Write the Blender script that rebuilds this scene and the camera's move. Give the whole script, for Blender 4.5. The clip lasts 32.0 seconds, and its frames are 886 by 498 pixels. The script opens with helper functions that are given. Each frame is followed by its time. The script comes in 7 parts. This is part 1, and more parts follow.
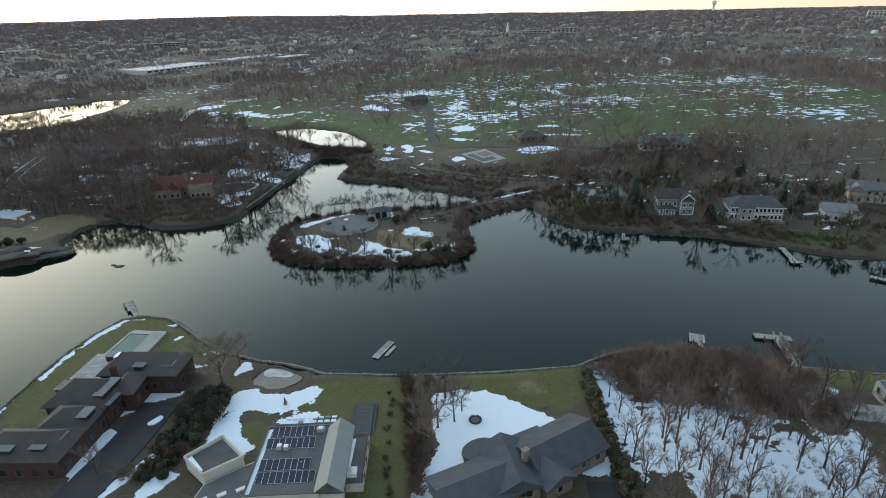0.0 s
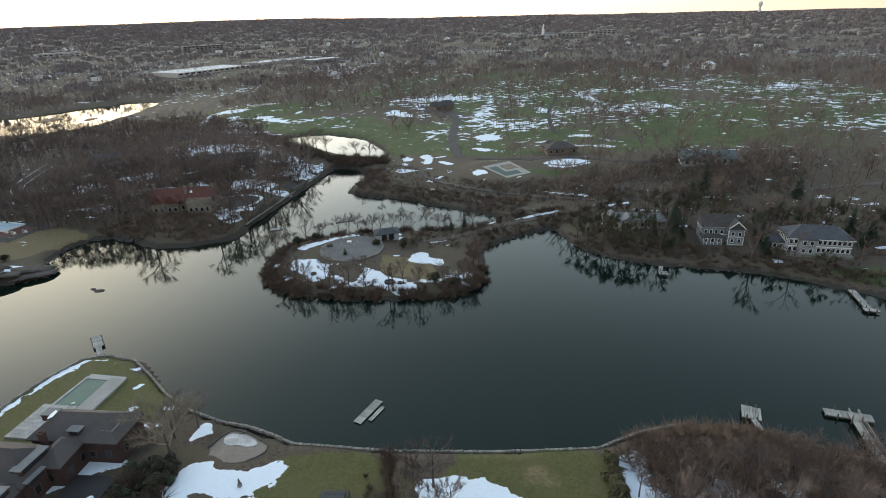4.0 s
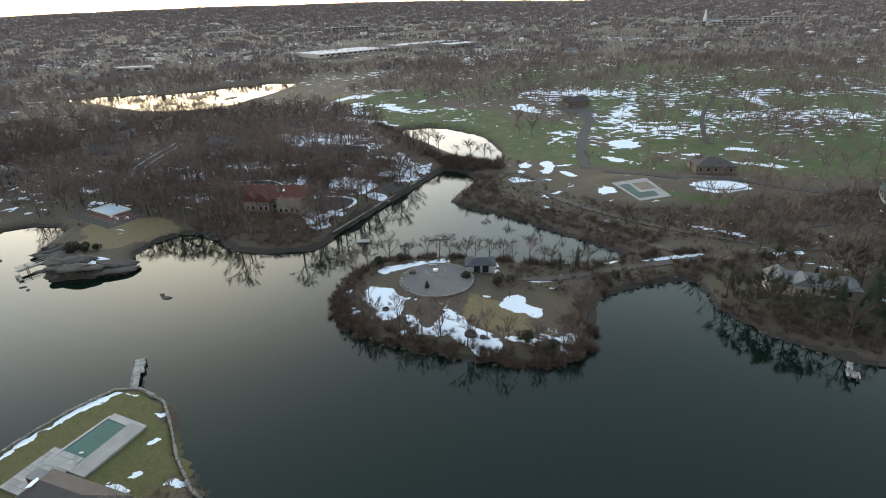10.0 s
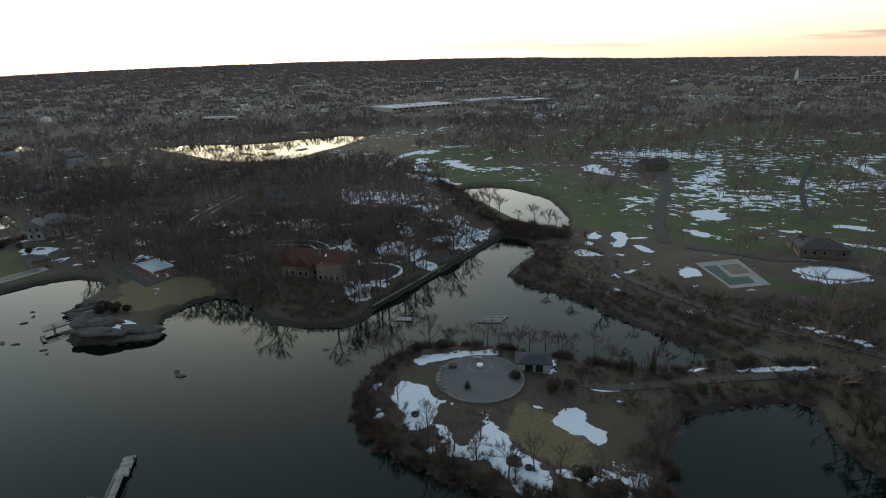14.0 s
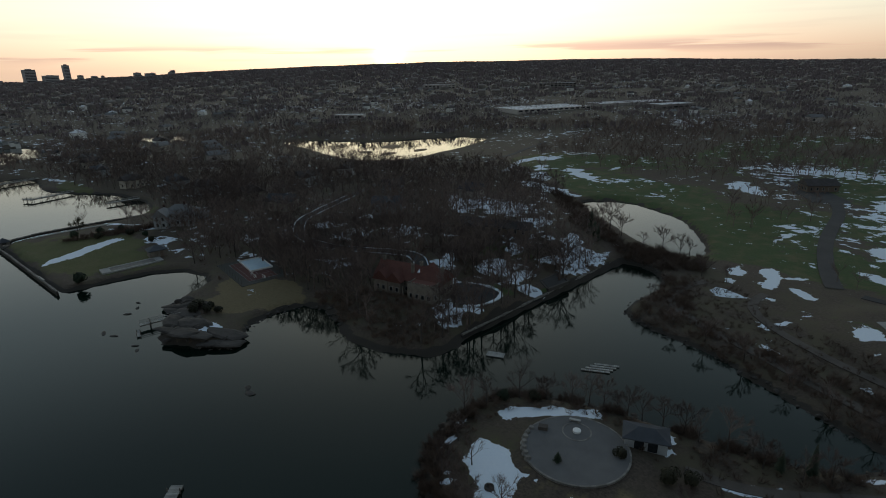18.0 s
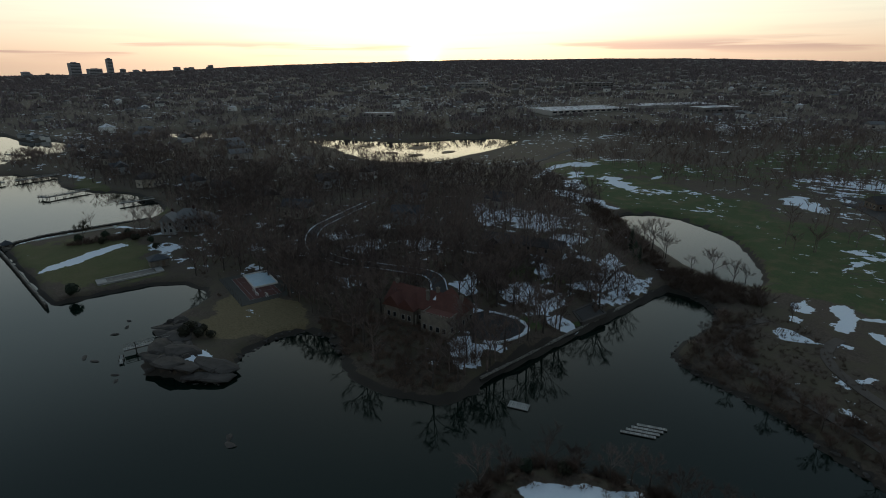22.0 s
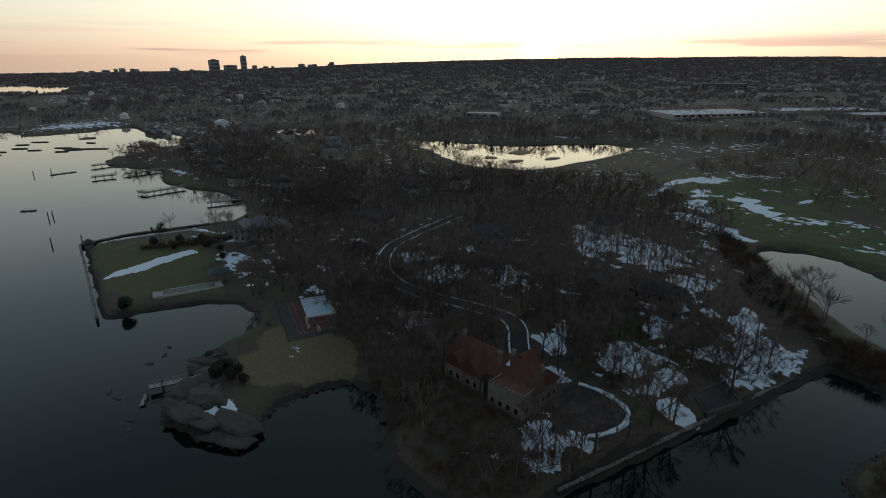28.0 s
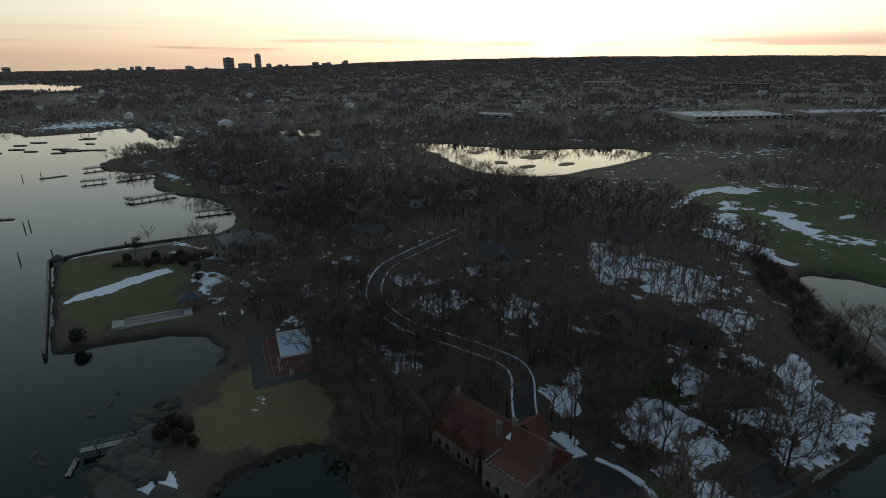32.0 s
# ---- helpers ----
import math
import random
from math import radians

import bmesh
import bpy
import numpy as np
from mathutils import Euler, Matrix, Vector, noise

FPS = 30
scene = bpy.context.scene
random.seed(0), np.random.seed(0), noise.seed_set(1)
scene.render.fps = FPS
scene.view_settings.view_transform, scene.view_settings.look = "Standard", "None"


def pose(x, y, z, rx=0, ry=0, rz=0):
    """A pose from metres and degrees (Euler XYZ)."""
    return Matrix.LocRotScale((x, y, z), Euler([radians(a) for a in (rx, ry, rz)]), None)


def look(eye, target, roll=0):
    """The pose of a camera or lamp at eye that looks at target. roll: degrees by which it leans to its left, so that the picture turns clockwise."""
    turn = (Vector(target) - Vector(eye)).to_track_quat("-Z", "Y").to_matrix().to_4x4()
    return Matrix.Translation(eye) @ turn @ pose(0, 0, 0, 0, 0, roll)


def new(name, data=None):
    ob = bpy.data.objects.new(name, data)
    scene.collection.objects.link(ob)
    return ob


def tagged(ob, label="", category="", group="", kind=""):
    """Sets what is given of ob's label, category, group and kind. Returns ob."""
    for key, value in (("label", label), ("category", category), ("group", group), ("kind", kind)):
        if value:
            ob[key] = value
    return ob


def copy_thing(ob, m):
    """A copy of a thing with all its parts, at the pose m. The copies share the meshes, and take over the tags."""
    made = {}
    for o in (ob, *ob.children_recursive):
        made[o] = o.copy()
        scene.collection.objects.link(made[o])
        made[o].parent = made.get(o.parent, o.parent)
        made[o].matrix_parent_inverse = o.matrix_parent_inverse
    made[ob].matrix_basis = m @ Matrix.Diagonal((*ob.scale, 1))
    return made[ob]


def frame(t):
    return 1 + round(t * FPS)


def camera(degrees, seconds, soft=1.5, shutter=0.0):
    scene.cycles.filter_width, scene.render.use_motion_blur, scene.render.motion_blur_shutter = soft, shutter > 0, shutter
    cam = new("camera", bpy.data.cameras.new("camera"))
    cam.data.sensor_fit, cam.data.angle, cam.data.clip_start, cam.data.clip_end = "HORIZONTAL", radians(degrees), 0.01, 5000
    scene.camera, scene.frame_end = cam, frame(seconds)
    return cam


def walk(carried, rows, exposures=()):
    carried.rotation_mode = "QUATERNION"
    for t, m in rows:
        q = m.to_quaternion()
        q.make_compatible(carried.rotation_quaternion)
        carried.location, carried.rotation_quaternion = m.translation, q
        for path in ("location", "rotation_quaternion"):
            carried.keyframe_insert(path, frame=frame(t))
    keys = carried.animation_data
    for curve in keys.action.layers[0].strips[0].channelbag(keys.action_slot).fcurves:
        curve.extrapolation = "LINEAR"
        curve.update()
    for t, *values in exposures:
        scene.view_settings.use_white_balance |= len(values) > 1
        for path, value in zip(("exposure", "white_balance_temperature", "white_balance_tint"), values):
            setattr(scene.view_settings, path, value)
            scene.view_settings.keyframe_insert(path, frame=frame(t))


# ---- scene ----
cam = camera(77.91, 32.0, 0.9)
PATH = [
    (0, (-0.0, 0.0, 70.0), (-0.0, 91.79, 30.33), -1.97),
    (0.5, (1.25, 2.61, 69.87), (-1.11, 94.43, 30.33), -2.06),
    (1, (2.32, 5.36, 69.75), (-2.35, 97.15, 30.35), -2.10),
    (1.5, (3.38, 8.12, 69.71), (-2.73, 99.85, 30.37), -2.15),
    (2, (4.25, 10.89, 69.65), (-0.8, 102.69, 30.32), -2.17),
    (2.5, (4.89, 13.67, 69.49), (0.33, 105.52, 30.22), -2.13),
    (4.5, (6.95, 24.43, 69.41), (-0.48, 116.2, 30.38), -2.13),
    (5, (7.46, 27.25, 69.26), (-2.89, 118.83, 30.45), -2.12),
    (5.5, (7.74, 29.87, 69.36), (-4.85, 121.19, 30.59), -2.07),
    (6, (8.12, 32.7, 69.61), (-6.79, 123.64, 30.8), -2.05),
    (6.5, (8.46, 35.55, 69.75), (-8.72, 126.08, 30.89), -1.94),
    (7, (8.89, 38.35, 69.97), (-10.32, 128.44, 31.04), -1.93),
    (7.5, (9.16, 41.21, 70.12), (-12.03, 130.84, 31.18), -1.94),
    (8, (9.31, 44.04, 70.19), (-13.76, 133.19, 31.21), -1.91),
    (8.5, (9.3, 47.01, 70.18), (-14.89, 135.87, 31.21), -1.88),
    (9, (9.26, 49.76, 70.14), (-15.94, 138.36, 31.2), -1.85),
    (9.5, (9.13, 52.57, 70.26), (-17.18, 140.35, 30.24), -1.80),
    (10, (9.07, 55.48, 70.28), (-18.52, 142.46, 29.36), -1.79),
    (10.5, (8.86, 58.32, 70.38), (-20.11, 145.0, 29.79), -1.73),
    (11, (8.56, 61.28, 70.37), (-21.85, 147.84, 30.59), -1.65),
    (11.5, (8.34, 63.98, 70.53), (-23.31, 150.39, 31.39), -1.62),
    (12, (7.92, 66.93, 70.64), (-25.05, 153.38, 32.7), -1.56),
    (12.5, (7.58, 69.92, 70.7), (-26.94, 156.66, 34.84), -1.49),
    (13, (7.22, 72.73, 70.66), (-28.82, 159.6, 36.7), -1.50),
    (13.5, (6.77, 75.73, 70.7), (-30.87, 162.57, 38.4), -1.44),
    (14, (6.34, 78.4, 70.84), (-33.58, 164.2, 38.5), -1.44),
    (14.5, (5.87, 81.04, 70.61), (-37.7, 165.11, 38.47), -1.44),
    (15, (5.4, 83.75, 70.39), (-42.02, 165.81, 38.48), -1.44),
    (15.5, (4.95, 86.33, 70.18), (-45.69, 166.51, 38.45), -1.43),
    (17.5, (1.78, 96.44, 70.48), (-55.36, 172.13, 38.75), -1.23),
    (18, (0.74, 98.8, 70.58), (-57.57, 173.54, 38.74), -1.11),
    (18.5, (-0.56, 101.29, 71.02), (-59.97, 175.04, 38.9), -0.92),
    (19, (-1.66, 103.64, 71.21), (-61.07, 177.35, 39.0), -0.86),
    (19.5, (-3.02, 106.03, 70.99), (-62.05, 180.1, 38.9), -0.84),
    (20, (-4.46, 108.1, 71.08), (-63.27, 182.33, 38.95), -0.71),
    (20.5, (-5.98, 110.28, 71.03), (-64.69, 184.59, 38.92), -0.64),
    (21, (-7.48, 112.5, 70.96), (-66.27, 186.77, 38.88), -0.53),
    (21.5, (-9.0, 114.58, 70.9), (-69.47, 187.51, 38.87), -0.45),
    (22, (-10.42, 116.89, 71.13), (-72.72, 188.22, 38.99), -0.44),
    (22.5, (-11.9, 119.15, 71.26), (-75.15, 189.58, 39.04), -0.42),
    (23, (-13.23, 121.75, 71.38), (-77.18, 191.48, 39.03), -0.48),
    (23.5, (-14.61, 124.08, 71.57), (-78.84, 193.52, 39.14), -0.48),
    (24, (-16.03, 126.31, 71.54), (-80.26, 195.75, 39.11), -0.47),
    (24.5, (-17.73, 128.51, 71.42), (-81.88, 198.07, 39.06), -0.38),
    (25, (-19.45, 130.71, 71.45), (-84.03, 199.86, 39.07), -0.34),
    (25.5, (-21.02, 132.65, 71.52), (-88.32, 199.18, 39.19), -0.29),
    (27.5, (-27.56, 142.04, 71.4), (-101.05, 201.68, 39.09), -0.22),
    (28, (-29.3, 144.49, 71.43), (-104.17, 202.34, 39.04), -0.26),
    (28.5, (-31.01, 146.5, 71.51), (-107.07, 202.78, 39.14), -0.10),
    (29, (-32.77, 148.89, 71.79), (-109.89, 203.6, 39.25), -0.15),
    (29.5, (-34.71, 151.24, 71.8), (-111.99, 205.71, 39.22), -0.11),
    (30, (-36.69, 153.45, 71.56), (-113.85, 208.16, 39.11), -0.12),
    (30.5, (-38.63, 155.47, 71.65), (-115.73, 210.25, 39.18), -0.12),
    (31, (-40.75, 157.8, 71.71), (-117.49, 213.08, 39.22), -0.15),
    (31.5, (-42.79, 159.93, 71.91), (-119.26, 215.52, 39.34), -0.15),
    (32, (-44.9, 162.24, 71.97), (-121.12, 218.14, 39.34), -0.19),
]
walk(cam, [(t, look(eye, target, roll)) for t, eye, target, roll in PATH],
     exposures=[(0, 1.1, 6500, 11), (2, 1.13, 6750, 14), (3, 1.15, 6850, 15), (6, 1.27, 6950, 15), (11, 1.42, 7050, 17), (12, 1.17, 6950, 16), (13, 0.72, 6800, 14), (14, 0.23, 6650, 12), (15, -0.24, 6600, 12), (20, -0.68, 6450, 10),
                (32, -0.62, 6450, 10)])

# ---- light ----
SUN_AZ = math.radians(42.95)      # to the left of +y
SUN_EL = math.radians(1.15)
SUN_DIR = Vector((-math.sin(SUN_AZ) * math.cos(SUN_EL), math.cos(SUN_AZ) * math.cos(SUN_EL), math.sin(SUN_EL)))
world = bpy.data.worlds.new("world")
scene.world = world
world.use_nodes = True
wn, wl = world.node_tree.nodes, world.node_tree.links
sky = wn.new("ShaderNodeTexSky")
sky.sky_type, sky.sun_disc = "NISHITA", False
sky.sun_elevation, sky.sun_rotation = SUN_EL, -SUN_AZ
sky.altitude, sky.air_density, sky.dust_density, sky.ozone_density = 80, 1.0, 1.0, 1.0
bg = wn["Background"]
pale = wn.new("ShaderNodeHueSaturation")
pale.inputs["Saturation"].default_value = 0.5
pale.inputs["Value"].default_value = 0.28
wl.new(sky.outputs[0], pale.inputs["Color"])
# second sky, its sun at 14 degrees, added to widen and brighten the glow
fill_sky = wn.new("ShaderNodeTexSky")
fill_sky.sky_type, fill_sky.sun_disc = "NISHITA", False
fill_sky.sun_elevation, fill_sky.sun_rotation = math.radians(14), -SUN_AZ
fill_sky.altitude, fill_sky.air_density, fill_sky.dust_density, fill_sky.ozone_density = 80, 1.0, 3.0, 1.0
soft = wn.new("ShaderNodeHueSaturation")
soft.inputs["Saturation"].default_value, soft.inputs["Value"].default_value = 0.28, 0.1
wl.new(fill_sky.outputs[0], soft.inputs["Color"])
sky_sum = wn.new("ShaderNodeMix")
sky_sum.data_type, sky_sum.blend_type = "RGBA", "ADD"
sky_sum.inputs["Factor"].default_value = 1.0
wl.new(pale.outputs[0], sky_sum.inputs[6])
wl.new(soft.outputs[0], sky_sum.inputs[7])
# even blue fill added over the whole sky
blue_fill = wn.new("ShaderNodeMix")
blue_fill.data_type, blue_fill.blend_type = "RGBA", "ADD"
blue_fill.inputs["Factor"].default_value = 1.0
blue_fill.inputs[7].default_value = (0.07, 0.155, 0.24, 1)
# thick air near the sun: each colour levels off towards a warm limit
share, more_one, limit = (wn.new("ShaderNodeVectorMath") for _ in range(3))
share.operation, more_one.operation, limit.operation = "DIVIDE", "ADD", "DIVIDE"
share.inputs[1].default_value, more_one.inputs[1].default_value = (5.5, 4.5, 2.6), (1, 1, 1)
wl.new(sky_sum.outputs[2], share.inputs[0]), wl.new(share.outputs[0], more_one.inputs[0])
wl.new(sky_sum.outputs[2], limit.inputs[0]), wl.new(more_one.outputs[0], limit.inputs[1])
wl.new(limit.outputs[0], blue_fill.inputs[6])
# dusk light over the lower sky: warm at the skyline, paler and bluer higher up
rise = wn.new("ShaderNodeSeparateXYZ")
wl.new(wn.new("ShaderNodeTexCoord").outputs["Generated"], rise.inputs[0])
band, full = wn.new("ShaderNodeValToRGB"), wn.new("ShaderNodeVectorMath")
band.color_ramp.interpolation = "EASE"
for spot, (at, colour) in enumerate(((0.0, (0.98, 0.86, 0.58)), (0.12, (0.95, 0.9, 0.64)), (0.22, (0.68, 0.8, 0.79)), (0.36, (0.34, 0.5, 0.56)), (0.58, (0.055, 0.12, 0.185)), (1.0, (0.02, 0.065, 0.125)))):
    stop = band.color_ramp.elements[spot] if spot < 2 else band.color_ramp.elements.new(at)
    stop.position, stop.color = at, (*colour, 1)
full.operation = "SCALE"
full.inputs["Scale"].default_value = 1.6
wl.new(rise.outputs[2], band.inputs[0]), wl.new(band.outputs[0], full.inputs[0])
dusk = wn.new("ShaderNodeMix")
dusk.data_type, dusk.blend_type = "RGBA", "ADD"
wl.new(full.outputs[0], dusk.inputs[7])
# stronger towards the sun than away from it
side, half = wn.new("ShaderNodeVectorMath"), wn.new("ShaderNodeMath")
side.operation, half.operation = "DOT_PRODUCT", "MULTIPLY_ADD"
side.inputs[1].default_value = SUN_DIR
half.inputs[1].default_value, half.inputs[2].default_value, half.use_clamp = 0.65, 0.3, True
wl.new(rise.inputs[0].links[0].from_socket, side.inputs[0]), wl.new(side.outputs["Value"], half.inputs[0])
wl.new(half.outputs[0], dusk.inputs["Factor"])
wl.new(blue_fill.outputs[2], dusk.inputs[6])
# rosy haze along the skyline, clearing upwards
clear, rosy = wn.new("ShaderNodeMapRange"), wn.new("ShaderNodeMix")
clear.interpolation_type = "SMOOTHSTEP"
clear.inputs["From Min"].default_value, clear.inputs["From Max"].default_value = 0.0, 0.085
rosy.data_type, rosy.blend_type = "RGBA", "MULTIPLY"
rosy.inputs["Factor"].default_value = 1.0
air = wn.new("ShaderNodeMix")
air.data_type = "RGBA"
air.inputs[6].default_value, air.inputs[7].default_value = (0.95, 0.77, 0.69, 1), (1, 1, 1, 1)
wl.new(rise.outputs[2], clear.inputs["Value"]), wl.new(clear.outputs[0], air.inputs["Factor"])
wl.new(dusk.outputs[2], rosy.inputs[6]), wl.new(air.outputs[2], rosy.inputs[7])
# thin bars of low cloud
bars, spread, cloud = wn.new("ShaderNodeMapping"), wn.new("ShaderNodeTexNoise"), wn.new("ShaderNodeMapRange")
bars.inputs["Scale"].default_value, bars.inputs["Location"].default_value = (3.2, 3.2, 75.0), (0.6, 0.2, 0.35)
spread.inputs["Scale"].default_value, spread.inputs["Detail"].default_value = 1.0, 4.0
cloud.interpolation_type = "SMOOTHSTEP"
cloud.inputs["From Min"].default_value, cloud.inputs["From Max"].default_value = 0.5, 0.62
wl.new(rise.inputs[0].links[0].from_socket, bars.inputs[0]), wl.new(bars.outputs[0], spread.inputs["Vector"]), wl.new(spread.outputs["Fac"], cloud.inputs["Value"])
level, shade, grey = wn.new("ShaderNodeValToRGB"), wn.new("ShaderNodeMath"), wn.new("ShaderNodeMix")
for spot, (at, k) in enumerate(((0.0, 0.0), (0.012, 0.2), (0.021, 1.0), (0.028, 1.0), (0.037, 0.18), (0.1, 0.0))):
    stop = level.color_ramp.elements[spot] if spot < 2 else level.color_ramp.elements.new(at)
    stop.position, stop.color = at, (k, k, k, 1)
shade.operation, grey.data_type, grey.blend_type = "MULTIPLY", "RGBA", "MULTIPLY"
grey.inputs[7].default_value = (0.66, 0.61, 0.68, 1)
wl.new(rise.outputs[2], level.inputs[0]), wl.new(level.outputs[0], shade.inputs[0]), wl.new(cloud.outputs[0], shade.inputs[1])
wl.new(shade.outputs[0], grey.inputs["Factor"]), wl.new(rosy.outputs[2], grey.inputs[6])
# the sun's glow: a hot core, then wider and weaker rings of yellow air
last = grey.outputs[2]
for power, colour in ((45, (0.32, 0.21, 0.03)), (700, (1.2, 0.8, 0.15)), (6000, (9.0, 6.2, 2.2)), (60000, (60, 42, 20))):
    core, ring, glow = wn.new("ShaderNodeMath"), wn.new("ShaderNodeMath"), wn.new("ShaderNodeMix")
    core.operation, ring.operation, glow.data_type, glow.blend_type = "MAXIMUM", "POWER", "RGBA", "ADD"
    core.inputs[1].default_value, ring.inputs[1].default_value, glow.inputs[7].default_value = 0.0, power, (*colour, 1)
    wl.new(side.outputs["Value"], core.inputs[0]), wl.new(core.outputs[0], ring.inputs[0]), wl.new(ring.outputs[0], glow.inputs["Factor"])
    wl.new(last, glow.inputs[6])
    last = glow.outputs[2]
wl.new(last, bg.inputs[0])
bg.inputs[1].default_value = 0.6
lamp = bpy.data.lights.new("sun", "SUN")
lamp.energy, lamp.angle, lamp.color = 0.35, math.radians(0.6), (1.0, 0.62, 0.36)
sun = new("sun", lamp)
sun.matrix_world = look((0, 0, 300), Vector((0, 0, 300)) - SUN_DIR)

# ---- materials ----
def nodes_of(name):
    m = bpy.data.materials.new(name)
    m.use_nodes = True
    return m, m.node_tree.nodes, m.node_tree.links, m.node_tree.nodes["Principled BSDF"]


def noise_node(n, l, scale, detail=4, rough=0.6, vec=None):
    t = n.new("ShaderNodeTexNoise")
    t.inputs["Scale"].default_value, t.inputs["Detail"].default_value, t.inputs["Roughness"].default_value = scale, detail, rough
    if vec is not None:
        l.new(vec, t.inputs["Vector"])
    return t.outputs["Fac"]


def mixc(n, l, fac, a, b, mode="MIX"):
    m = n.new("ShaderNodeMix")
    m.data_type, m.blend_type = "RGBA", mode
    for sock, val in ((m.inputs["Factor"], fac), (m.inputs[6], a), (m.inputs[7], b)):
        if hasattr(val, "links"):
            l.new(val, sock)
        elif isinstance(val, (int, float)):
            sock.default_value = val
        else:
            sock.default_value = (*val, 1)
    return m.outputs[2]


def math_node(n, l, op, a, b=0.0, clamp=False):
    m = n.new("ShaderNodeMath")
    m.operation, m.use_clamp = op, clamp
    for sock, val in ((m.inputs[0], a), (m.inputs[1], b)):
        if hasattr(val, "links"):
            l.new(val, sock)
        else:
            sock.default_value = val
    return m.outputs[0]


def step_node(n, l, val, lo, hi):
    m = n.new("ShaderNodeMapRange")
    m.interpolation_type = "SMOOTHSTEP"
    m.inputs["From Min"].default_value, m.inputs["From Max"].default_value = lo, hi
    l.new(val, m.inputs["Value"])
    return m.outputs[0]


def bump_to(n, l, p, height, strength, dist):
    b = n.new("ShaderNodeBump")
    b.inputs["Strength"].default_value, b.inputs["Distance"].default_value = strength, dist
    l.new(height, b.inputs["Height"])
    l.new(b.outputs[0], p.inputs["Normal"])


def material(name, dark, light, grain=6.0, blotch=0.4, rough=0.8, bump=0.3, metal=0.0, vary=0.25, snow=0.0, clumps=0.0):
    """Two tones mixed by a fine grain and broad stains, shifted a little from thing to thing; snow: how much of it lies on level faces."""
    m, n, l, p = nodes_of(name)
    co = n.new("ShaderNodeTexCoord").outputs["Object"]
    g, b = noise_node(n, l, grain, 5, 0.65, co), noise_node(n, l, blotch, 3, 0.5, co)
    info = n.new("ShaderNodeObjectInfo").outputs["Random"]
    f = math_node(n, l, "ADD", math_node(n, l, "MULTIPLY", g, 0.6), math_node(n, l, "MULTIPLY", b, 0.5))
    f = math_node(n, l, "ADD", f, math_node(n, l, "MULTIPLY", math_node(n, l, "SUBTRACT", info, 0.5), vary))
    if clumps:
        each = n.new("ShaderNodeNewGeometry").outputs["Random Per Island"]
        f = math_node(n, l, "ADD", f, math_node(n, l, "MULTIPLY", math_node(n, l, "SUBTRACT", each, 0.5), clumps))
    c = mixc(n, l, step_node(n, l, f, 0.25, 0.85), dark, light)
    if snow:
        up = n.new("ShaderNodeSeparateXYZ")
        l.new(n.new("ShaderNodeNewGeometry").outputs["Normal"], up.inputs[0])
        patch = noise_node(n, l, 0.35, 4, 0.6, co)
        k = math_node(n, l, "MULTIPLY", step_node(n, l, patch, 0.75 - snow * 0.5, 0.8 - snow * 0.5), step_node(n, l, up.outputs[2], 0.75, 0.85))
        c = mixc(n, l, k, c, (0.72, 0.75, 0.8))
    l.new(c, p.inputs["Base Color"])
    p.inputs["Roughness"].default_value, p.inputs["Metallic"].default_value = rough, metal
    if bump:
        bump_to(n, l, p, g, bump, 0.03)
    return m


BARK = material("bark", (0.035, 0.029, 0.026), (0.10, 0.085, 0.075), 9, 0.5, 0.9, 0.6)
TWIG = material("twigs", (0.082, 0.06, 0.053), (0.185, 0.14, 0.123), 3, 0.2, 0.95, 0, vary=0.5)
# paler and cooler than the near twigs: distance haze mixed into the tones
HAZETWIG = material("hazy_treetops", (0.1, 0.081, 0.082), (0.215, 0.178, 0.181), 0.28, 0.01, 0.95, 0, clumps=0.45)
TRIM = material("window_trim", (0.2, 0.19, 0.18), (0.32, 0.31, 0.29), 5, 0.5, 0.6, 0)
TWIG_PALE = material("pale_twigs", (0.14, 0.115, 0.088), (0.26, 0.22, 0.175), 3, 0.2, 0.95, 0)
BUSH = material("bush_twigs", (0.075, 0.05, 0.038), (0.165, 0.115, 0.088), 3, 0.3, 0.95, 0, vary=0.5)
THICKET = material("thicket_twigs", (0.15, 0.10, 0.078), (0.27, 0.19, 0.15), 3, 0.3, 0.95, 0)
REED = material("reeds", (0.17, 0.12, 0.08), (0.32, 0.24, 0.16), 3, 0.3, 0.95, 0)
OLIVETWIG = material("olive_twigs", (0.045, 0.042, 0.024), (0.1, 0.09, 0.055), 3, 0.2, 0.95, 0)
PINE = material("pine_needles", (0.012, 0.022, 0.012), (0.035, 0.055, 0.028), 4, 0.5, 0.85, 0.2)
HEDGE = material("hedge_leaves", (0.012, 0.014, 0.007), (0.04, 0.037, 0.017), 4, 0.4, 0.85, 0.5)
OLIVE = material("olive_hedge", (0.042, 0.036, 0.016), (0.1, 0.088, 0.042), 4, 0.4, 0.9, 0.3)
STONE = material("stone", (0.12, 0.112, 0.1), (0.29, 0.275, 0.25), 5, 0.6, 0.9, 0.6, vary=0.25)
ROCK = material("rock", (0.025, 0.022, 0.02), (0.085, 0.076, 0.069), 2.5, 0.3, 0.9, 0.8, vary=0.4)
BRICK = material("brick", (0.034, 0.018, 0.016), (0.07, 0.036, 0.031), 8, 0.4, 0.9, 0.3)
PAVING = material("paving", (0.24, 0.24, 0.23), (0.4, 0.4, 0.39), 5, 0.3, 0.85, 0.2, vary=0.3)
GRAVEL = material("gravel", (0.08, 0.08, 0.082), (0.15, 0.149, 0.15), 14, 0.25, 0.95, 0.5)
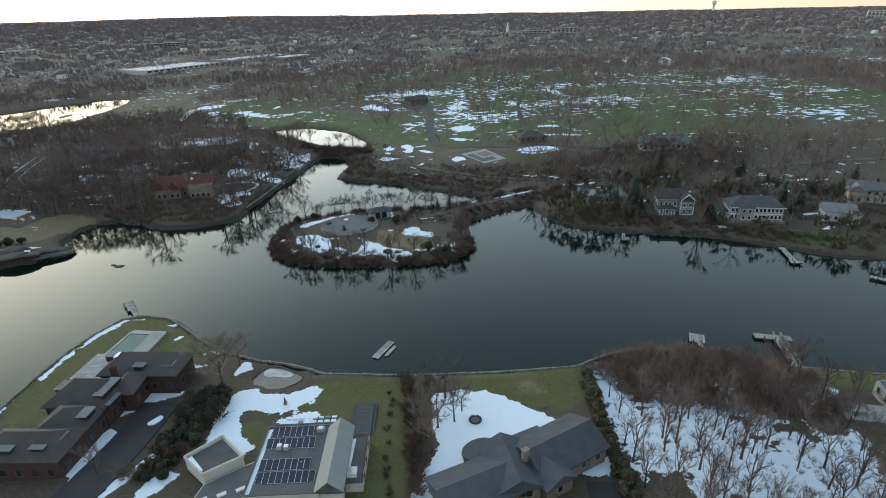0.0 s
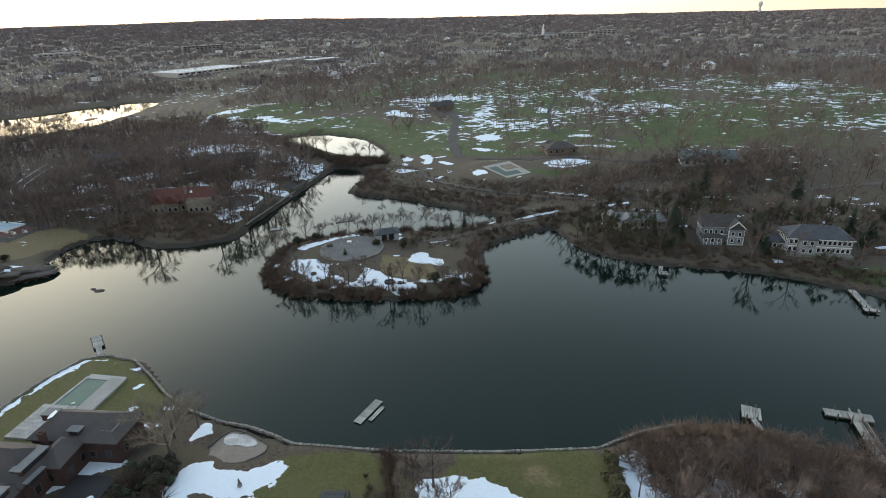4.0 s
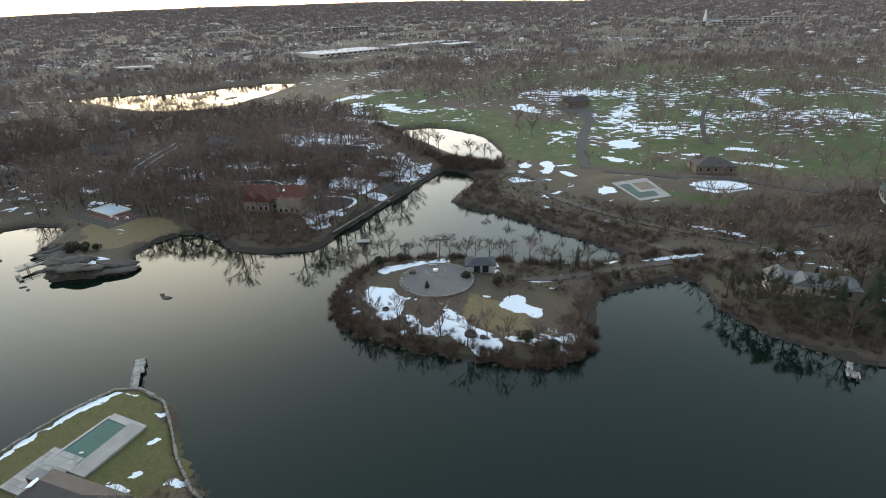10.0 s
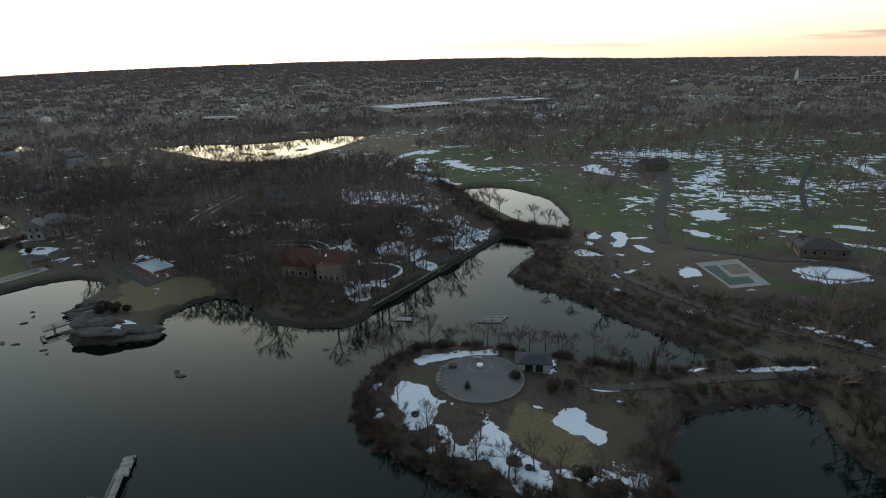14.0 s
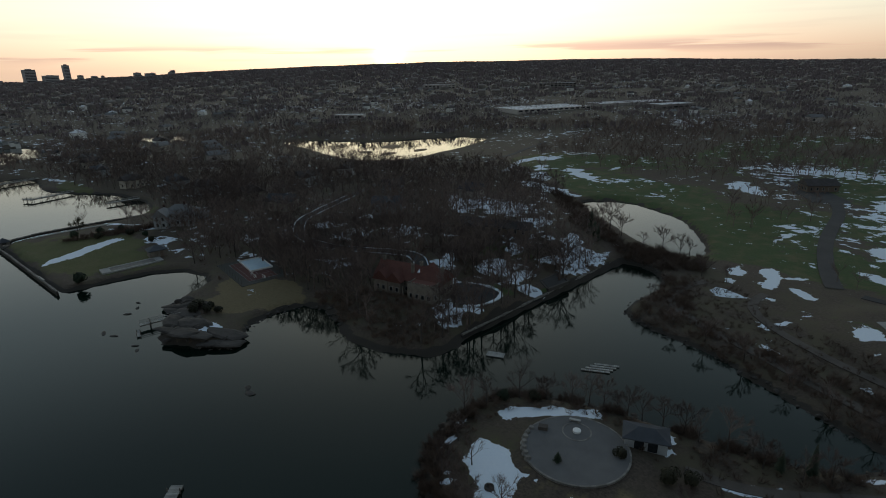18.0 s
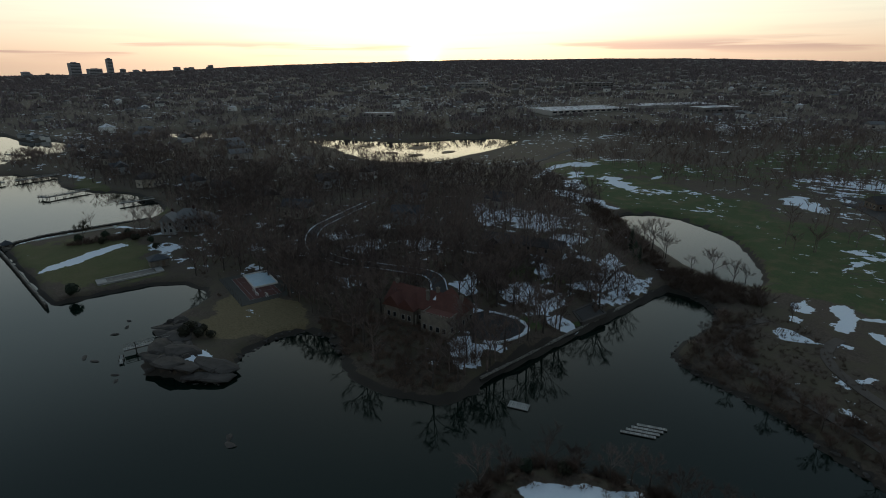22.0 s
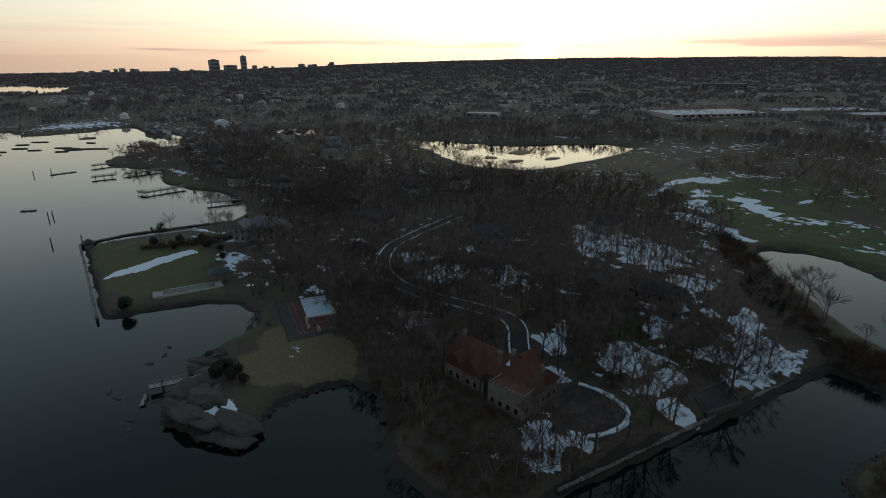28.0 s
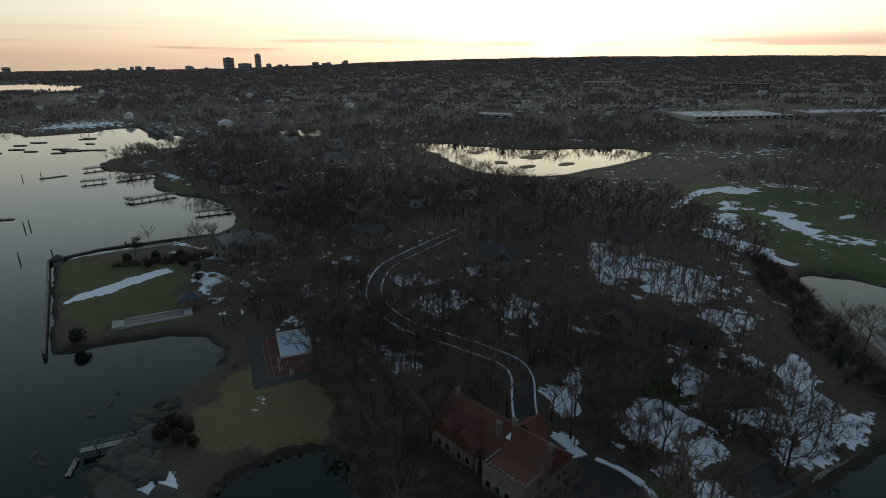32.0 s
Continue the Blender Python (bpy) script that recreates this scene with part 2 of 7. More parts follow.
ASPHALT = material("asphalt", (0.02, 0.02, 0.022), (0.05, 0.048, 0.05), 12, 0.2, 0.85, 0.3)
DIRT = material("dirt_track", (0.055, 0.046, 0.04), (0.115, 0.1, 0.088), 6, 0.3, 0.95, 0.4)
SHINGLE = material("brown_shingles", (0.042, 0.037, 0.037), (0.092, 0.082, 0.081), 7, 0.5, 0.9, 0.4)
SLATE = material("slate_roof", (0.038, 0.043, 0.052), (0.085, 0.094, 0.108), 7, 0.5, 0.9, 0.4)
GREYROOF = material("grey_roof", (0.10, 0.105, 0.11), (0.22, 0.225, 0.23), 7, 0.5, 0.85, 0.3)
TEALROOF = material("teal_grey_roof", (0.07, 0.095, 0.1), (0.13, 0.16, 0.165), 7, 0.5, 0.8, 0.3)
REDTILE = material("red_tiles", (0.085, 0.03, 0.022), (0.165, 0.06, 0.043), 7, 0.6, 0.8, 0.4)
MEMBRANE = material("roof_membrane", (0.055, 0.055, 0.06), (0.11, 0.11, 0.115), 5, 0.4, 0.8, 0.1)
SEAM = material("seamed_metal", (0.2, 0.22, 0.215), (0.28, 0.3, 0.295), 3, 0.5, 0.6, 0.05)
STUCCO = material("stucco", (0.42, 0.4, 0.36), (0.6, 0.58, 0.53), 8, 0.4, 0.9, 0.2)
WHITE = material("white_paint", (0.62, 0.62, 0.6), (0.82, 0.82, 0.8), 5, 0.5, 0.6, 0.1)
CREAM = material("cream_wall", (0.34, 0.31, 0.26), (0.5, 0.46, 0.39), 6, 0.4, 0.85, 0.2)
GREYWALL = material("grey_clapboard", (0.26, 0.28, 0.29), (0.42, 0.44, 0.45), 6, 0.4, 0.8, 0.2)
BLUEWALL = material("blue_grey_clapboard", (0.13, 0.15, 0.175), (0.21, 0.235, 0.265), 6, 0.4, 0.8, 0.2)
BROWNWALL = material("brown_shingle_wall", (0.12, 0.09, 0.07), (0.24, 0.19, 0.15), 6, 0.4, 0.85, 0.3)
OLDSTONE = material("castle_stone", (0.11, 0.095, 0.08), (0.27, 0.24, 0.2), 3, 0.7, 0.9, 0.7)
DECK = material("weathered_boards", (0.2, 0.2, 0.19), (0.4, 0.4, 0.38), 9, 0.6, 0.85, 0.3, vary=0.4)
PILE = material("piling_wood", (0.05, 0.042, 0.036), (0.13, 0.11, 0.095), 6, 0.5, 0.9, 0.4)
SNOW = material("snow", (0.66, 0.75, 0.86), (0.83, 0.9, 0.97), 2.5, 0.4, 0.7, 0.4)
MUDBED = material("wet_mud", (0.12, 0.1, 0.085), (0.2, 0.175, 0.15), 1.5, 0.3, 0.5, 0.2)
SLUSH = material("broken_ice", (0.2, 0.2, 0.2), (0.85, 0.88, 0.92), 3.5, 0.5, 0.6, 0.5)
DARKCOURT = material("court_border", (0.028, 0.03, 0.028), (0.055, 0.056, 0.05), 10, 0.2, 0.85, 0.1)
ICE = material("rink_ice", (0.3, 0.5, 0.64), (0.5, 0.68, 0.8), 1.2, 0.15, 0.35, 0.1)
COURT = material("red_court", (0.075, 0.026, 0.023), (0.13, 0.048, 0.04), 10, 0.2, 0.85, 0.1)
COURTG = material("green_court", (0.04, 0.08, 0.075), (0.07, 0.125, 0.115), 10, 0.2, 0.85, 0.1)
POOL = material("pool_water", (0.02, 0.075, 0.07), (0.045, 0.13, 0.115), 1.5, 0.25, 0.3, 0.03)
POOL.node_tree.nodes["Principled BSDF"].inputs["Specular IOR Level"].default_value = 0.12
COVER = material("pool_cover", (0.016, 0.026, 0.034), (0.035, 0.05, 0.06), 3, 0.4, 0.6, 0.1)
SOLAR = material("solar_cells", (0.010, 0.014, 0.028), (0.022, 0.028, 0.05), 2, 0.5, 0.2, 0)
ALU = material("aluminium", (0.5, 0.5, 0.52), (0.66, 0.66, 0.68), 5, 0.5, 0.35, 0, metal=0.9)
GLASS = material("window_glass", (0.012, 0.014, 0.018), (0.035, 0.04, 0.045), 2, 0.5, 0.06, 0)
# wall tone lightened to carry the haze of the long distance
HAZETOWER = material("hazy_tower_wall", (0.3, 0.29, 0.3), (0.42, 0.41, 0.41), 0.3, 0.05, 0.8, 0)
FARWALL = material("far_building_wall", (0.2, 0.18, 0.165), (0.46, 0.43, 0.4), 0.5, 0.08, 0.85, 0, vary=0.6)
FARROOF = material("far_building_roof", (0.2, 0.2, 0.205), (0.42, 0.42, 0.43), 0.3, 0.05, 0.85, 0, vary=0.5, snow=0.6)


def water_material():
    m, n, l, p = nodes_of("sea_water")
    co = n.new("ShaderNodeTexCoord").outputs["Object"]
    p.inputs["Base Color"].default_value = (0.0035, 0.0105, 0.0075, 1)
    p.inputs["Roughness"].default_value, p.inputs["IOR"].default_value = 0.045, 1.32
    p.inputs["Specular Tint"].default_value = (0.84, 0.96, 0.92, 1)
    w = math_node(n, l, "ADD", noise_node(n, l, 1.1, 3, 0.5, co), math_node(n, l, "MULTIPLY", noise_node(n, l, 0.12, 2, 0.5, co), 2.0))
    bump_to(n, l, p, w, 0.06, 0.05)
    return m


WATER = water_material()


def ground_material():
    m, n, l, p = nodes_of("ground")
    co = n.new("ShaderNodeTexCoord").outputs["Object"]

    def attr(name):
        a = n.new("ShaderNodeAttribute")
        a.attribute_name = name
        return a.outputs["Fac"]

    fine, mid, big = noise_node(n, l, 1.7, 6, 0.7, co), noise_node(n, l, 0.16, 5, 0.6, co), noise_node(n, l, 0.02, 4, 0.55, co)
    litter = mixc(n, l, step_node(n, l, fine, 0.3, 0.7), (0.042, 0.031, 0.024), (0.105, 0.08, 0.06))
    litter = mixc(n, l, step_node(n, l, mid, 0.4, 0.65), litter, (0.08, 0.068, 0.042))
    lawn = mixc(n, l, step_node(n, l, fine, 0.25, 0.75), (0.026, 0.052, 0.011), (0.054, 0.092, 0.024))
    dry = mixc(n, l, step_node(n, l, fine, 0.25, 0.75), (0.064, 0.062, 0.018), (0.118, 0.109, 0.038))
    lawn = mixc(n, l, attr("dry"), lawn, dry)
    lawn = mixc(n, l, step_node(n, l, mid, 0.42, 0.75), lawn, (0.1, 0.092, 0.04))
    tan = mixc(n, l, step_node(n, l, fine, 0.25, 0.75), (0.11, 0.086, 0.042), (0.2, 0.158, 0.086))

    def mask(a, spread):
        return step_node(n, l, math_node(n, l, "ADD", a, math_node(n, l, "MULTIPLY", math_node(n, l, "SUBTRACT", mid, 0.5), spread)), 0.44, 0.56)

    c = mixc(n, l, mask(attr("lawn"), 0.8), litter, lawn)
    c = mixc(n, l, mask(attr("tan"), 0.8), c, tan)
    c = mixc(n, l, mask(attr("mud"), 0.5), c, (0.038, 0.032, 0.026))
    mapn = n.new("ShaderNodeMapping")
    mapn.inputs["Scale"].default_value = (0.85, 1.0, 1.0)
    l.new(co, mapn.inputs[0])
    streak = noise_node(n, l, 0.2, 6, 0.56, mapn.outputs[0])
    s = math_node(n, l, "ADD", attr("snow"), math_node(n, l, "MULTIPLY", math_node(n, l, "SUBTRACT", streak, 0.5), 2.0))
    s = math_node(n, l, "ADD", s, math_node(n, l, "MULTIPLY", math_node(n, l, "SUBTRACT", fine, 0.5), 0.5))
    sn = mixc(n, l, fine, (0.66, 0.75, 0.86), (0.83, 0.9, 0.97))
    c = mixc(n, l, step_node(n, l, s, 0.49, 0.52), c, sn)
    l.new(c, p.inputs["Base Color"])
    p.inputs["Roughness"].default_value = 0.95
    bump_to(n, l, p, fine, 0.5, 0.12)
    return m


GROUND = ground_material()

# ---- plan: shorelines, heights ----
def lattice(x, y, seed=0):
    """Smooth value noise in 0..1 for arrays."""
    xi, yi = np.floor(x), np.floor(y)
    fx, fy = x - xi, y - yi
    fx, fy = fx * fx * (3 - 2 * fx), fy * fy * (3 - 2 * fy)

    def h(a, b):
        s = np.sin(a * 127.1 + b * 311.7 + seed * 74.7) * 43758.5453
        return s - np.floor(s)

    top = h(xi, yi) * (1 - fx) + h(xi + 1, yi) * fx
    low = h(xi, yi + 1) * (1 - fx) + h(xi + 1, yi + 1) * fx
    return top * (1 - fy) + low * fy


def fbm(x, y, seed=0):
    return (lattice(x, y, seed) + 0.5 * lattice(2.1 * x, 2.1 * y, seed + 1) + 0.25 * lattice(4.3 * x, 4.3 * y, seed + 2)) / 1.75


def rounded(pts, closed=True, times=1):
    """Corners cut, so that a plan line runs as a curve."""
    for _ in range(times):
        out, k = [], len(pts)
        for a in range(k if closed else k - 1):
            (x0, y0), (x1, y1) = pts[a], pts[(a + 1) % k]
            out += [(0.75 * x0 + 0.25 * x1, 0.75 * y0 + 0.25 * y1), (0.25 * x0 + 0.75 * x1, 0.25 * y0 + 0.75 * y1)]
        pts = out
    return pts


def signed(x, y, pts):
    """Distance to a closed line, positive inside."""
    x, y = np.asarray(x, float), np.asarray(y, float)
    best, inside = np.full(x.shape, 1e12), np.zeros(x.shape, bool)
    for (x0, y0), (x1, y1) in zip(pts, pts[1:] + pts[:1]):
        dx, dy = x1 - x0, y1 - y0
        t = np.clip(((x - x0) * dx + (y - y0) * dy) / (dx * dx + dy * dy + 1e-9), 0, 1)
        best = np.minimum(best, (x - x0 - t * dx) ** 2 + (y - y0 - t * dy) ** 2)
        if y0 != y1:
            inside ^= ((y0 > y) != (y1 > y)) & (x < x0 + (y - y0) / (y1 - y0) * dx)
    return np.where(inside, 1, -1) * np.sqrt(best)


SHORE_EAST = [(6000, -40), (600, 90), (300, 118), (190, 133), (128, 142), (118, 144), (112, 148), (104, 153), (93, 160), (83, 165), (69, 168), (57, 171),
              (45, 177), (37, 187), (35, 198), (31, 201), (23, 195), (14, 189), (9, 181)]
SHORE_ISLAND = [(9, 166), (8, 157), (1, 152), (-11, 150), (-23, 150), (-34, 151), (-44, 153), (-50, 157), (-55, 163), (-59, 174), (-57, 186), (-50, 194),
                (-38, 198), (-27, 200), (-12, 200), (0, 201), (9, 206), (18, 213)]
SHORE_SPIT = [(11, 217), (3, 221), (-7, 227), (-18, 234), (-28, 239), (-38, 241), (-47, 246), (-49, 253), (-46, 265), (-45, 275), (-48, 283), (-57, 290),
              (-66, 288)]
SHORE_WEST = [(-77, 207), (-76, 199), (-80, 193), (-90, 189), (-101, 188), (-111, 193), (-122, 198), (-130, 195), (-133, 188), (-132, 178), (-127, 172),
              (-124, 167), (-132, 161), (-141, 157), (-147, 158.5), (-151, 163), (-157, 168), (-166, 172), (-169, 179), (-172, 188), (-180, 191), (-192, 189), (-199, 181),
              (-203, 168), (-205, 154)]
SHORE_BAY = [(-263, 157), (-287, 158), (-291, 175), (-288, 197), (-286, 217), (-300, 230), (-321, 235), (-346, 235), (-365, 230), (-376, 220), (-388, 218), (-406, 211),
             (-430, 218), (-455, 223), (-478, 203), (-492, 194), (-525, 196), (-556, 224), (-569, 254), (-588, 270), (-660, 285), (-669, 262), (-718, 256), (-775, 264), (-756, 200),
             (-733, 157), (-805, 141), (-820, 121), (-900, 60), (-1300, -80), (-6000, -500), (-6000, 6000), (6000, 6000)]
SOUTH_TIP = [(6000, -60), (600, 20), (250, 62), (137.9, 80.8), (86.7, 88.7), (78.8, 90.6), (69.9, 92.6), (64.0, 95.5), (57.1, 98.5), (50.2, 100.5), (41.4, 100.5), (34.5, 98.5), (26.6, 94.6), (8.9, 93.6), (-7.9, 93.6), (-25.6, 95.1), (-30.5, 97.5), (-35.5, 99.5), (-41.4, 100.5), (-49.2, 103.9), (-56.1, 108.8), (-63.0, 115.2), (-69.0, 120.2), (-76.8, 122.1), (-81.3, 120.7), (-84.7, 113.3), (-86.7, 104.4), (-87.2, 96.5), (-87.7, 84.7), (-90.6, 59.1), (-98.5, 19.7), (-130, -80), (-300, -500), (-2000, -6000), (6000, -6000)]
NORTH = rounded(SHORE_EAST + SHORE_ISLAND + SHORE_SPIT, False) + SHORE_WEST + rounded(SHORE_BAY, False)
POND_MARSH = rounded([(-471, 434), (-412, 425), (-360, 405), (-322, 400), (-303, 409), (-283, 426), (-288, 466), (-286, 488), (-299, 568), (-320, 571),
                      (-357, 542), (-377, 492), (-421, 472), (-460, 462)])
POND_GOLF = rounded([(-117, 367), (-108, 378), (-91, 380), (-66, 366), (-52, 345), (-41, 318), (-43, 307), (-56, 308), (-70, 317), (-85, 331), (-100, 345)])
POND_FAR = [(-640, 372), (-627, 420), (-565, 392), (-585, 366)]
BAY_FAR = [(-1900, 20), (-2500, 120), (-2300, 330), (-1700, 250)]
POND_TIDAL = rounded([(-44, 99.5), (-36, 98.3), (-30, 96), (-28.5, 92.5), (-34, 89.6), (-39.5, 91), (-42, 95)])


def shore_distance(x, y):
    sd = np.maximum(signed(x, y, NORTH), signed(x, y, SOUTH_TIP))
    for pond in (POND_MARSH, POND_GOLF, POND_FAR, BAY_FAR):
        sd = np.minimum(sd, -signed(x, y, pond))
    return sd


def smooth(v):
    v = np.clip(v, 0, 1)
    return v * v * (3 - 2 * v)


def hump(x, y, cx, cy, r, h):
    return h * np.exp(-((x - cx) ** 2 + (y - cy) ** 2) / (r * r))


# levelled ground: centre, inner and outer radius, height
PADS = [(-87, 225, 10, 18, 4.2), (-104, 219, 12, 22, 4.2), (20.5, 266, 15, 26, 4.2), (50, 275, 11, 20, 4.4), (-167, 202.5, 13, 20, 1.9), (-32.4, 180.2, 10, 15, 2.3), (-73.5, 252.5, 7, 11, 2.6)]


def height(x, y, sd=None):
    x, y = np.asarray(x, float), np.asarray(y, float)
    sd = shore_distance(x, y) if sd is None else sd
    walled = np.maximum(smooth((100 - y) / 6), smooth((126 - y) / 3) * (x < -38)) * (np.abs(x) < 95)
    sd = sd + (fbm(x / 5, y / 5, 3) - 0.5) * 2.6 * smooth((y - 128) / 6) * (np.hypot(x + 70, y - 247) > 42)
    sd = sd + 0.7 * walled
    far = np.hypot(x, y)
    az = np.arctan2(-x, y)
    land = 0.3 + 1.2 * smooth((sd + 0.8 * walled) / (3.5 - 2.2 * walled)) + 1.5 * smooth((sd - 3) / 45) + 4.5 * smooth((sd - 40) / 260)
    land += smooth(sd / 12) * (fbm(x / 28, y / 28, 5) - 0.5) * 1.1
    land += hump(x, y, -104, 224, 26, 2.4) + hump(x, y, -140, 164, 8, 1.5) + hump(x, y, -120, 300, 50, 4)
    ridge = np.interp(np.degrees(az), (-60, -35, 4, 18, 36, 50, 60, 72, 90), (-2, -2, 42, 74, 78, 62, 36, -2, -8)) + 6 * (fbm(az * 7, far * 0, 9) - 0.5) + 4 * (fbm(az * 31, far * 0, 11) - 0.5)
    land += smooth((far - 900) / 4100) * ridge + smooth((far - 500) / 800) * 8 * (fbm(x / 260, y / 260, 21) - 0.4)
    sea = -0.35 + sd * 0.18
    z = np.where(sd > 0, land * smooth(0.35 + 0.5 * walled + sd / 1.2), np.maximum(sea, -4))
    for cx, cy, r0, r1, level in PADS:
        d = np.hypot(x - cx, y - cy)
        z = z + (level - z) * smooth((r1 - d) / (r1 - r0)) * smooth((sd - 0.2) / 1.2)
    return z - 0.9 * smooth(signed(x, y, POND_TIDAL) / 2.0) * (np.hypot(x + 36, y - 95) < 14)


def ground_at(x, y):
    return float(height(np.array([x]), np.array([y]))[0])


def axis(a, b, step, end0, end1, grow=1.05):
    mid = list(np.arange(a, b, step))
    lo, hi, d = [a], [mid[-1]], step
    while lo[-1] > end0 or hi[-1] < end1:
        d *= grow
        lo.append(max(lo[-1] - d, end0)), hi.append(min(hi[-1] + d, end1))
    return np.array(sorted(set(lo + mid + hi)))


# snow patches: centre, half-lengths, turn in degrees, strength
PATCHES = [
    (-53.9, 169.2, 0.7, 4.5, 12, 1), (-55.6, 175.6, 0.6, 2.6, 5, 0.95), (-47.6, 160.5, 0.7, 1.6, 40, 0.9), (-42.9, 158.9, 1.2, 1.2, 0, 0.75), (-32.8, 155.4, 1.2, 1.6, 0, 0.75), (1.3, 163.3, 3.5, 3, 20, 0.62), (4.7, 159.6, 3, 4, 0, 0.62), (-6.1, 187.7, 3.5, 1.0, 20, 0.85), (-2.0, 191.0, 3, 0.8, 25, 0.85), (-3.1, 184.1, 4, 0.35, 20, 1.0), (-18.1, 174.1, 2.4, 0.6, 10, 0.9), (-6.9, 158.6, 3.5, 0.7, 5, 0.7),
     (-67, 117, 1, 0.8, 0, 1), (-63.5, 111, 1.2, 0.7, -30, 1),
    (-60, 104, 1.0, 0.8, 0, 1), (-57, 100, 5, 0.9, -8, 1), (-53, 104, 1, 1, 0, 0.9), 
    (-52, 68, 0.8, 7, -25, 1), (-27, 81.5, 6.5, 2.8, 0, 0.62), (-30, 85, 4, 3, 0, 0.6), (-43.5, 98, 1.2, 3, -20, 0.95),
    (-46, 66, 1.8, 4, -30, 0.9), (24, 66, 2.4, 2, 0, 0.8),
    (45, 72, 16, 15, 0, 0.74), (60, 62, 16, 14, 0, 0.74), (33, 80, 4, 12, 10, 0.75), (71, 84, 3.5, 2, 20, 0.8), (64, 48, 20, 14, 0, 0.66), (40, 52, 12, 10, 0, 0.66),
    (-113, 247, 3, 4, 30, 0.7), (-93, 251, 9, 11, -10, 0.6), (-76, 274, 10, 13, 0, 0.62), (-62, 262, 1.5, 12, -8, 0.8),
    (-106, 283, 14, 9, 0, 0.6), (-135, 316, 24, 18, -30, 0.7), (-88, 213, 3, 6, 40, 0.7), (-84, 208, 4, 3, 0, 0.7),
    (-139, 166.5, 5.5, 2.8, 15, 1.15), (-243, 176, 3.2, 14, 17, 1.2), (-285.5, 172, 0.9, 14, 4, 1.1), (-275, 203, 8, 1.2, 20, 0.8), (-252, 204, 6, 3, 40, 0.7), (-186, 251, 5, 10, -40, 0.75),
    (-165, 250, 8, 9, 0, 0.72), (-150, 262, 10, 8, 0, 0.68), (-200, 222, 7, 5, 0, 0.66), (-183, 211, 5, 4, 0, 0.6), (-230, 200, 8, 5, 0, 0.6), (-145, 222, 8, 6, 0, 0.62),
    (9, 262, 3.2, 4, 20, 1.05), (50, 275, 9, 6.5, 25, 1.25), (41, 234, 12, 0.9, -27, 1.1), (12, 204, 4, 1, 30, 0.8), (30, 211, 9, 0.8, 26, 0.9), (55, 219, 8, 1.5, 10, 0.8),
     (-8, 262, 6, 1.0, 60, 0.8),
    (14, 425, 9, 40, -8, 0.64), (13, 311, 9, 3.5, -30, 0.8), (44, 325, 8, 2, 15, 0.6), (70, 312, 12, 3, -10, 0.62), (69, 338, 7, 3, -20, 0.9), (60, 420, 8, 22, 20, 0.6), (97, 470, 5, 28, 12, 0.8), (14.5, 343, 7.5, 7, -20, 1.1), (96, 224, 6, 1.2, 5, 1.0), (125, 164, 3, 1, 20, 0.8), (93, 169, 2, 1, 0, 0.9), (128, 176, 4, 1.4, 0, 0.85), (150, 212, 9, 0.7, -12, 0.95), (74, 196, 5, 0.8, 0, 0.8), (66, 212, 6, 0.8, -20, 0.9), (112, 164, 3, 0.8, -10, 0.8), (-112, 420, 6, 20, -60, 0.6),
    (-795, 205, 28, 48, 10, 0.72), (-640, 300, 50, 8, 10, 0.6), (-430, 228, 16, 3, 10, 0.7), (-175, 500, 30, 3, 8, 0.6), (-20, 500, 40, 8, 0, 0.8), (-188, 470, 5, 20, -40, 0.5), (-150, 462, 12, 4, 0, 0.5),
]
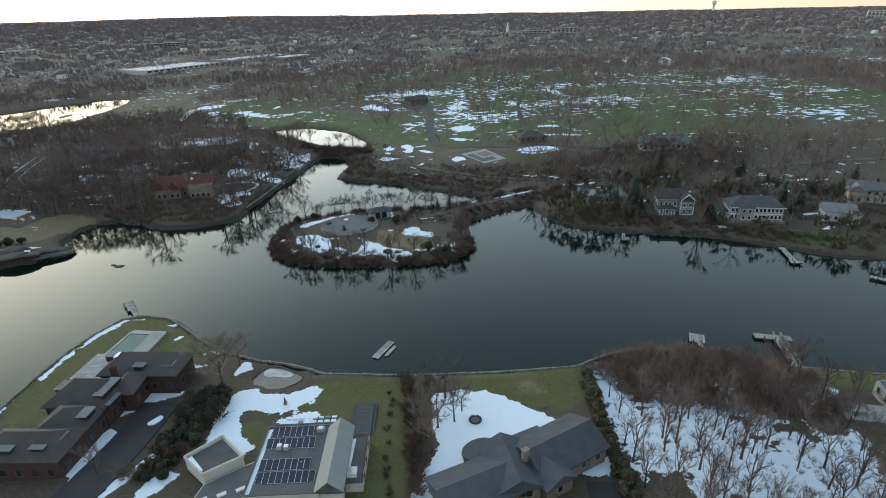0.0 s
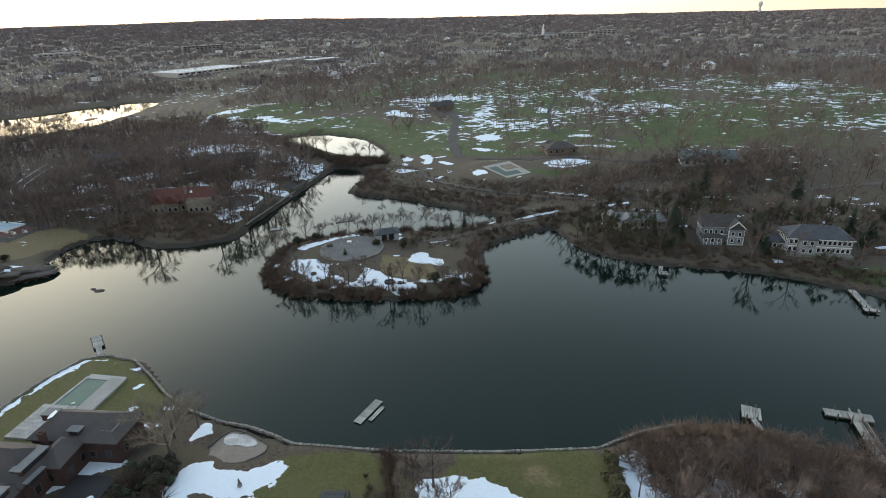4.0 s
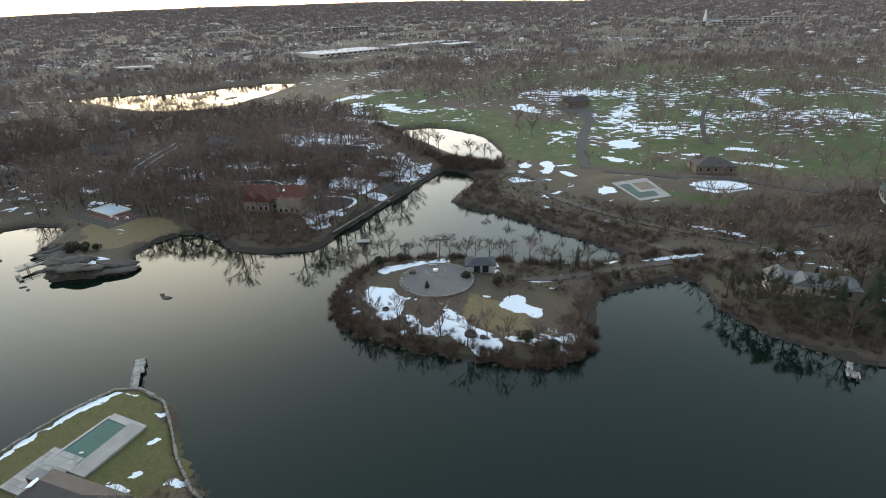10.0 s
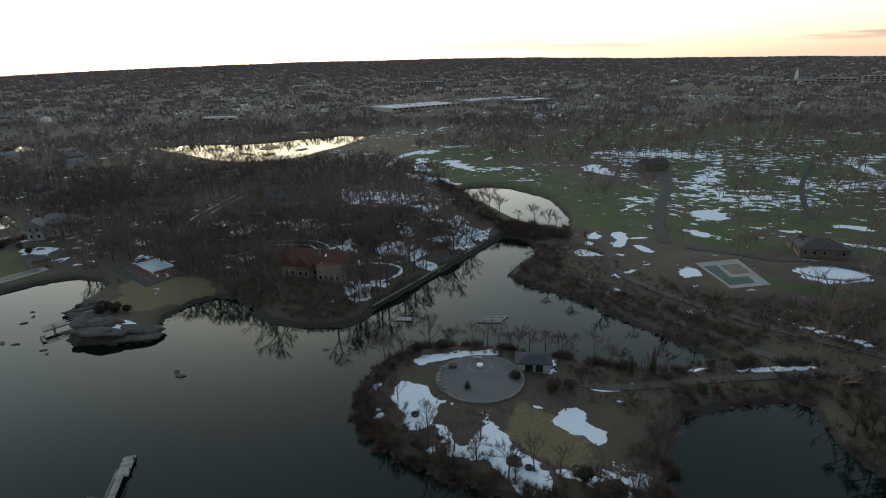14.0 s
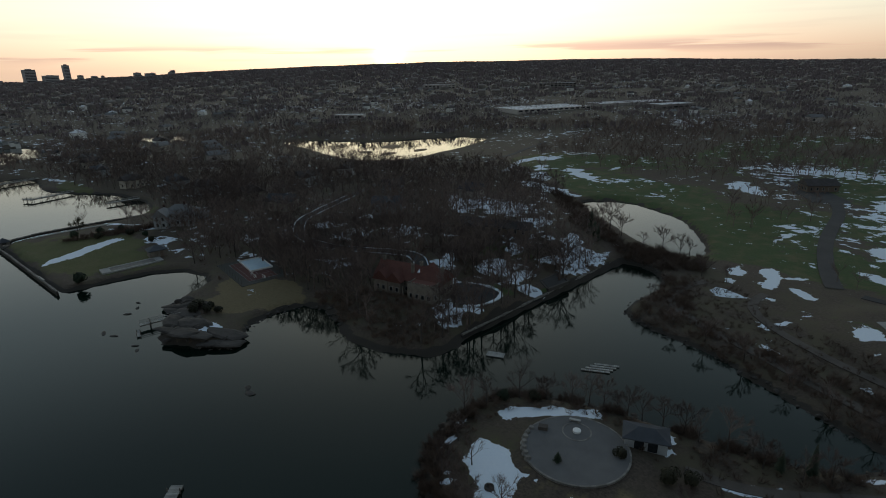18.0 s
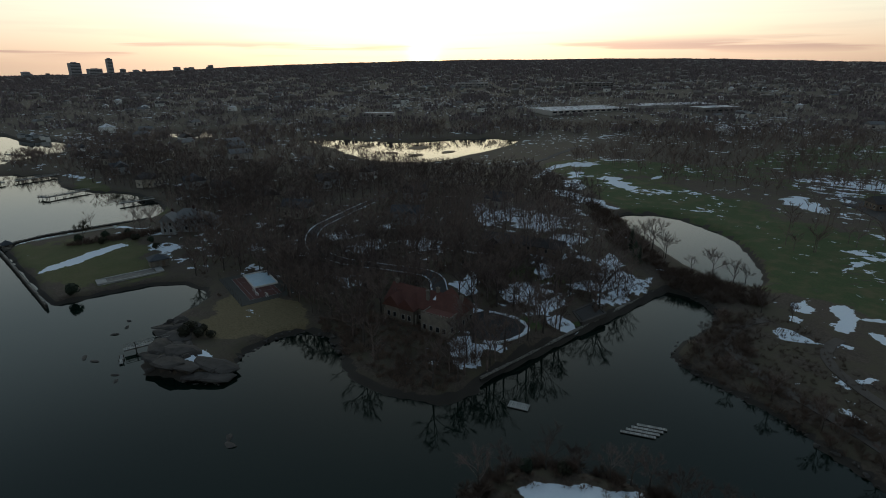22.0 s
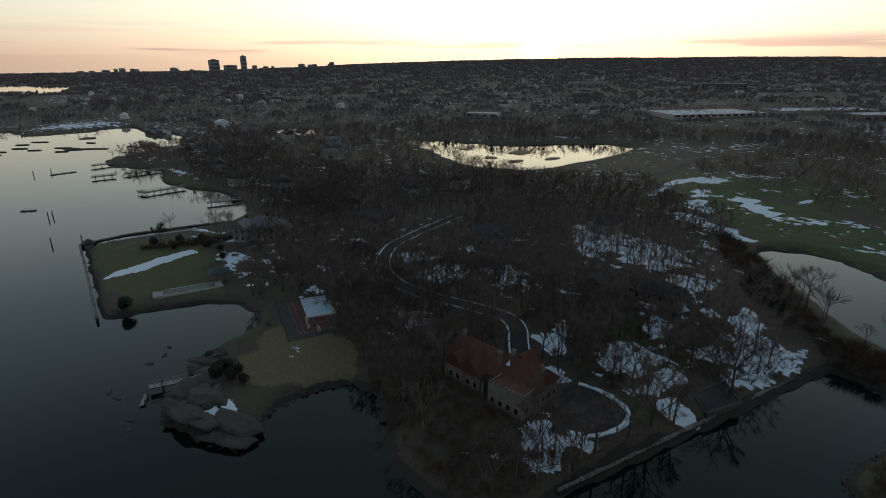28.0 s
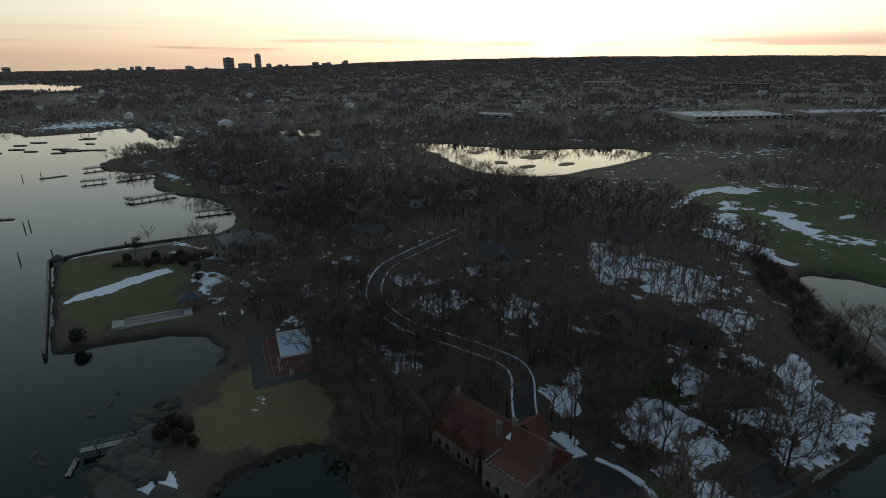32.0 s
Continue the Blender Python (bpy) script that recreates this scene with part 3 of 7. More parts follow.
# snow fields with a plain outline
FIELDS = [
    [(-43.5, 86), (-42, 90), (-40.3, 90.8), (-36.4, 88.9), (-31.6, 89), (-26.9, 91), (-24.3, 90), (-26.8, 86.6), (-29, 84.2), (-31, 82.6), (-33.5, 82.3), (-37, 84.2), (-39.6, 83.5),
     (-37.4, 78), (-34, 74.4), (-33, 72.8), (-37, 71.5), (-42, 74), (-43.5, 80)],
    [(-3.5, 87.6), (7.4, 88.6), (13, 84.8), (21.5, 77.2), (20, 74), (6.9, 69), (3, 66), (-2, 60), (-6, 60), (-4.5, 66), (-2.4, 74)],
    [(-49.2, 170.9), (-49.4, 174.1), (-44.6, 173.6), (-41.8, 172.3), (-37.5, 168.1), (-35.8, 163.6), (-36.7, 161.1), (-37.9, 158.2), (-40.2, 158.8), (-41.3, 161.6), (-44.4, 163.9), (-47.4, 166.4)],
    [(-35.6, 162.6), (-33.1, 162.0), (-30.0, 159.0), (-26.8, 157.1), (-26.2, 155.0), (-28.4, 154.6), (-30.8, 155.6), (-33.2, 159.2)],
    [(-27.5, 168.4), (-25.0, 167.5), (-21.2, 163.6), (-16.1, 160.2), (-13.9, 160.5), (-11.7, 158.2), (-9.1, 156.4), (-8.9, 153.2), (-11.7, 151.9), (-16.1, 152.7), (-20.1, 154.6), (-22.5, 156.7), (-25.1, 154.3), (-26.6, 157.7), (-26.7, 161.6), (-25.7, 164.1)],
    [(-13.7, 171.6), (-12.5, 175.7), (-10.2, 178.4), (-8.2, 177.7), (-6.5, 173.2), (-4.4, 172.9), (-2.2, 169.2), (-4.6, 167.1), (-7.0, 169.8), (-9.2, 167.4), (-11.1, 169.4)],
    [(-51.4, 182.1), (-49.7, 185.9), (-45.2, 188.5), (-42.0, 192.2), (-38.1, 192.6), (-34.7, 196.5), (-31.4, 192.4), (-35.0, 190.4), (-38.9, 188.4), (-42.8, 185.8), (-46.6, 182.6), (-47.8, 179.5)],
    [(-21.5, 192.7), (-19.7, 197.1), (-17.7, 193.5), (-16.5, 189.5), (-18.5, 188.2)],
    [(-114.2, 237.9), (-112.2, 245.6), (-108.3, 244.7), (-103.5, 239.1), (-103.8, 236.1), (-107.9, 236.0)],
    [(-116.2, 233.8), (-113.3, 232.9), (-109.7, 231.7), (-105.5, 232.1), (-100.5, 232.4), (-94.9, 230.9), (-96.4, 227.6), (-102.3, 226.7), (-107.9, 228.3), (-112.8, 230.9)],
    [(-98.7, 255.7), (-95.9, 257.6), (-91.4, 258.0), (-87.8, 259.1), (-88.2, 250.7), (-87.1, 242.8), (-90.4, 245.1), (-94.1, 247.6)],
    [(-86.9, 258.5), (-82.8, 257.4), (-80.2, 254.4), (-81.6, 247.5), (-82.7, 242.2), (-83.7, 238.3), (-85.7, 239.2), (-86.5, 248.1)],
    [(-82.0, 241.1), (-79.4, 245.6), (-72.9, 243.6), (-72.5, 241.7), (-74.7, 237.8), (-78.9, 238.2)],
    [(-101.6, 270.0), (-99.4, 273.7), (-95.0, 272.0), (-92.9, 265.4), (-96.2, 263.0), (-100.0, 264.9)],
    [(-88.8, 289.2), (-88.8, 299.0), (-84.2, 297.4), (-78.6, 288.3), (-72.8, 285.7), (-68.6, 288.1), (-67.3, 283.3), (-70.0, 276.4), (-69.1, 265.1), (-72.2, 264.8), (-77.3, 271.6), (-79.1, 281.4), (-83.9, 282.2)],
    [(-176.2, 328.9), (-162.9, 342.7), (-150.9, 330.2), (-144.5, 306.4), (-136.9, 292.5), (-150.4, 300.2)],
    [(-139.4, 312.1), (-138.9, 333.5), (-124.9, 327.5), (-117.1, 308.9), (-125.7, 298.7)],
    [(-114.9, 301.2), (-102.4, 309.5), (-99.4, 300.8), (-108.5, 293.8)],
    [(-89.4, 210.0), (-85.3, 214.9), (-81.4, 219.3), (-78.0, 216.6), (-81.5, 214.5), (-84.4, 210.1)],
    [(-190.2, 410.9), (-200.4, 447.7), (-197.3, 471.0), (-181.8, 467.5), (-173.4, 459.5), (-177.3, 454.3), (-191.5, 456.1), (-194.0, 436.8), (-186.0, 408.9)],
    [(-172.3, 417.4), (-163.0, 415.0), (-151.3, 403.5), (-150.9, 395.7), (-161.2, 400.7)],
    [(-179.2, 436.0), (-173.0, 437.9), (-166.8, 425.3), (-170.2, 420.9)],
    [(-162.5, 386.2), (-148.9, 385.0), (-134.9, 381.5), (-118.3, 374.2), (-117.0, 368.6), (-128.3, 371.6), (-145.2, 374.8), (-160.8, 379.9)],
    [(-164.9, 442.4), (-152.8, 442.1), (-133.6, 424.2), (-124.6, 415.4), (-132.0, 412.4), (-149.4, 426.6)],
    [(-135.8, 461.6), (-130.6, 460.7), (-126.8, 446.8), (-129.5, 447.3)],
    [(-130.1, 412.0), (-117.5, 410.4), (-110.4, 409.0), (-118.2, 404.0)],
    [(-60.6, 444.6), (-50.8, 447.7), (-35.6, 424.5), (-45.7, 425.4), (-56.7, 430.4)],
    [(-31.5, 299.0), (-27.9, 302.3), (-24.7, 297.5), (-24.5, 291.6), (-28.9, 292.2)],
    [(-21.8, 301.4), (-18.9, 306.5), (-15.0, 299.9), (-13.5, 292.4), (-15.3, 283.8), (-18.0, 284.6), (-18.4, 294.6)],
    [(-31.2, 275.8), (-29.1, 278.7), (-22.7, 276.1), (-20.2, 274.0), (-24.7, 271.2), (-28.9, 272.1)],
    [(-12.2, 290.7), (-9.0, 289.6), (-3.9, 283.7), (-4.5, 280.5), (-9.2, 284.5)],
    [(-29.7, 289.6), (-26.7, 288.7), (-26.3, 284.4), (-28.3, 284.1)],
    [(-7.8, 334.9), (-6.0, 332.0), (-3.6, 323.3), (-5.0, 322.4)],
    [(-22.5, 341.7), (-17.1, 359.0), (-16.5, 356.0), (-21.2, 338.5)],
    [(-14.0, 297.7), (-6.5, 302.2), (-6.4, 300.1), (-13.1, 295.6)],
    [(-62, 82.5), (-62, 91), (-57, 90.5), (-52.6, 89.8), (-56.9, 87.6), (-59.2, 84.6)], [(-61, 81), (-64.5, 77), (-65, 70), (-60, 66.5), (-57.6, 70.4), (-57.3, 73.9), (-59.6, 77)],
    [(-89, 84), (-88, 89.2), (-87.3, 98.9), (-85.8, 110.4), (-83.6, 116.4), (-80.8, 120.8), (-75, 121.4), (-75.3, 120.4), (-79.4, 119.4), (-81.9, 115.6), (-84.2, 107.4), (-85.5, 98), (-86.3, 89), (-87.2, 84)],
]
LAWNS = [
    (-78, 104, 13, 21, 5, 1), (-62, 106, 10, 9, -40, 0.9), (-17, 86, 13, 7, 0, 1), (-36, 76, 4, 4, 0, 0.9), (-12, 72, 5, 18, 0, 0.85), (15, 89, 13, 7, 0, 1), (80, 87, 14, 3, -8, 0.9),
    (-40, 172, 14, 12, 0, 0.42), (-16, 183, 12, 6, 0, 0.4), (-238, 178, 40, 20, 0, 0.72), (-247, 165, 40, 7, 3, 0.8), (-300, 220, 16, 12, 0, 0.8), (-380, 222, 40, 9, -10, 0.8), (115, 158, 14, 7, -20, 0.8),
    (-100, 262, 12, 7, 20, 0.75), (-82, 234, 8, 5, 0, 0.6), (34, 262, 40, 6, -10, 0.6), (-70, 226, 3, 28, 8, 0.7),
]
TANS = [(20, 402, 4, 3, 0, 0.9), (-148, 192, 16, 10, 0, 1.1), (-13, 166, 12, 8, -25, 0.72), (-30, 172, 16, 8, 20, 0.5), (18, 88, 12, 4, 0, 0.45), (-148, 183, 9, 8, 0, 0.9)]
MUDS = [(-56, 94, 8, 6, 0, 0.6)]


def spread_mask(x, y, patches, edge=0.45):
    s = np.zeros(x.shape)
    for cx, cy, a, b, turn, k in patches:
        c, q = math.cos(math.radians(turn)), math.sin(math.radians(turn))
        near = (np.abs(x - cx) < 2.2 * max(a, b)) & (np.abs(y - cy) < 2.2 * max(a, b))
        u, v = ((x - cx) * c + (y - cy) * q) / a, (-(x - cx) * q + (y - cy) * c) / b
        s = np.where(near, np.maximum(s, k * np.clip(1.02 - edge * (u * u + v * v), 0, 1)), s)
    return s


GOLF = [(-222, 446), (-170, 412), (-120, 372), (-92, 372), (-66, 356), (-49, 335), (-45, 304), (0, 290), (70, 290), (150, 285), (260, 290), (330, 380), (300, 560), (180, 680),
        (20, 700), (-90, 640), (-110, 520), (-200, 500)]


def build_ground():
    xs, ys = axis(-300, 130, 1.6, -5000, 5000, 1.06), axis(45, 312, 1.6, -5000, 5000, 1.06)
    gx, gy = np.meshgrid(xs, ys)
    x, y = gx.ravel(), gy.ravel()
    sd = shore_distance(x, y)
    z = height(x, y, sd)
    w, h = len(xs), len(ys)
    i = (np.arange(h - 1)[:, None] * w + np.arange(w - 1)[None, :]).ravel()
    faces = np.stack([i, i + 1, i + 1 + w, i + w], 1)
    me = bpy.data.meshes.new("ground")
    me.vertices.add(len(x)), me.loops.add(4 * len(faces)), me.polygons.add(len(faces))
    me.vertices.foreach_set("co", np.stack([x, y, z], 1).ravel())
    me.loops.foreach_set("vertex_index", faces.ravel())
    me.polygons.foreach_set("loop_start", np.arange(len(faces)) * 4)
    me.polygons.foreach_set("use_smooth", np.ones(len(faces), bool))
    me.update()
    golf = smooth((signed(x, y, GOLF) + 8) / 20)
    far = np.hypot(x, y)
    town = smooth((far - 480) / 200) * (1 - golf)
    snow = np.maximum.reduce([spread_mask(x, y, PATCHES), golf * (0.19 - 0.14 * smooth((345 - y) / 30) + 1.0 * (fbm(x / 42, y / 42, 31) - 0.47) - 0.22 * smooth((-20 - x) / 30) * smooth((480 - y) / 30)), town * (0.1 + 0.6 * (fbm(x / 120, y / 120, 33) - 0.4)),
                              (0.3 * fbm(x / 13, y / 13, 39) + 0.55 * np.clip(fbm(x / 22, y / 22, 47) - 0.5, 0, 1) * (x < -70)) * smooth((sd - 4) / 8) * (y > 190)])
    for field in FIELDS:
        snow = np.maximum(snow, np.clip(*((0.45 + 0.3 * signed(x, y, field), 0, 1.15) if 195 < field[0][1] < 345 and -140 < field[0][0] < -58 else (0.5 + 0.45 * signed(x, y, field), 0, 1.25))))
    snow *= smooth((sd - 0.5 + 0.45 * (y < 126)) / (1.0 - 0.5 * (y < 126)))
    lawn = np.maximum.reduce([spread_mask(x, y, LAWNS), golf * (0.54 + 1.1 * (fbm(x / 45, y / 45, 35) - 0.45)), town * 0.55 * fbm(x / 90, y / 90, 37)])
    mud = np.maximum(spread_mask(x, y, MUDS), 0.75 * smooth((2.6 - sd) / 1.6) * (y > 125))
    for name, values in (("snow", snow), ("lawn", lawn), ("tan", spread_mask(x, y, TANS)), ("mud", mud), ("dry", ((y < 140) | (x < -180)) * (np.where(x < -180, 0.4, 0.62) + 0.5 * fbm(x / 12, y / 12, 57)))):
        me.attributes.new(name, "FLOAT", "POINT").data.foreach_set("value", values.astype(np.float32))
    me.materials.append(GROUND)
    return tagged(new("ground", me), "brown winter ground with lawns and patches of melting snow", "ground", kind="structure")


build_ground()


# ---- building helpers ----
class Geo:
    """Collects faces, then becomes one mesh."""

    def __init__(self):
        self.v, self.f = [], []

    def face(self, *pts):
        k = len(self.v)
        self.v += [tuple(p) for p in pts]
        self.f.append(tuple(range(k, k + len(pts))))
        return self

    def solid(self, pts, faces, m=None):
        k = len(self.v)
        self.v += [tuple(m @ Vector(p)) if m else tuple(p) for p in pts]
        self.f += [tuple(k + i for i in f) for f in faces]
        return self

    def box(self, cx, cy, z0, sx, sy, sz, turn=0.0, taper=1.0, m=None):
        c, s = math.cos(math.radians(turn)), math.sin(math.radians(turn))
        pts = []
        for z, k in ((z0, 1.0), (z0 + sz, taper)):
            for a, b in ((-1, -1), (1, -1), (1, 1), (-1, 1)):
                u, v = a * sx / 2 * k, b * sy / 2 * k
                pts.append((cx + u * c - v * s, cy + u * s + v * c, z))
        return self.solid(pts, [(3, 2, 1, 0), (4, 5, 6, 7), (0, 1, 5, 4), (1, 2, 6, 5), (2, 3, 7, 6), (3, 0, 4, 7)], m)

    def prism(self, poly, z0, z1):
        n = len(poly)
        return self.solid([(x, y, z0) for x, y in poly] + [(x, y, z1) for x, y in poly],
                          [tuple(range(n))[::-1], tuple(range(n, 2 * n))] + [(i, (i + 1) % n, n + (i + 1) % n, n + i) for i in range(n)])

    def tube(self, p, q, r0, r1, n=5):
        p, q = Vector(p), Vector(q)
        d = (q - p).normalized()
        a = d.orthogonal().normalized()
        b = d.cross(a)
        pts = [tuple(o + (a * math.cos(t) + b * math.sin(t)) * r) for o, r in ((p, r0), (q, r1)) for t in (2 * math.pi * i / n for i in range(n))]
        return self.solid(pts, [tuple(range(n))[::-1], tuple(range(n, 2 * n))] + [(i, (i + 1) % n, n + (i + 1) % n, n + i) for i in range(n)])

    def rod(self, p, q, r0, r1):
        """A three-sided limb with open ends."""
        d = (q - p).normalized()
        a = d.orthogonal().normalized()
        b = d.cross(a)
        pts = [tuple(o + (a * math.cos(t) + b * math.sin(t)) * r) for o, r in ((p, r0), (q, r1)) for t in (0, 2.094, 4.189)]
        return self.solid(pts, [(0, 1, 4, 3), (1, 2, 5, 4), (2, 0, 3, 5)])

    def mesh(self, name, mat):
        me = bpy.data.meshes.new(name)
        me.from_pydata(self.v, [], self.f)
        me.materials.append(mat)
        me.update()
        return me


def thing(name, m, label, category, group="", kind=""):
    ob = new(name)
    ob.empty_display_size = 0.5
    ob.matrix_basis = m
    return tagged(ob, label, category, group, kind)


def part(name, geo, mat, parent, label="", m=None):
    me = geo.mesh(name, mat) if isinstance(geo, Geo) else geo
    ob = new(name, me)
    ob.parent = parent
    if m is not None:
        ob.matrix_basis = m
    return tagged(ob, label)


def single(name, geo, mat, label, category, group="", kind="", m=None):
    ob = new(name, geo.mesh(name, mat) if isinstance(geo, Geo) else geo)
    if m is not None:
        ob.matrix_basis = m
    return tagged(ob, label, category, group, kind)


# ---- water ----
single("sea", Geo().face((-5000, -5000, 0), (5000, -5000, 0), (5000, 5000, 0), (-5000, 5000, 0)), WATER, "calm grey-green tidal water mirroring the sky", "water", kind="structure")

# ---- trees and bushes ----
def grow_tree(rng, tall, spread, twigs=17, droop=0.0, forks=3, fine=0.028):
    """Trunk and crown of one bare tree, as two Geos."""
    trunk, crown = Geo(), Geo()
    base = tall * rng.uniform(0.2, 0.32)
    r = tall * 0.017
    lean = Vector((rng.uniform(-0.06, 0.06), rng.uniform(-0.06, 0.06), 1)).normalized()
    top = lean * base
    trunk.tube((0, 0, -0.6), (0, 0, 0.25), r * 1.9, r * 1.35, 6)
    trunk.tube((0, 0, 0.2), top, r * 1.35, r, 6)
    trunk.tube(top, top + lean * tall * 0.25, r, r * 0.6, 5)

    def limb(p, d, length, rad, level):
        bend = Vector((rng.uniform(-1, 1), rng.uniform(-1, 1), rng.uniform(-0.3, 0.6) - droop)) * 0.25
        mid = p + d * length * 0.5
        d2 = (d + bend).normalized()
        q = mid + d2 * length * 0.5
        if level == 2:
            crown.rod(p, mid, rad, rad * 0.8)
            crown.rod(mid, q, rad * 0.8, rad * 0.5)
        else:
            crown.rod(p, q, rad, rad * 0.5)
        if level == 0:
            for _ in range(twigs):
                t = (d2 + Vector((rng.uniform(-1, 1), rng.uniform(-1, 1), rng.uniform(-0.6, 1) - droop)) * 0.95).normalized()
                o = p.lerp(q, rng.uniform(0.1, 1))
                e = o + t * length * rng.uniform(0.5, 1.15)
                w = t.orthogonal().normalized() * fine
                crown.face(o - w, o + w, e)
            return
        for k in range(forks):
            a = (d2 + Vector((rng.uniform(-1, 1), rng.uniform(-1, 1), rng.uniform(-0.35, 0.7) - droop)) * 0.75).normalized()
            limb(mid.lerp(q, (k + 1) / forks), a, length * rng.uniform(0.55, 0.8), rad * 0.55, level - 1)

    for k in range(5):
        a = 2.4 * k + rng.uniform(-0.4, 0.4)
        up = rng.uniform(0.75, 1.5)
        d = Vector((math.cos(a) * spread, math.sin(a) * spread, up)).normalized()
        limb(top + lean * tall * 0.06 * k, d, tall * rng.uniform(0.25, 0.36), r * 0.62, 2)
    limb(top + lean * tall * 0.25, lean, tall * 0.25, r * 0.6, 2)
    return trunk, crown


def grow_bush(rng, tall, wide, stems=46):
    g = Geo()
    for _ in range(stems):
        a, k = rng.uniform(0, 6.283), rng.random() ** 0.5
        d = Vector((math.cos(a) * k * wide, math.sin(a) * k * wide, tall * rng.uniform(0.25, 1.1)))
        o = Vector((d.x * 0.3, d.y * 0.3, -0.2))
        q = o + d * rng.uniform(0.5, 0.7)
        g.rod(o, q, 0.04, 0.025)
        for _ in range(8):
            t = (d.normalized() + Vector((rng.uniform(-1, 1), rng.uniform(-1, 1), rng.uniform(-0.4, 1.0))) * 0.8) * tall * rng.uniform(0.2, 0.6)
            s = o.lerp(q, rng.uniform(0.4, 1))
            w = t.orthogonal().normalized() * 0.034
            g.face(s - w, s + w, s + t)
    return g


def grow_conifer(rng, tall, wide):
    trunk, crown = Geo(), Geo()
    trunk.tube((0, 0, -0.5), (0, 0, tall * 0.95), tall * 0.02, 0.03, 5)
    layers = int(tall * 2.6)
    for i in range(layers):
        z = tall * (0.12 + 0.86 * i / layers)
        reach = wide * (1 - i / layers) ** 0.8 * rng.uniform(0.8, 1.1)
        for k in range(13):
            a = rng.uniform(0, 6.283)
            d = Vector((math.cos(a), math.sin(a), rng.uniform(-0.4, 0.2))) * reach * rng.uniform(0.7, 1.1)
            w = Vector((-math.sin(a), math.cos(a), 0)) * (0.1 + reach * 0.13)
            o = Vector((0, 0, z))
            crown.face(o, o + d * 0.6 - w, o + d, o + d * 0.6 + w)
    return trunk, crown


def grow_leafy(rng, tall, wide, leaves=760, size=0.2):
    """A dense evergreen shrub: many small leaf clumps about a rounded, uneven body."""
    g = Geo()
    lobes = [(Vector((rng.uniform(-0.5, 0.5) * wide, rng.uniform(-0.5, 0.5) * wide, tall * rng.uniform(0.35, 0.65))), rng.uniform(0.45, 0.7)) for _ in range(6)]
    for i in range(leaves):
        c, k = lobes[i % 6]
        d = Vector((rng.gauss(0, 1), rng.gauss(0, 1), rng.gauss(0, 1))).normalized()
        p = c + Vector((d.x * wide * k, d.y * wide * k, d.z * tall * 0.38)) * rng.uniform(0.75, 1.05)
        p.z = max(p.z, 0.02)
        a = d.orthogonal().normalized()
        b = (d.cross(a) + d * rng.uniform(-0.6, 0.6)).normalized()
        s = size * rng.uniform(0.7, 1.4)
        g.face(p - a * s, p - b * s * 0.6, p + a * s, p + b * s * 0.6)
    g.tube((0, 0, -0.3), (0, 0, tall * 0.5), 0.12, 0.06, 4)
    return g


rng = random.Random(7)
TREE_KINDS = []
for k in range(7):
    tall, wide = rng.uniform(10, 14), rng.uniform(0.7, 1.15)
    t, c = grow_tree(rng, tall, wide)
    TREE_KINDS.append((t.mesh("trunk", BARK), c.mesh("crown", TWIG)))
SLIM_KINDS = [tuple(g.mesh(nm, mt) for g, nm, mt in zip(grow_tree(rng, 13, 0.42, twigs=8), ("trunk", "crown"), (BARK, TWIG))) for _ in range(3)]
PALE_KIND = [g.mesh(nm, mt) for g, nm, mt in zip(grow_tree(rng, 9, 1.3, twigs=30, forks=4, fine=0.016), ("trunk", "crown"), (BARK, TWIG_PALE))]
DENSE_KIND = [g.mesh(nm, mt) for g, nm, mt in zip(grow_tree(rng, 12, 1.2, twigs=34, forks=4), ("trunk", "crown"), (BARK, OLIVETWIG))]
PINE_KINDS = [[g.mesh(nm, mt) for g, nm, mt in zip(grow_conifer(rng, tall, wide), ("trunk", "crown"), (BARK, PINE))] for tall, wide in ((11, 3.0), (8, 3.2), (13, 2.6))]
BUSH_KINDS = [grow_bush(rng, 2.2, 1.5, 34).mesh("bush", BUSH) for _ in range(4)]
SCRUB_KINDS = [grow_bush(rng, 2.2, 1.7, 20).mesh("bush", BUSH) for _ in range(4)]
BRUSH_KINDS = [grow_bush(rng, 2.0, 1.6, 10).mesh("brush", BUSH) for _ in range(4)]
REED_KIND = grow_bush(rng, 1.6, 1.4, 34).mesh("reed_clump", REED)
SHRUB_KINDS = [grow_leafy(rng, 2.6, 1.5).mesh("evergreen_shrub", HEDGE if k else PINE) for k in range(3)]

HEDGE_KINDS = [grow_leafy(rng, 2.2, 1.5).mesh("hedge_plant", OLIVE) for _ in range(2)]
TREE_LABELS = ["tall leafless tree with a grey-brown trunk and fine branches", "leafless spreading tree with dense brown twigs", "bare winter tree with forked grey limbs"]


def plant(kind, x, y, size=1.0, label="", group="", name="bare_tree", category="tree", turn=None):
    """One tree with a trunk and a crown, standing on the ground."""
    turn = rng.uniform(0, 360) if turn is None else turn
    m = Matrix.Translation((x, y, ground_at(x, y))) @ pose(0, 0, 0, 0, 0, turn) @ Matrix.Diagonal((size, size, size * rng.uniform(0.92, 1.1), 1))
    ob = thing(name, m, label, category, group)
    part("trunk", kind[0], None, ob)
    part("crown", kind[1], None, ob)
    return ob


def bush(kind, x, y, size=1.0, label="leafless brown shrub on the bank", group="", name="bare_bush", category="bush"):
    m = Matrix.Translation((x, y, ground_at(x, y))) @ pose(0, 0, 0, 0, 0, rng.uniform(0, 360)) @ Matrix.Diagonal((size, size, size, 1))
    return single(name, kind, None, label, category, group, m=m)


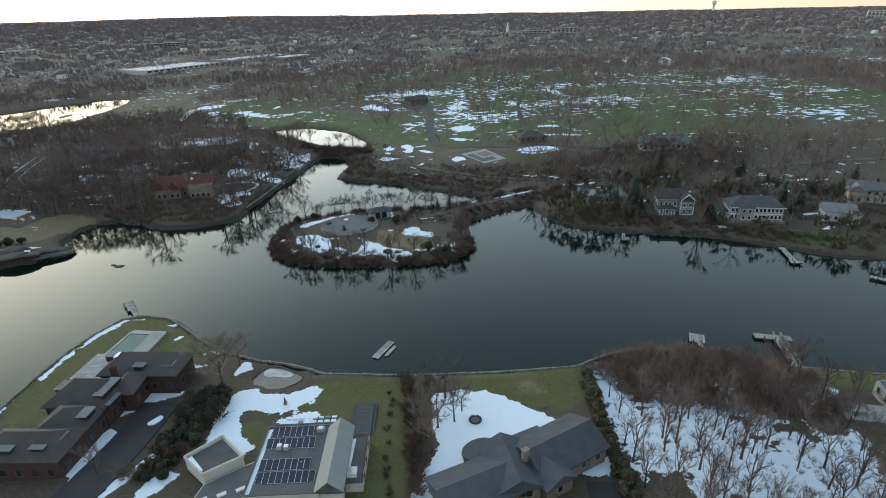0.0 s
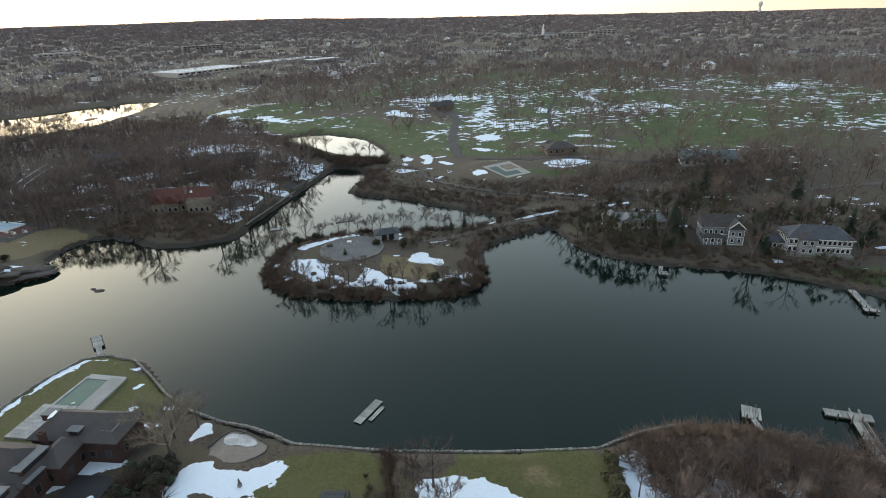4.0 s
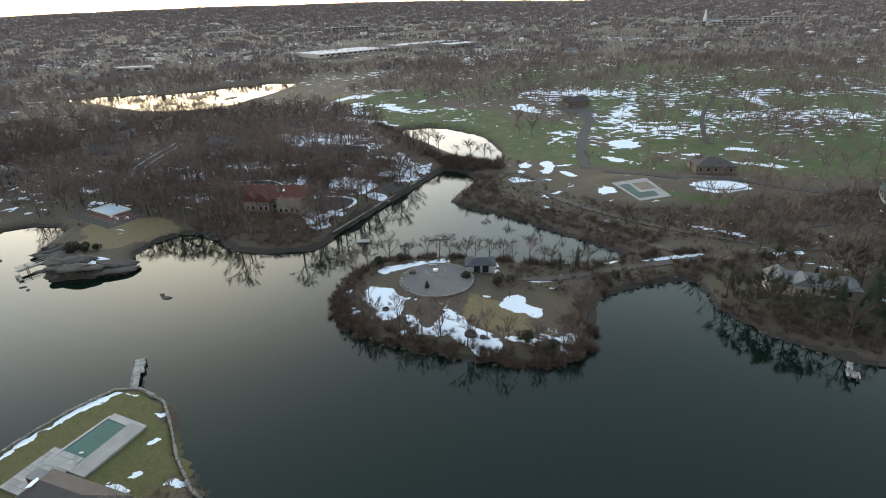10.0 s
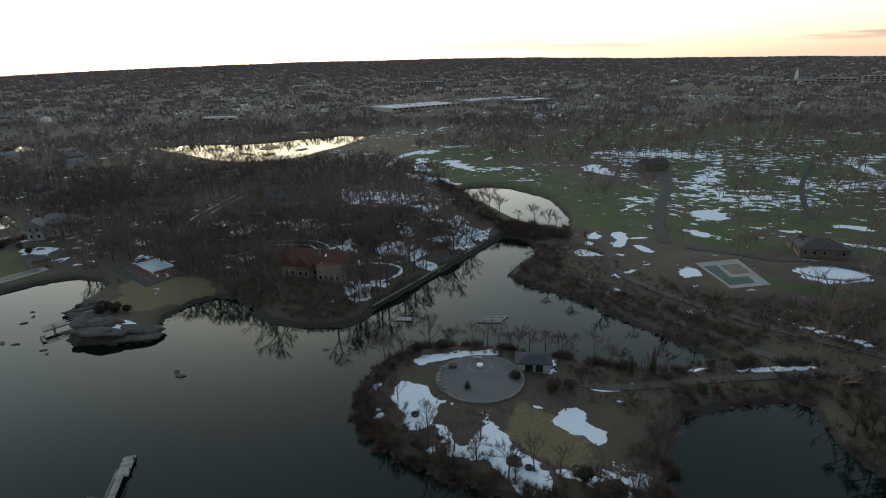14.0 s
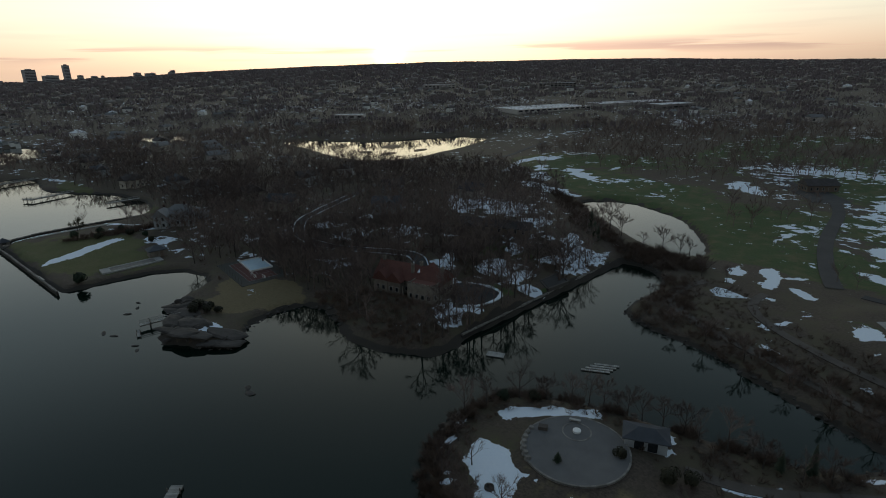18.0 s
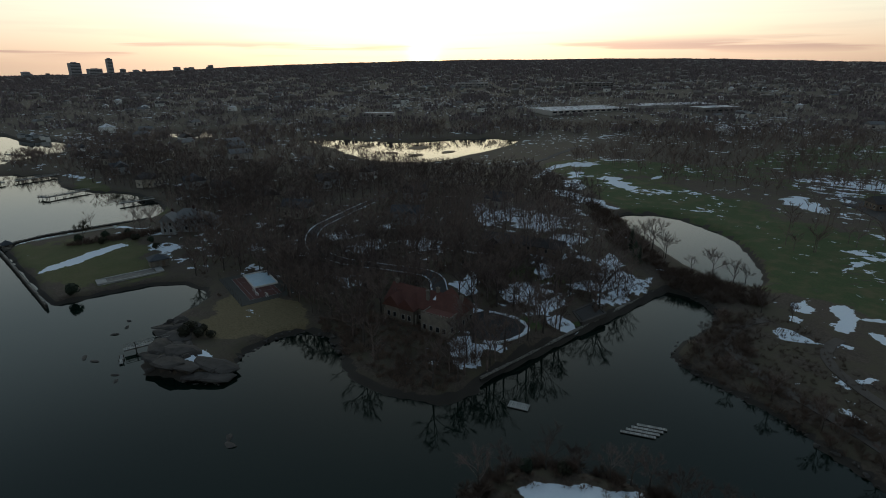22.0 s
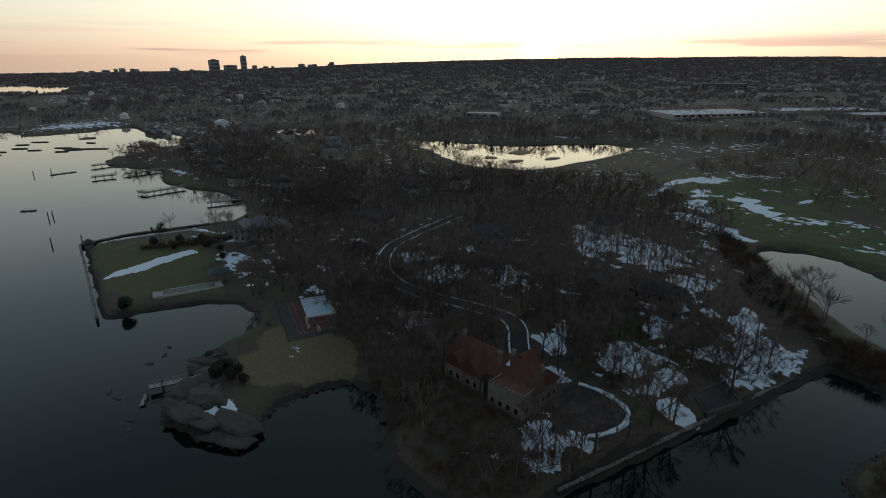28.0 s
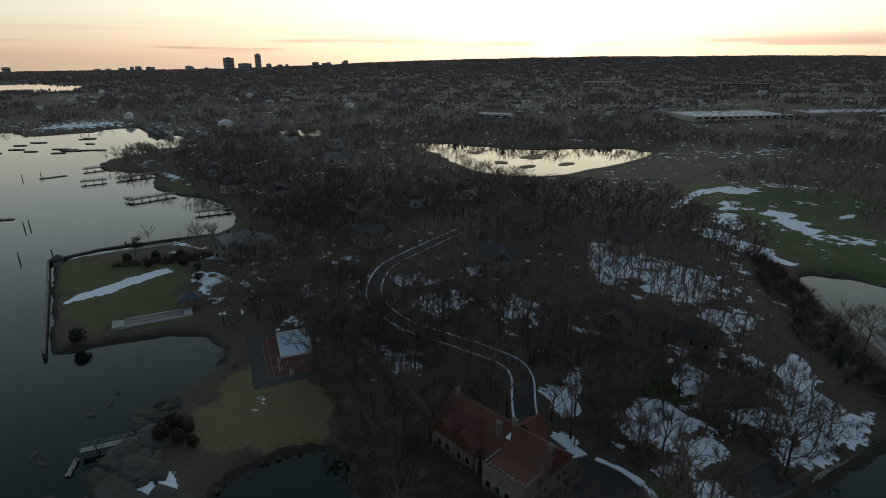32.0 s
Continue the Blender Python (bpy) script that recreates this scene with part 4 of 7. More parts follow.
def tree_row(places, group, size=(0.8, 1.15), kinds=None):
    for x, y in places:
        plant(rng.choice(kinds or TREE_KINDS), x, y, rng.uniform(*size), rng.choice(TREE_LABELS), group)


def scatter(poly, count, keep, gap, seed):
    """Places inside an outline, at least gap apart."""
    r = random.Random(seed)
    xs, ys = [p[0] for p in poly], [p[1] for p in poly]
    got = []
    cand = np.array([(r.uniform(min(xs), max(xs)), r.uniform(min(ys), max(ys))) for _ in range(count * 30)])
    ok = (signed(cand[:, 0], cand[:, 1], poly) > 0) & keep(cand[:, 0], cand[:, 1])
    for x, y in cand[ok]:
        if len(got) >= count:
            break
        if all((x - a) ** 2 + (y - b) ** 2 > gap * gap for a, b in got):
            got.append((float(x), float(y)))
    return got


# ---- woods too many to count ----
def replicate(name, kinds, xs, ys, zs, sizes, seed, mat, label, category="trees"):
    """Many copies of small templates joined in one mesh."""
    r = np.random.RandomState(seed)
    pick = r.randint(0, len(kinds), len(xs))
    vs, fs, at = [], [], 0
    for k, (v, f) in enumerate(kinds):
        sel = pick == k
        n = int(sel.sum())
        if not n:
            continue
        a, s = r.uniform(0, 6.283, n), sizes[sel]
        c, q = np.cos(a), np.sin(a)
        x = (v[None, :, 0] * c[:, None] - v[None, :, 1] * q[:, None]) * s[:, None] + xs[sel][:, None]
        y = (v[None, :, 0] * q[:, None] + v[None, :, 1] * c[:, None]) * s[:, None] + ys[sel][:, None]
        z = v[None, :, 2] * (s * r.uniform(0.85, 1.15, n))[:, None] + zs[sel][:, None]
        vs.append(np.stack([x, y, z], -1).reshape(-1, 3))
        fs.append((f[None] + (np.arange(n) * len(v))[:, None, None]).reshape(-1, 3) + at)
        at += n * len(v)
    v, f = np.concatenate(vs), np.concatenate(fs)
    me = bpy.data.meshes.new(name)
    me.vertices.add(len(v)), me.loops.add(3 * len(f)), me.polygons.add(len(f))
    me.vertices.foreach_set("co", v.ravel())
    me.loops.foreach_set("vertex_index", f.ravel())
    me.polygons.foreach_set("loop_start", np.arange(len(f)) * 3)
    me.update()
    me.materials.append(mat)
    return single(name, me, None, label, category, kind="stuff")



def arrays(*geos):
    """Vertices and triangles of one or more Geos or meshes, for replicate()."""
    vs, fs, at = [], [], 0
    for g in geos:
        v = [tuple(p.co) for p in g.vertices] if hasattr(g, "vertices") else g.v
        f = [tuple(p.vertices) for p in g.polygons] if hasattr(g, "vertices") else g.f
        vs += v
        fs += [(q[0] + at, q[i] + at, q[i + 1] + at) for q in f for i in range(1, len(q) - 1)]
        at += len(v)
    return np.array(vs), np.array(fs)


def thicket(name, places, kinds, size, label, mat=None, category="bushes"):
    x, y = np.array(places).T
    return replicate(name, [arrays(k) for k in kinds], x, y, height(x, y), np.random.RandomState(len(x)).uniform(*size, len(x)), len(x), mat or kinds[0].materials[0], label, category)


# open places: centre and half-lengths, free of trees
OPEN = [(-104, 218, 15, 9), (-101, 209, 14, 9), (-114, 238, 9, 9), (-88, 226, 11, 10), (-172, 200, 17, 9), (-146, 190, 18, 12), (-238, 178, 50, 24), (-150, 163, 18, 9), (-250, 222, 12, 14), (20, 266, 18, 20),
        (50, 275, 14, 10), (57, 198, 13, 6), (83, 184, 10, 8), (106, 176, 14, 8), (78, 240, 18, 6), (-93, 200, 10, 8), (-116, 240, 6, 8), (125, 166, 9, 5), (150, 185, 8, 7),
        (25, 312, 34, 14), (-5, 370, 7, 60), (-22, 445, 24, 26), (14, 343, 14, 16), (-93, 252, 7, 8), (-79, 250, 7, 9)]
DRIVE = [(-96, 227.5), (-103, 227.5), (-109, 229.5), (-114, 233.5), (-119.5, 239), (-126, 242), (-133, 241), (-143.5, 238.8), (-158.7, 233.6), (-171.5, 233.6), (-184, 237),
         (-194, 244), (-203, 254), (-208, 266), (-213.7, 282), (-222, 310), (-232, 345), (-236, 394), (-217, 452), (-226, 510), (-232, 569)]


def free(x, y):
    ok = shore_distance(x, y) > 1.5
    for cx, cy, a, b in OPEN:
        ok &= ((x - cx) / a) ** 2 + ((y - cy) / b) ** 2 > 1
    for (x0, y0), (x1, y1) in zip(DRIVE, DRIVE[1:]):
        t = np.clip(((x - x0) * (x1 - x0) + (y - y0) * (y1 - y0)) / ((x1 - x0) ** 2 + (y1 - y0) ** 2), 0, 1)
        ok &= np.hypot(x - x0 - t * (x1 - x0), y - y0 - t * (y1 - y0)) > 3.5
    return ok


# island
ISLAND_TREES = [(-56, 178), (-47, 194.5), (-37, 197), (-31.5, 198.5), (-26, 198), (-18, 198.5), (-6, 198.5), (6, 199), (-44, 158), (-52, 170), (-49, 161), (-41, 157), (-36, 160), (-30, 157), (-25, 160.5), (-24.5, 157), (-17, 153.5), (-9, 153), (-2, 157), (4, 160), (6, 168), (5, 175), (7, 181),
                (-54, 183), (-50, 190), (-45, 193), (-40, 195), (-34, 197.5), (-29, 198), (-22, 198.5), (-15, 197), (-10, 197), (-4, 196), (2, 196.5), (-12, 176), (-46, 166), (-32, 154)]
tree_row(ISLAND_TREES, "trees on the island", (0.45, 0.75))
tree_row(scatter([(8, 181), (9, 160), (1, 153), (-44, 155), (-56, 172), (-50, 160), (-20, 155), (2, 162)], 16, lambda x, y: shore_distance(x, y) > 1.0, 2.5, 61), "trees on the island", (0.35, 0.6), SLIM_KINDS)
for x, y, s in ((-33.5, 175, 0.33), (3, 199, 0.5), (-1.5, 197, 0.4), (14, 194, 0.35)):
    plant(rng.choice(PINE_KINDS), x, y, s, "small dark green conifer on the island", "conifers on the island", "conifer")
for x, y, s in ((-52, 187, 1.1), (-47, 191, 1.0), (-25, 183, 0.9), (-16, 182, 1.2), (-13, 184, 1.1), (-5, 158, 1.2), (1, 156, 1.1)):
    bush(rng.choice(SHRUB_KINDS), x, y, s, "dark evergreen shrub on the island", "evergreen shrubs on the island", "evergreen_shrub")
RIM = rounded([(8, 170), (8, 157), (1, 152.8), (-11, 151), (-23, 151), (-34, 152), (-44, 154), (-50, 158), (-54, 164), (-57.5, 174), (-56, 186), (-49, 193), (-38, 197), (-12, 199), (0, 199)], False)
for x, y in RIM:
    for _ in range(8):
        bush(rng.choice(BUSH_KINDS), x + rng.uniform(-2.4, 2.4), y + rng.uniform(-1.4, 2.4), rng.uniform(0.5, 1.2), "leafless reddish-brown shrub on the island bank", "shrubs round the island")

# west peninsula: single trees
WEST_WOOD = [(-78, 206), (-68, 284), (-120, 330), (-180, 320), (-225, 270), (-225, 205), (-195, 194), (-180, 194), (-168, 190), (-135, 202), (-122, 202), (-111, 196), (-95, 192), (-82, 196)]
tree_row(WEST_SINGLE := scatter(WEST_WOOD[:1] + [(-70, 262), (-128, 262)] + [(-190, 232)] + WEST_WOOD[6:], 105, free, 5.0, 3), "woodland on the west peninsula", (0.72, 1.12))
for x, y, s in ((-81, 303, 0.8), (-85, 309, 0.75), (-77, 297, 0.6), (-205, 300, 0.9), (-166, 228, 0.7), (-150, 232, 0.8)):
    plant(rng.choice(PINE_KINDS), x, y, s, "dark green pine among bare trees", "pines on the west peninsula", "pine")
thicket("castle_thicket", scatter([(-130, 196), (-111, 193), (-90, 190), (-80, 196), (-80, 212), (-98, 212), (-118, 212), (-128, 204)], 190, lambda x, y: shore_distance(x, y) > 0.8, 1.2, 5), SCRUB_KINDS, (0.55, 1.0), "leafless tangled shrubs on the bank below the castle")
for x, y, s in ((-150, 171, 1.4), (-147, 173, 1.1), (-152.5, 173.5, 1.2), (-144, 175, 0.9), (-149, 175.5, 0.9)):
    bush(SHRUB_KINDS[1], x, y, s, "rounded olive-brown evergreen bush by the beach", "bushes on the rock point", "evergreen_shrub")
for x, y, s in ((-58, 318, 0.85), (-49, 308, 0.8), (-45, 306, 0.6), (-73, 312, 0.9), (-62, 306, 0.5), (-79.6, 316.0, 1.0)):
    plant(rng.choice(TREE_KINDS), x, y, s, "bare tree with a rounded crown by the pond", "trees by the golf pond")
for x, y in ((-260, 198), (-255, 186), (-262, 190), (-248, 196), (-240, 199), (-230, 197), (-266, 180)):
    bush(rng.choice(SHRUB_KINDS), x, y, rng.uniform(0.9, 1.5), "dark clipped shrub along the jetty lawn", "shrubs on the jetty", "evergreen_shrub")
bush(SHRUB_KINDS[0], -207.2, 160.6, 1.7, "dark rounded evergreen on the jetty lawn by the wall", "shrubs on the jetty", "evergreen_shrub")
plant(DENSE_KIND, -272, 184, 0.62, "small bare tree near the jetty end", "trees on the jetty")

thicket("wood_brush", scatter(WEST_WOOD, 430, free, 2.2, 37), BRUSH_KINDS, (0.35, 1.0), "low dark undergrowth in the snowy wood")
thicket("castle_garden_brush", scatter([(-125, 230), (-105, 236), (-92, 236), (-76, 236), (-70, 262), (-68, 284), (-112, 284), (-126, 256)], 480, free, 1.1, 38), BRUSH_KINDS, (0.3, 1.0), "low dark shrubs scattered over a snowy garden")
WOOD_TREES = [arrays(*grow_tree(rng, rng.uniform(10, 14), w, twigs=14, forks=2, fine=0.036)) for w in (0.7, 0.9, 1.1, 1.3, 0.8)]


def wood(name, poly, count, gap, seed, label, size=(0.6, 1.0)):
    x, y = np.array(scatter(poly, count, free, gap, seed)).T
    replicate(name, WOOD_TREES, x, y, height(x, y), np.random.RandomState(seed).uniform(*size, len(x)), seed, TWIG, label)


wood("peninsula_wood", WEST_WOOD, 520, 3.3, 29, "dense leafless wood on the west peninsula")
wood("marsh_wood", [(-225, 205), (-225, 270), (-180, 320), (-120, 330), (-130, 385), (-210, 400), (-290, 390), (-330, 300), (-285, 235)], 470, 4.0, 31, "dense leafless wood between the bay and the marsh")

wood("bay_wood", [(-285, 235), (-225, 205), (-240, 262), (-330, 305), (-470, 300), (-480, 240), (-400, 228), (-340, 240)], 230, 4.4, 36, "leafless wood along the bay shore")

# causeway, spit and the east shore
for x, y in scatter([(10, 182), (36, 203), (60, 214), (44, 218), (18, 212), (5, 200)], 46, lambda x, y: (shore_distance(x, y) > 0.6) & (np.abs(y - (192 + 0.57 * x)) > 2.2), 1.6, 9):
    bush(rng.choice(BUSH_KINDS), x, y, rng.uniform(0.6, 1.1), "leafless shrub beside the causeway", "shrubs on the causeway")
thicket("causeway_brush", scatter([(6, 180), (36, 200), (62, 214), (44, 220), (16, 214), (2, 202), (-24, 186), (-10, 180)], 240, lambda x, y: (shore_distance(x, y) > 0.5) & (np.abs(y - (192 + 0.57 * x)) > 1.3), 1.0, 66), BRUSH_KINDS, (0.3, 0.85), "low brown scrub beside the causeway")
thicket("spit_thicket", scatter([(18, 214), (-45, 246), (-48, 280), (-38, 282), (-30, 252), (30, 226)], 230, lambda x, y: shore_distance(x, y) > 0.8, 1.4, 11), SCRUB_KINDS, (0.5, 1.1), "leafless brown shrubs along the spit")
thicket("slope_scrub", scatter([(-40, 258), (-20, 244), (8, 231), (34, 222), (64, 226), (70, 240), (34, 244), (10, 250), (-10, 262), (-26, 284), (-40, 286)], 420, free, 1.3, 12), BRUSH_KINDS, (0.35, 0.7), "reddish-brown winter scrub on the slope above the spit")
thicket("pond_hedge", scatter([(-66, 291), (-60, 288), (-46, 285), (-36, 290), (-40, 303), (-56, 304), (-70, 300)], 90, lambda x, y: shore_distance(x, y) > 0.5, 1.2, 14), SCRUB_KINDS, (0.8, 1.6), "dense dark brush on the dam between pond and channel")
thicket("pond_brush", scatter([(-75, 300), (-66, 294), (-72, 312), (-90, 328), (-108, 350), (-122, 368), (-134, 372), (-112, 335), (-92, 308)], 120, lambda x, y: shore_distance(x, y) > 0.5, 1.6, 16), SCRUB_KINDS, (0.8, 1.7), "dense brown brush along the pond")
thicket("island_scrub", scatter([(8, 181), (9, 166), (1, 154), (-44, 156), (-56, 172), (-52, 188), (-38, 196), (-10, 198)], 150, lambda x, y: (np.abs(signed(x, y, rounded(SHORE_ISLAND)) - 4.5) < 3), 1.3, 18), SCRUB_KINDS, (0.3, 0.75), "low tangled scrub round the island lawn")
thicket("marsh_grass", scatter([(-215, 395), (-150, 400), (-205, 440), (-228, 460), (-300, 400), (-290, 378)], 330, lambda x, y: shore_distance(x, y) > 1, 2.2, 20), BRUSH_KINDS, (0.4, 0.9), "brown marsh scrub beside the pond")
thicket("jetty_hedge", scatter([(-262, 178), (-266, 172), (-258, 205), (-252, 212), (-250, 204), (-256, 186)], 50, lambda x, y: shore_distance(x, y) > 1, 1.3, 22), SCRUB_KINDS, (0.7, 1.3), "dark leafless hedge across the jetty lawn")
tree_row([(12, 218), (4, 224), (-4, 229), (-14, 235), (-24, 240), (-33, 244), (-42, 250), (-45, 262), (-44, 272), (-36, 286), (-28, 284)], "small trees on the spit", (0.4, 0.6))
EAST_WOOD = [(38, 188), (46, 179), (70, 170), (95, 162), (120, 150), (200, 140), (240, 200), (180, 260), (90, 262), (70, 232), (40, 212)]
tree_row(EAST_SINGLE := scatter(EAST_WOOD, 56, free, 7, 13), "trees round the shore houses", (0.6, 0.95))
wood("shore_wood", EAST_WOOD + [(70, 250)], 130, 4.6, 33, "leafless trees behind the shore houses", (0.5, 0.85))
for x, y, s in ((125, 221, 1.15), (88, 224, 1.0), (92, 227, 1.15), (98, 222, 1.0), (84, 220, 0.9), (95, 230, 1.1), (66, 181, 0.85), (68, 186, 1.0), (71, 184, 0.7), (63, 187, 0.8), (70, 190, 1.0), (73, 195, 0.9), (91.5, 172, 0.5), (92.5, 176, 0.7),
                (93.5, 181, 0.75), (94, 186, 0.75), (108, 200, 0.6), (114, 199, 0.65), (119, 202, 0.6), (121, 177, 0.7), (124, 180, 0.9), (127, 183, 0.85), (122, 185, 0.9), (150, 196, 0.9), (156, 198, 1.0), (161, 191, 0.9), (140, 196, 0.9)):
    plant(rng.choice(PINE_KINDS), x, y, s, "tall dark green conifer beside the houses", "conifers round the shore houses", "conifer")
for x, y, s in ((42, 184, 0.7), (46, 181, 0.75), (51, 179, 0.8), (56, 177.5, 0.7), (66, 175.5, 0.55), (49, 187, 0.8), (92, 167, 0.5), (60, 190, 0.75), (72, 201, 0.8), (78, 199, 0.75), (87, 197, 0.8), (98, 189, 0.7), (104, 190, 0.75), (113, 188, 0.7), (120, 192, 0.8), (101, 161, 0.5), (129, 187, 0.75), (137, 181, 0.7), (84, 207, 0.8), (70, 208, 0.75), (40, 190, 0.7), (54, 205, 0.7), (118, 158, 0.6), (124, 154, 0.65), (133, 150, 0.7)):
    plant(DENSE_KIND, x, y, s, "broad bare tree with a dense olive-brown crown on the shore", "dense trees on the east shore")
thicket("east_thicket", scatter([(36, 190), (45, 178), (70, 169), (95, 161), (125, 144), (130, 150), (98, 170), (72, 180), (46, 190)], 150, lambda x, y: shore_distance(x, y) > 0.8, 1.4, 15), SCRUB_KINDS, (0.5, 1.0), "leafless brown shrubs on the east bank")

thicket("east_brush", scatter([(37, 190), (45, 179), (70, 171), (95, 163), (126, 150), (170, 150), (180, 200), (120, 215), (60, 222), (40, 210)], 420, free, 1.6, 63), BRUSH_KINDS, (0.5, 1.4), "tangled brown undergrowth round the shore houses")
thicket("hill_brush", scatter([(30, 226), (60, 222), (130, 226), (150, 262), (96, 282), (66, 262), (36, 250), (10, 252), (-6, 258)], 620, free, 1.5, 64), BRUSH_KINDS, (0.5, 1.3), "brown winter undergrowth on the hill above the lane")
wood("hill_wood", [(60, 226), (130, 228), (160, 262), (110, 280), (72, 258), (40, 236)], 85, 4.6, 35, "leafless trees on the hill behind the shore", (0.45, 0.75))

# south shore
SOUTH_WOOD = [(29, 92), (34, 98), (52, 100), (66, 94), (74, 84), (82, 60), (80, 38), (28, 44), (29, 70)]
tree_row(scatter(SOUTH_WOOD, 120, lambda x, y: (y < 88) | (x > 64), 2.1, 17), "snowy wood on the south shore", (0.45, 0.8), SLIM_KINDS)
thicket("south_undergrowth", scatter([(30, 84), (62, 84), (76, 78), (80, 40), (28, 44)], 380, lambda x, y: shore_distance(x, y) > 1, 1.0, 67), BRUSH_KINDS, (0.2, 0.6), "fallen twigs and low brush over snow")
thicket("south_thicket", scatter([(30, 93), (36, 100), (52, 101.5), (66, 96), (72, 88), (72, 78), (60, 77), (36, 82)], 260, lambda x, y: shore_distance(x, y) > 0.3, 1.3, 19), SCRUB_KINDS, (0.7, 1.25), "dense leafless reddish-brown thicket on the south bank", THICKET)
thicket("reed_bed", scatter([(30, 97), (36, 102), (52, 103), (62, 99), (60, 97), (36, 98)], 60, lambda x, y: shore_distance(x, y) > -0.5, 0.9, 21), [REED_KIND], (0.7, 1.1), "pale tan reeds at the water's edge")
tree_row([(-4, 88), (-3.5, 84), (-4.5, 80), (-2, 77.5), (1, 79), (-4, 75), (-3, 71), (-0.5, 86), (2.5, 82)], "trees beside the snowy lawn", (0.5, 0.75))
plant(PALE_KIND, -44.8, 90.4, 1.35, "pale leafless tree with a dense twiggy crown", "trees of the brick house")
plant(PALE_KIND, -47.6, 96.2, 0.95, "pale leafless tree by the tidal pool", "trees of the brick house")
plant(TREE_KINDS[1], -57.5, 68, 0.5, "small bare tree on a snowy lawn", "trees of the brick house")
plant(TREE_KINDS[3], -44.5, 99, 0.55, "bare brown tree near the sea wall", "trees of the brick house")
for k, (x, y) in enumerate(scatter([(-52, 66), (-46, 65), (-42, 86), (-45, 91), (-51, 88), (-50, 76)], 58, lambda x, y: x < 1e9, 1.2, 23)):
    if k % 4 == 3:
        bush(rng.choice(BUSH_KINDS), x, y, rng.uniform(0.8, 1.4), "leafless brown shrub between two gardens", "shrub border of the brick house")
    else:
        bush(rng.choice(SHRUB_KINDS), x, y, rng.uniform(0.4, 1.05), "dark green evergreen shrub between two gardens", "shrub border of the brick house", "evergreen_shrub")
for y in np.arange(60, 92, 1.1):
    bush(rng.choice(HEDGE_KINDS), 28 + rng.uniform(-0.5, 0.5) - (0.06 * (92 - y) if y > 72 else 1.2), y, rng.uniform(0.75, 1.1), "olive-brown evergreen hedge plant", "hedge beside the wood", "hedge_plant")
for y in np.arange(62, 92, 1.3):
    bush(rng.choice(BUSH_KINDS), -8.2 + 0.11 * (92 - y) + rng.uniform(-0.5, 0.5), y, rng.uniform(0.9, 1.3), "leafless hedge shrub between two gardens", "hedge between the gardens")
    if int(y) % 2:
        bush(rng.choice(BUSH_KINDS), -11.2 + 0.05 * (92 - y) + rng.uniform(-0.6, 0.6), y - 4, rng.uniform(0.3, 0.6), "leafless brown shrub in a garden border", "garden border")


# ---- far woods ----
def blades(seed, stems, count, width, spread):
    """A simple bare tree of thin triangles, 1 tall; stems are three-sided."""
    r = random.Random(seed)
    v, f = [], []

    def tri(a, b, c):
        f.append((len(v), len(v) + 1, len(v) + 2))
        v.extend((tuple(a), tuple(b), tuple(c)))

    def spike(o, e, w):
        d = (e - o).normalized()
        a = d.orthogonal().normalized()
        b = d.cross(a)
        p = [o + (a * math.cos(t) + b * math.sin(t)) * w for t in (0, 2.1, 4.2)]
        for i in range(3):
            tri(p[i], p[(i + 1) % 3], e)

    spike(Vector((0, 0, -0.05)), Vector((0, 0, 0.75)), width * 0.9)
    for k in range(stems):
        a = r.uniform(0, 6.283)
        d = Vector((math.cos(a) * spread, math.sin(a) * spread, r.uniform(0.5, 1.2))).normalized() * r.uniform(0.35, 0.6)
        o = Vector((0, 0, r.uniform(0.22, 0.5)))
        spike(o, o + d, width * 0.55)
        for _ in range(count // max(stems, 1)):
            s = o + d * r.uniform(0.3, 0.95)
            t = (d.normalized() + Vector((r.uniform(-1, 1), r.uniform(-1, 1), r.uniform(-0.4, 1)))).normalized() * r.uniform(0.12, 0.28)
            w = t.orthogonal().normalized() * width * 0.35
            tri(s - w, s + w, s + t)
    return np.array(v), np.array(f)


def copse(seed):
    """A far copse: upright, tapering crowns set about a small patch."""
    r = random.Random(seed)
    v, f = [], []
    for _ in range(10):
        a, k, t = r.uniform(0, 6.283), 2.1 * r.random() ** 0.5, r.uniform(0, 3.14)
        x, y, h, w = math.cos(a) * k, math.sin(a) * k, r.uniform(0.6, 1.1), r.uniform(0.2, 0.42)
        dx, dy, n = math.cos(t) * w, math.sin(t) * w, len(v)
        v += [(x, y, -0.3), (x + dx, y + dy, h * r.uniform(0.4, 0.65)), (x + r.uniform(-0.1, 0.1), y, h), (x - dx, y - dy, h * r.uniform(0.4, 0.65))]
        f += [(n, n + 1, n + 2), (n, n + 2, n + 3)]
    return np.array(v), np.array(f)


def sample(count, near, far, keep, seed):
    """Random places in a ring round the plan's middle, in the half that lies to the north and west."""
    r = np.random.RandomState(seed)
    rad = np.sqrt(r.uniform(near ** 2, far ** 2, count))
    az = r.uniform(math.radians(-62), math.radians(128), count)
    x, y = -20 - np.sin(az) * rad, 90 + np.cos(az) * rad
    ok = keep(x, y)
    return x[ok], y[ok]


GOLF_GROVE = [(-113, 491), (-48, 489), (-36, 424), (-60, 412), (-87, 408)]


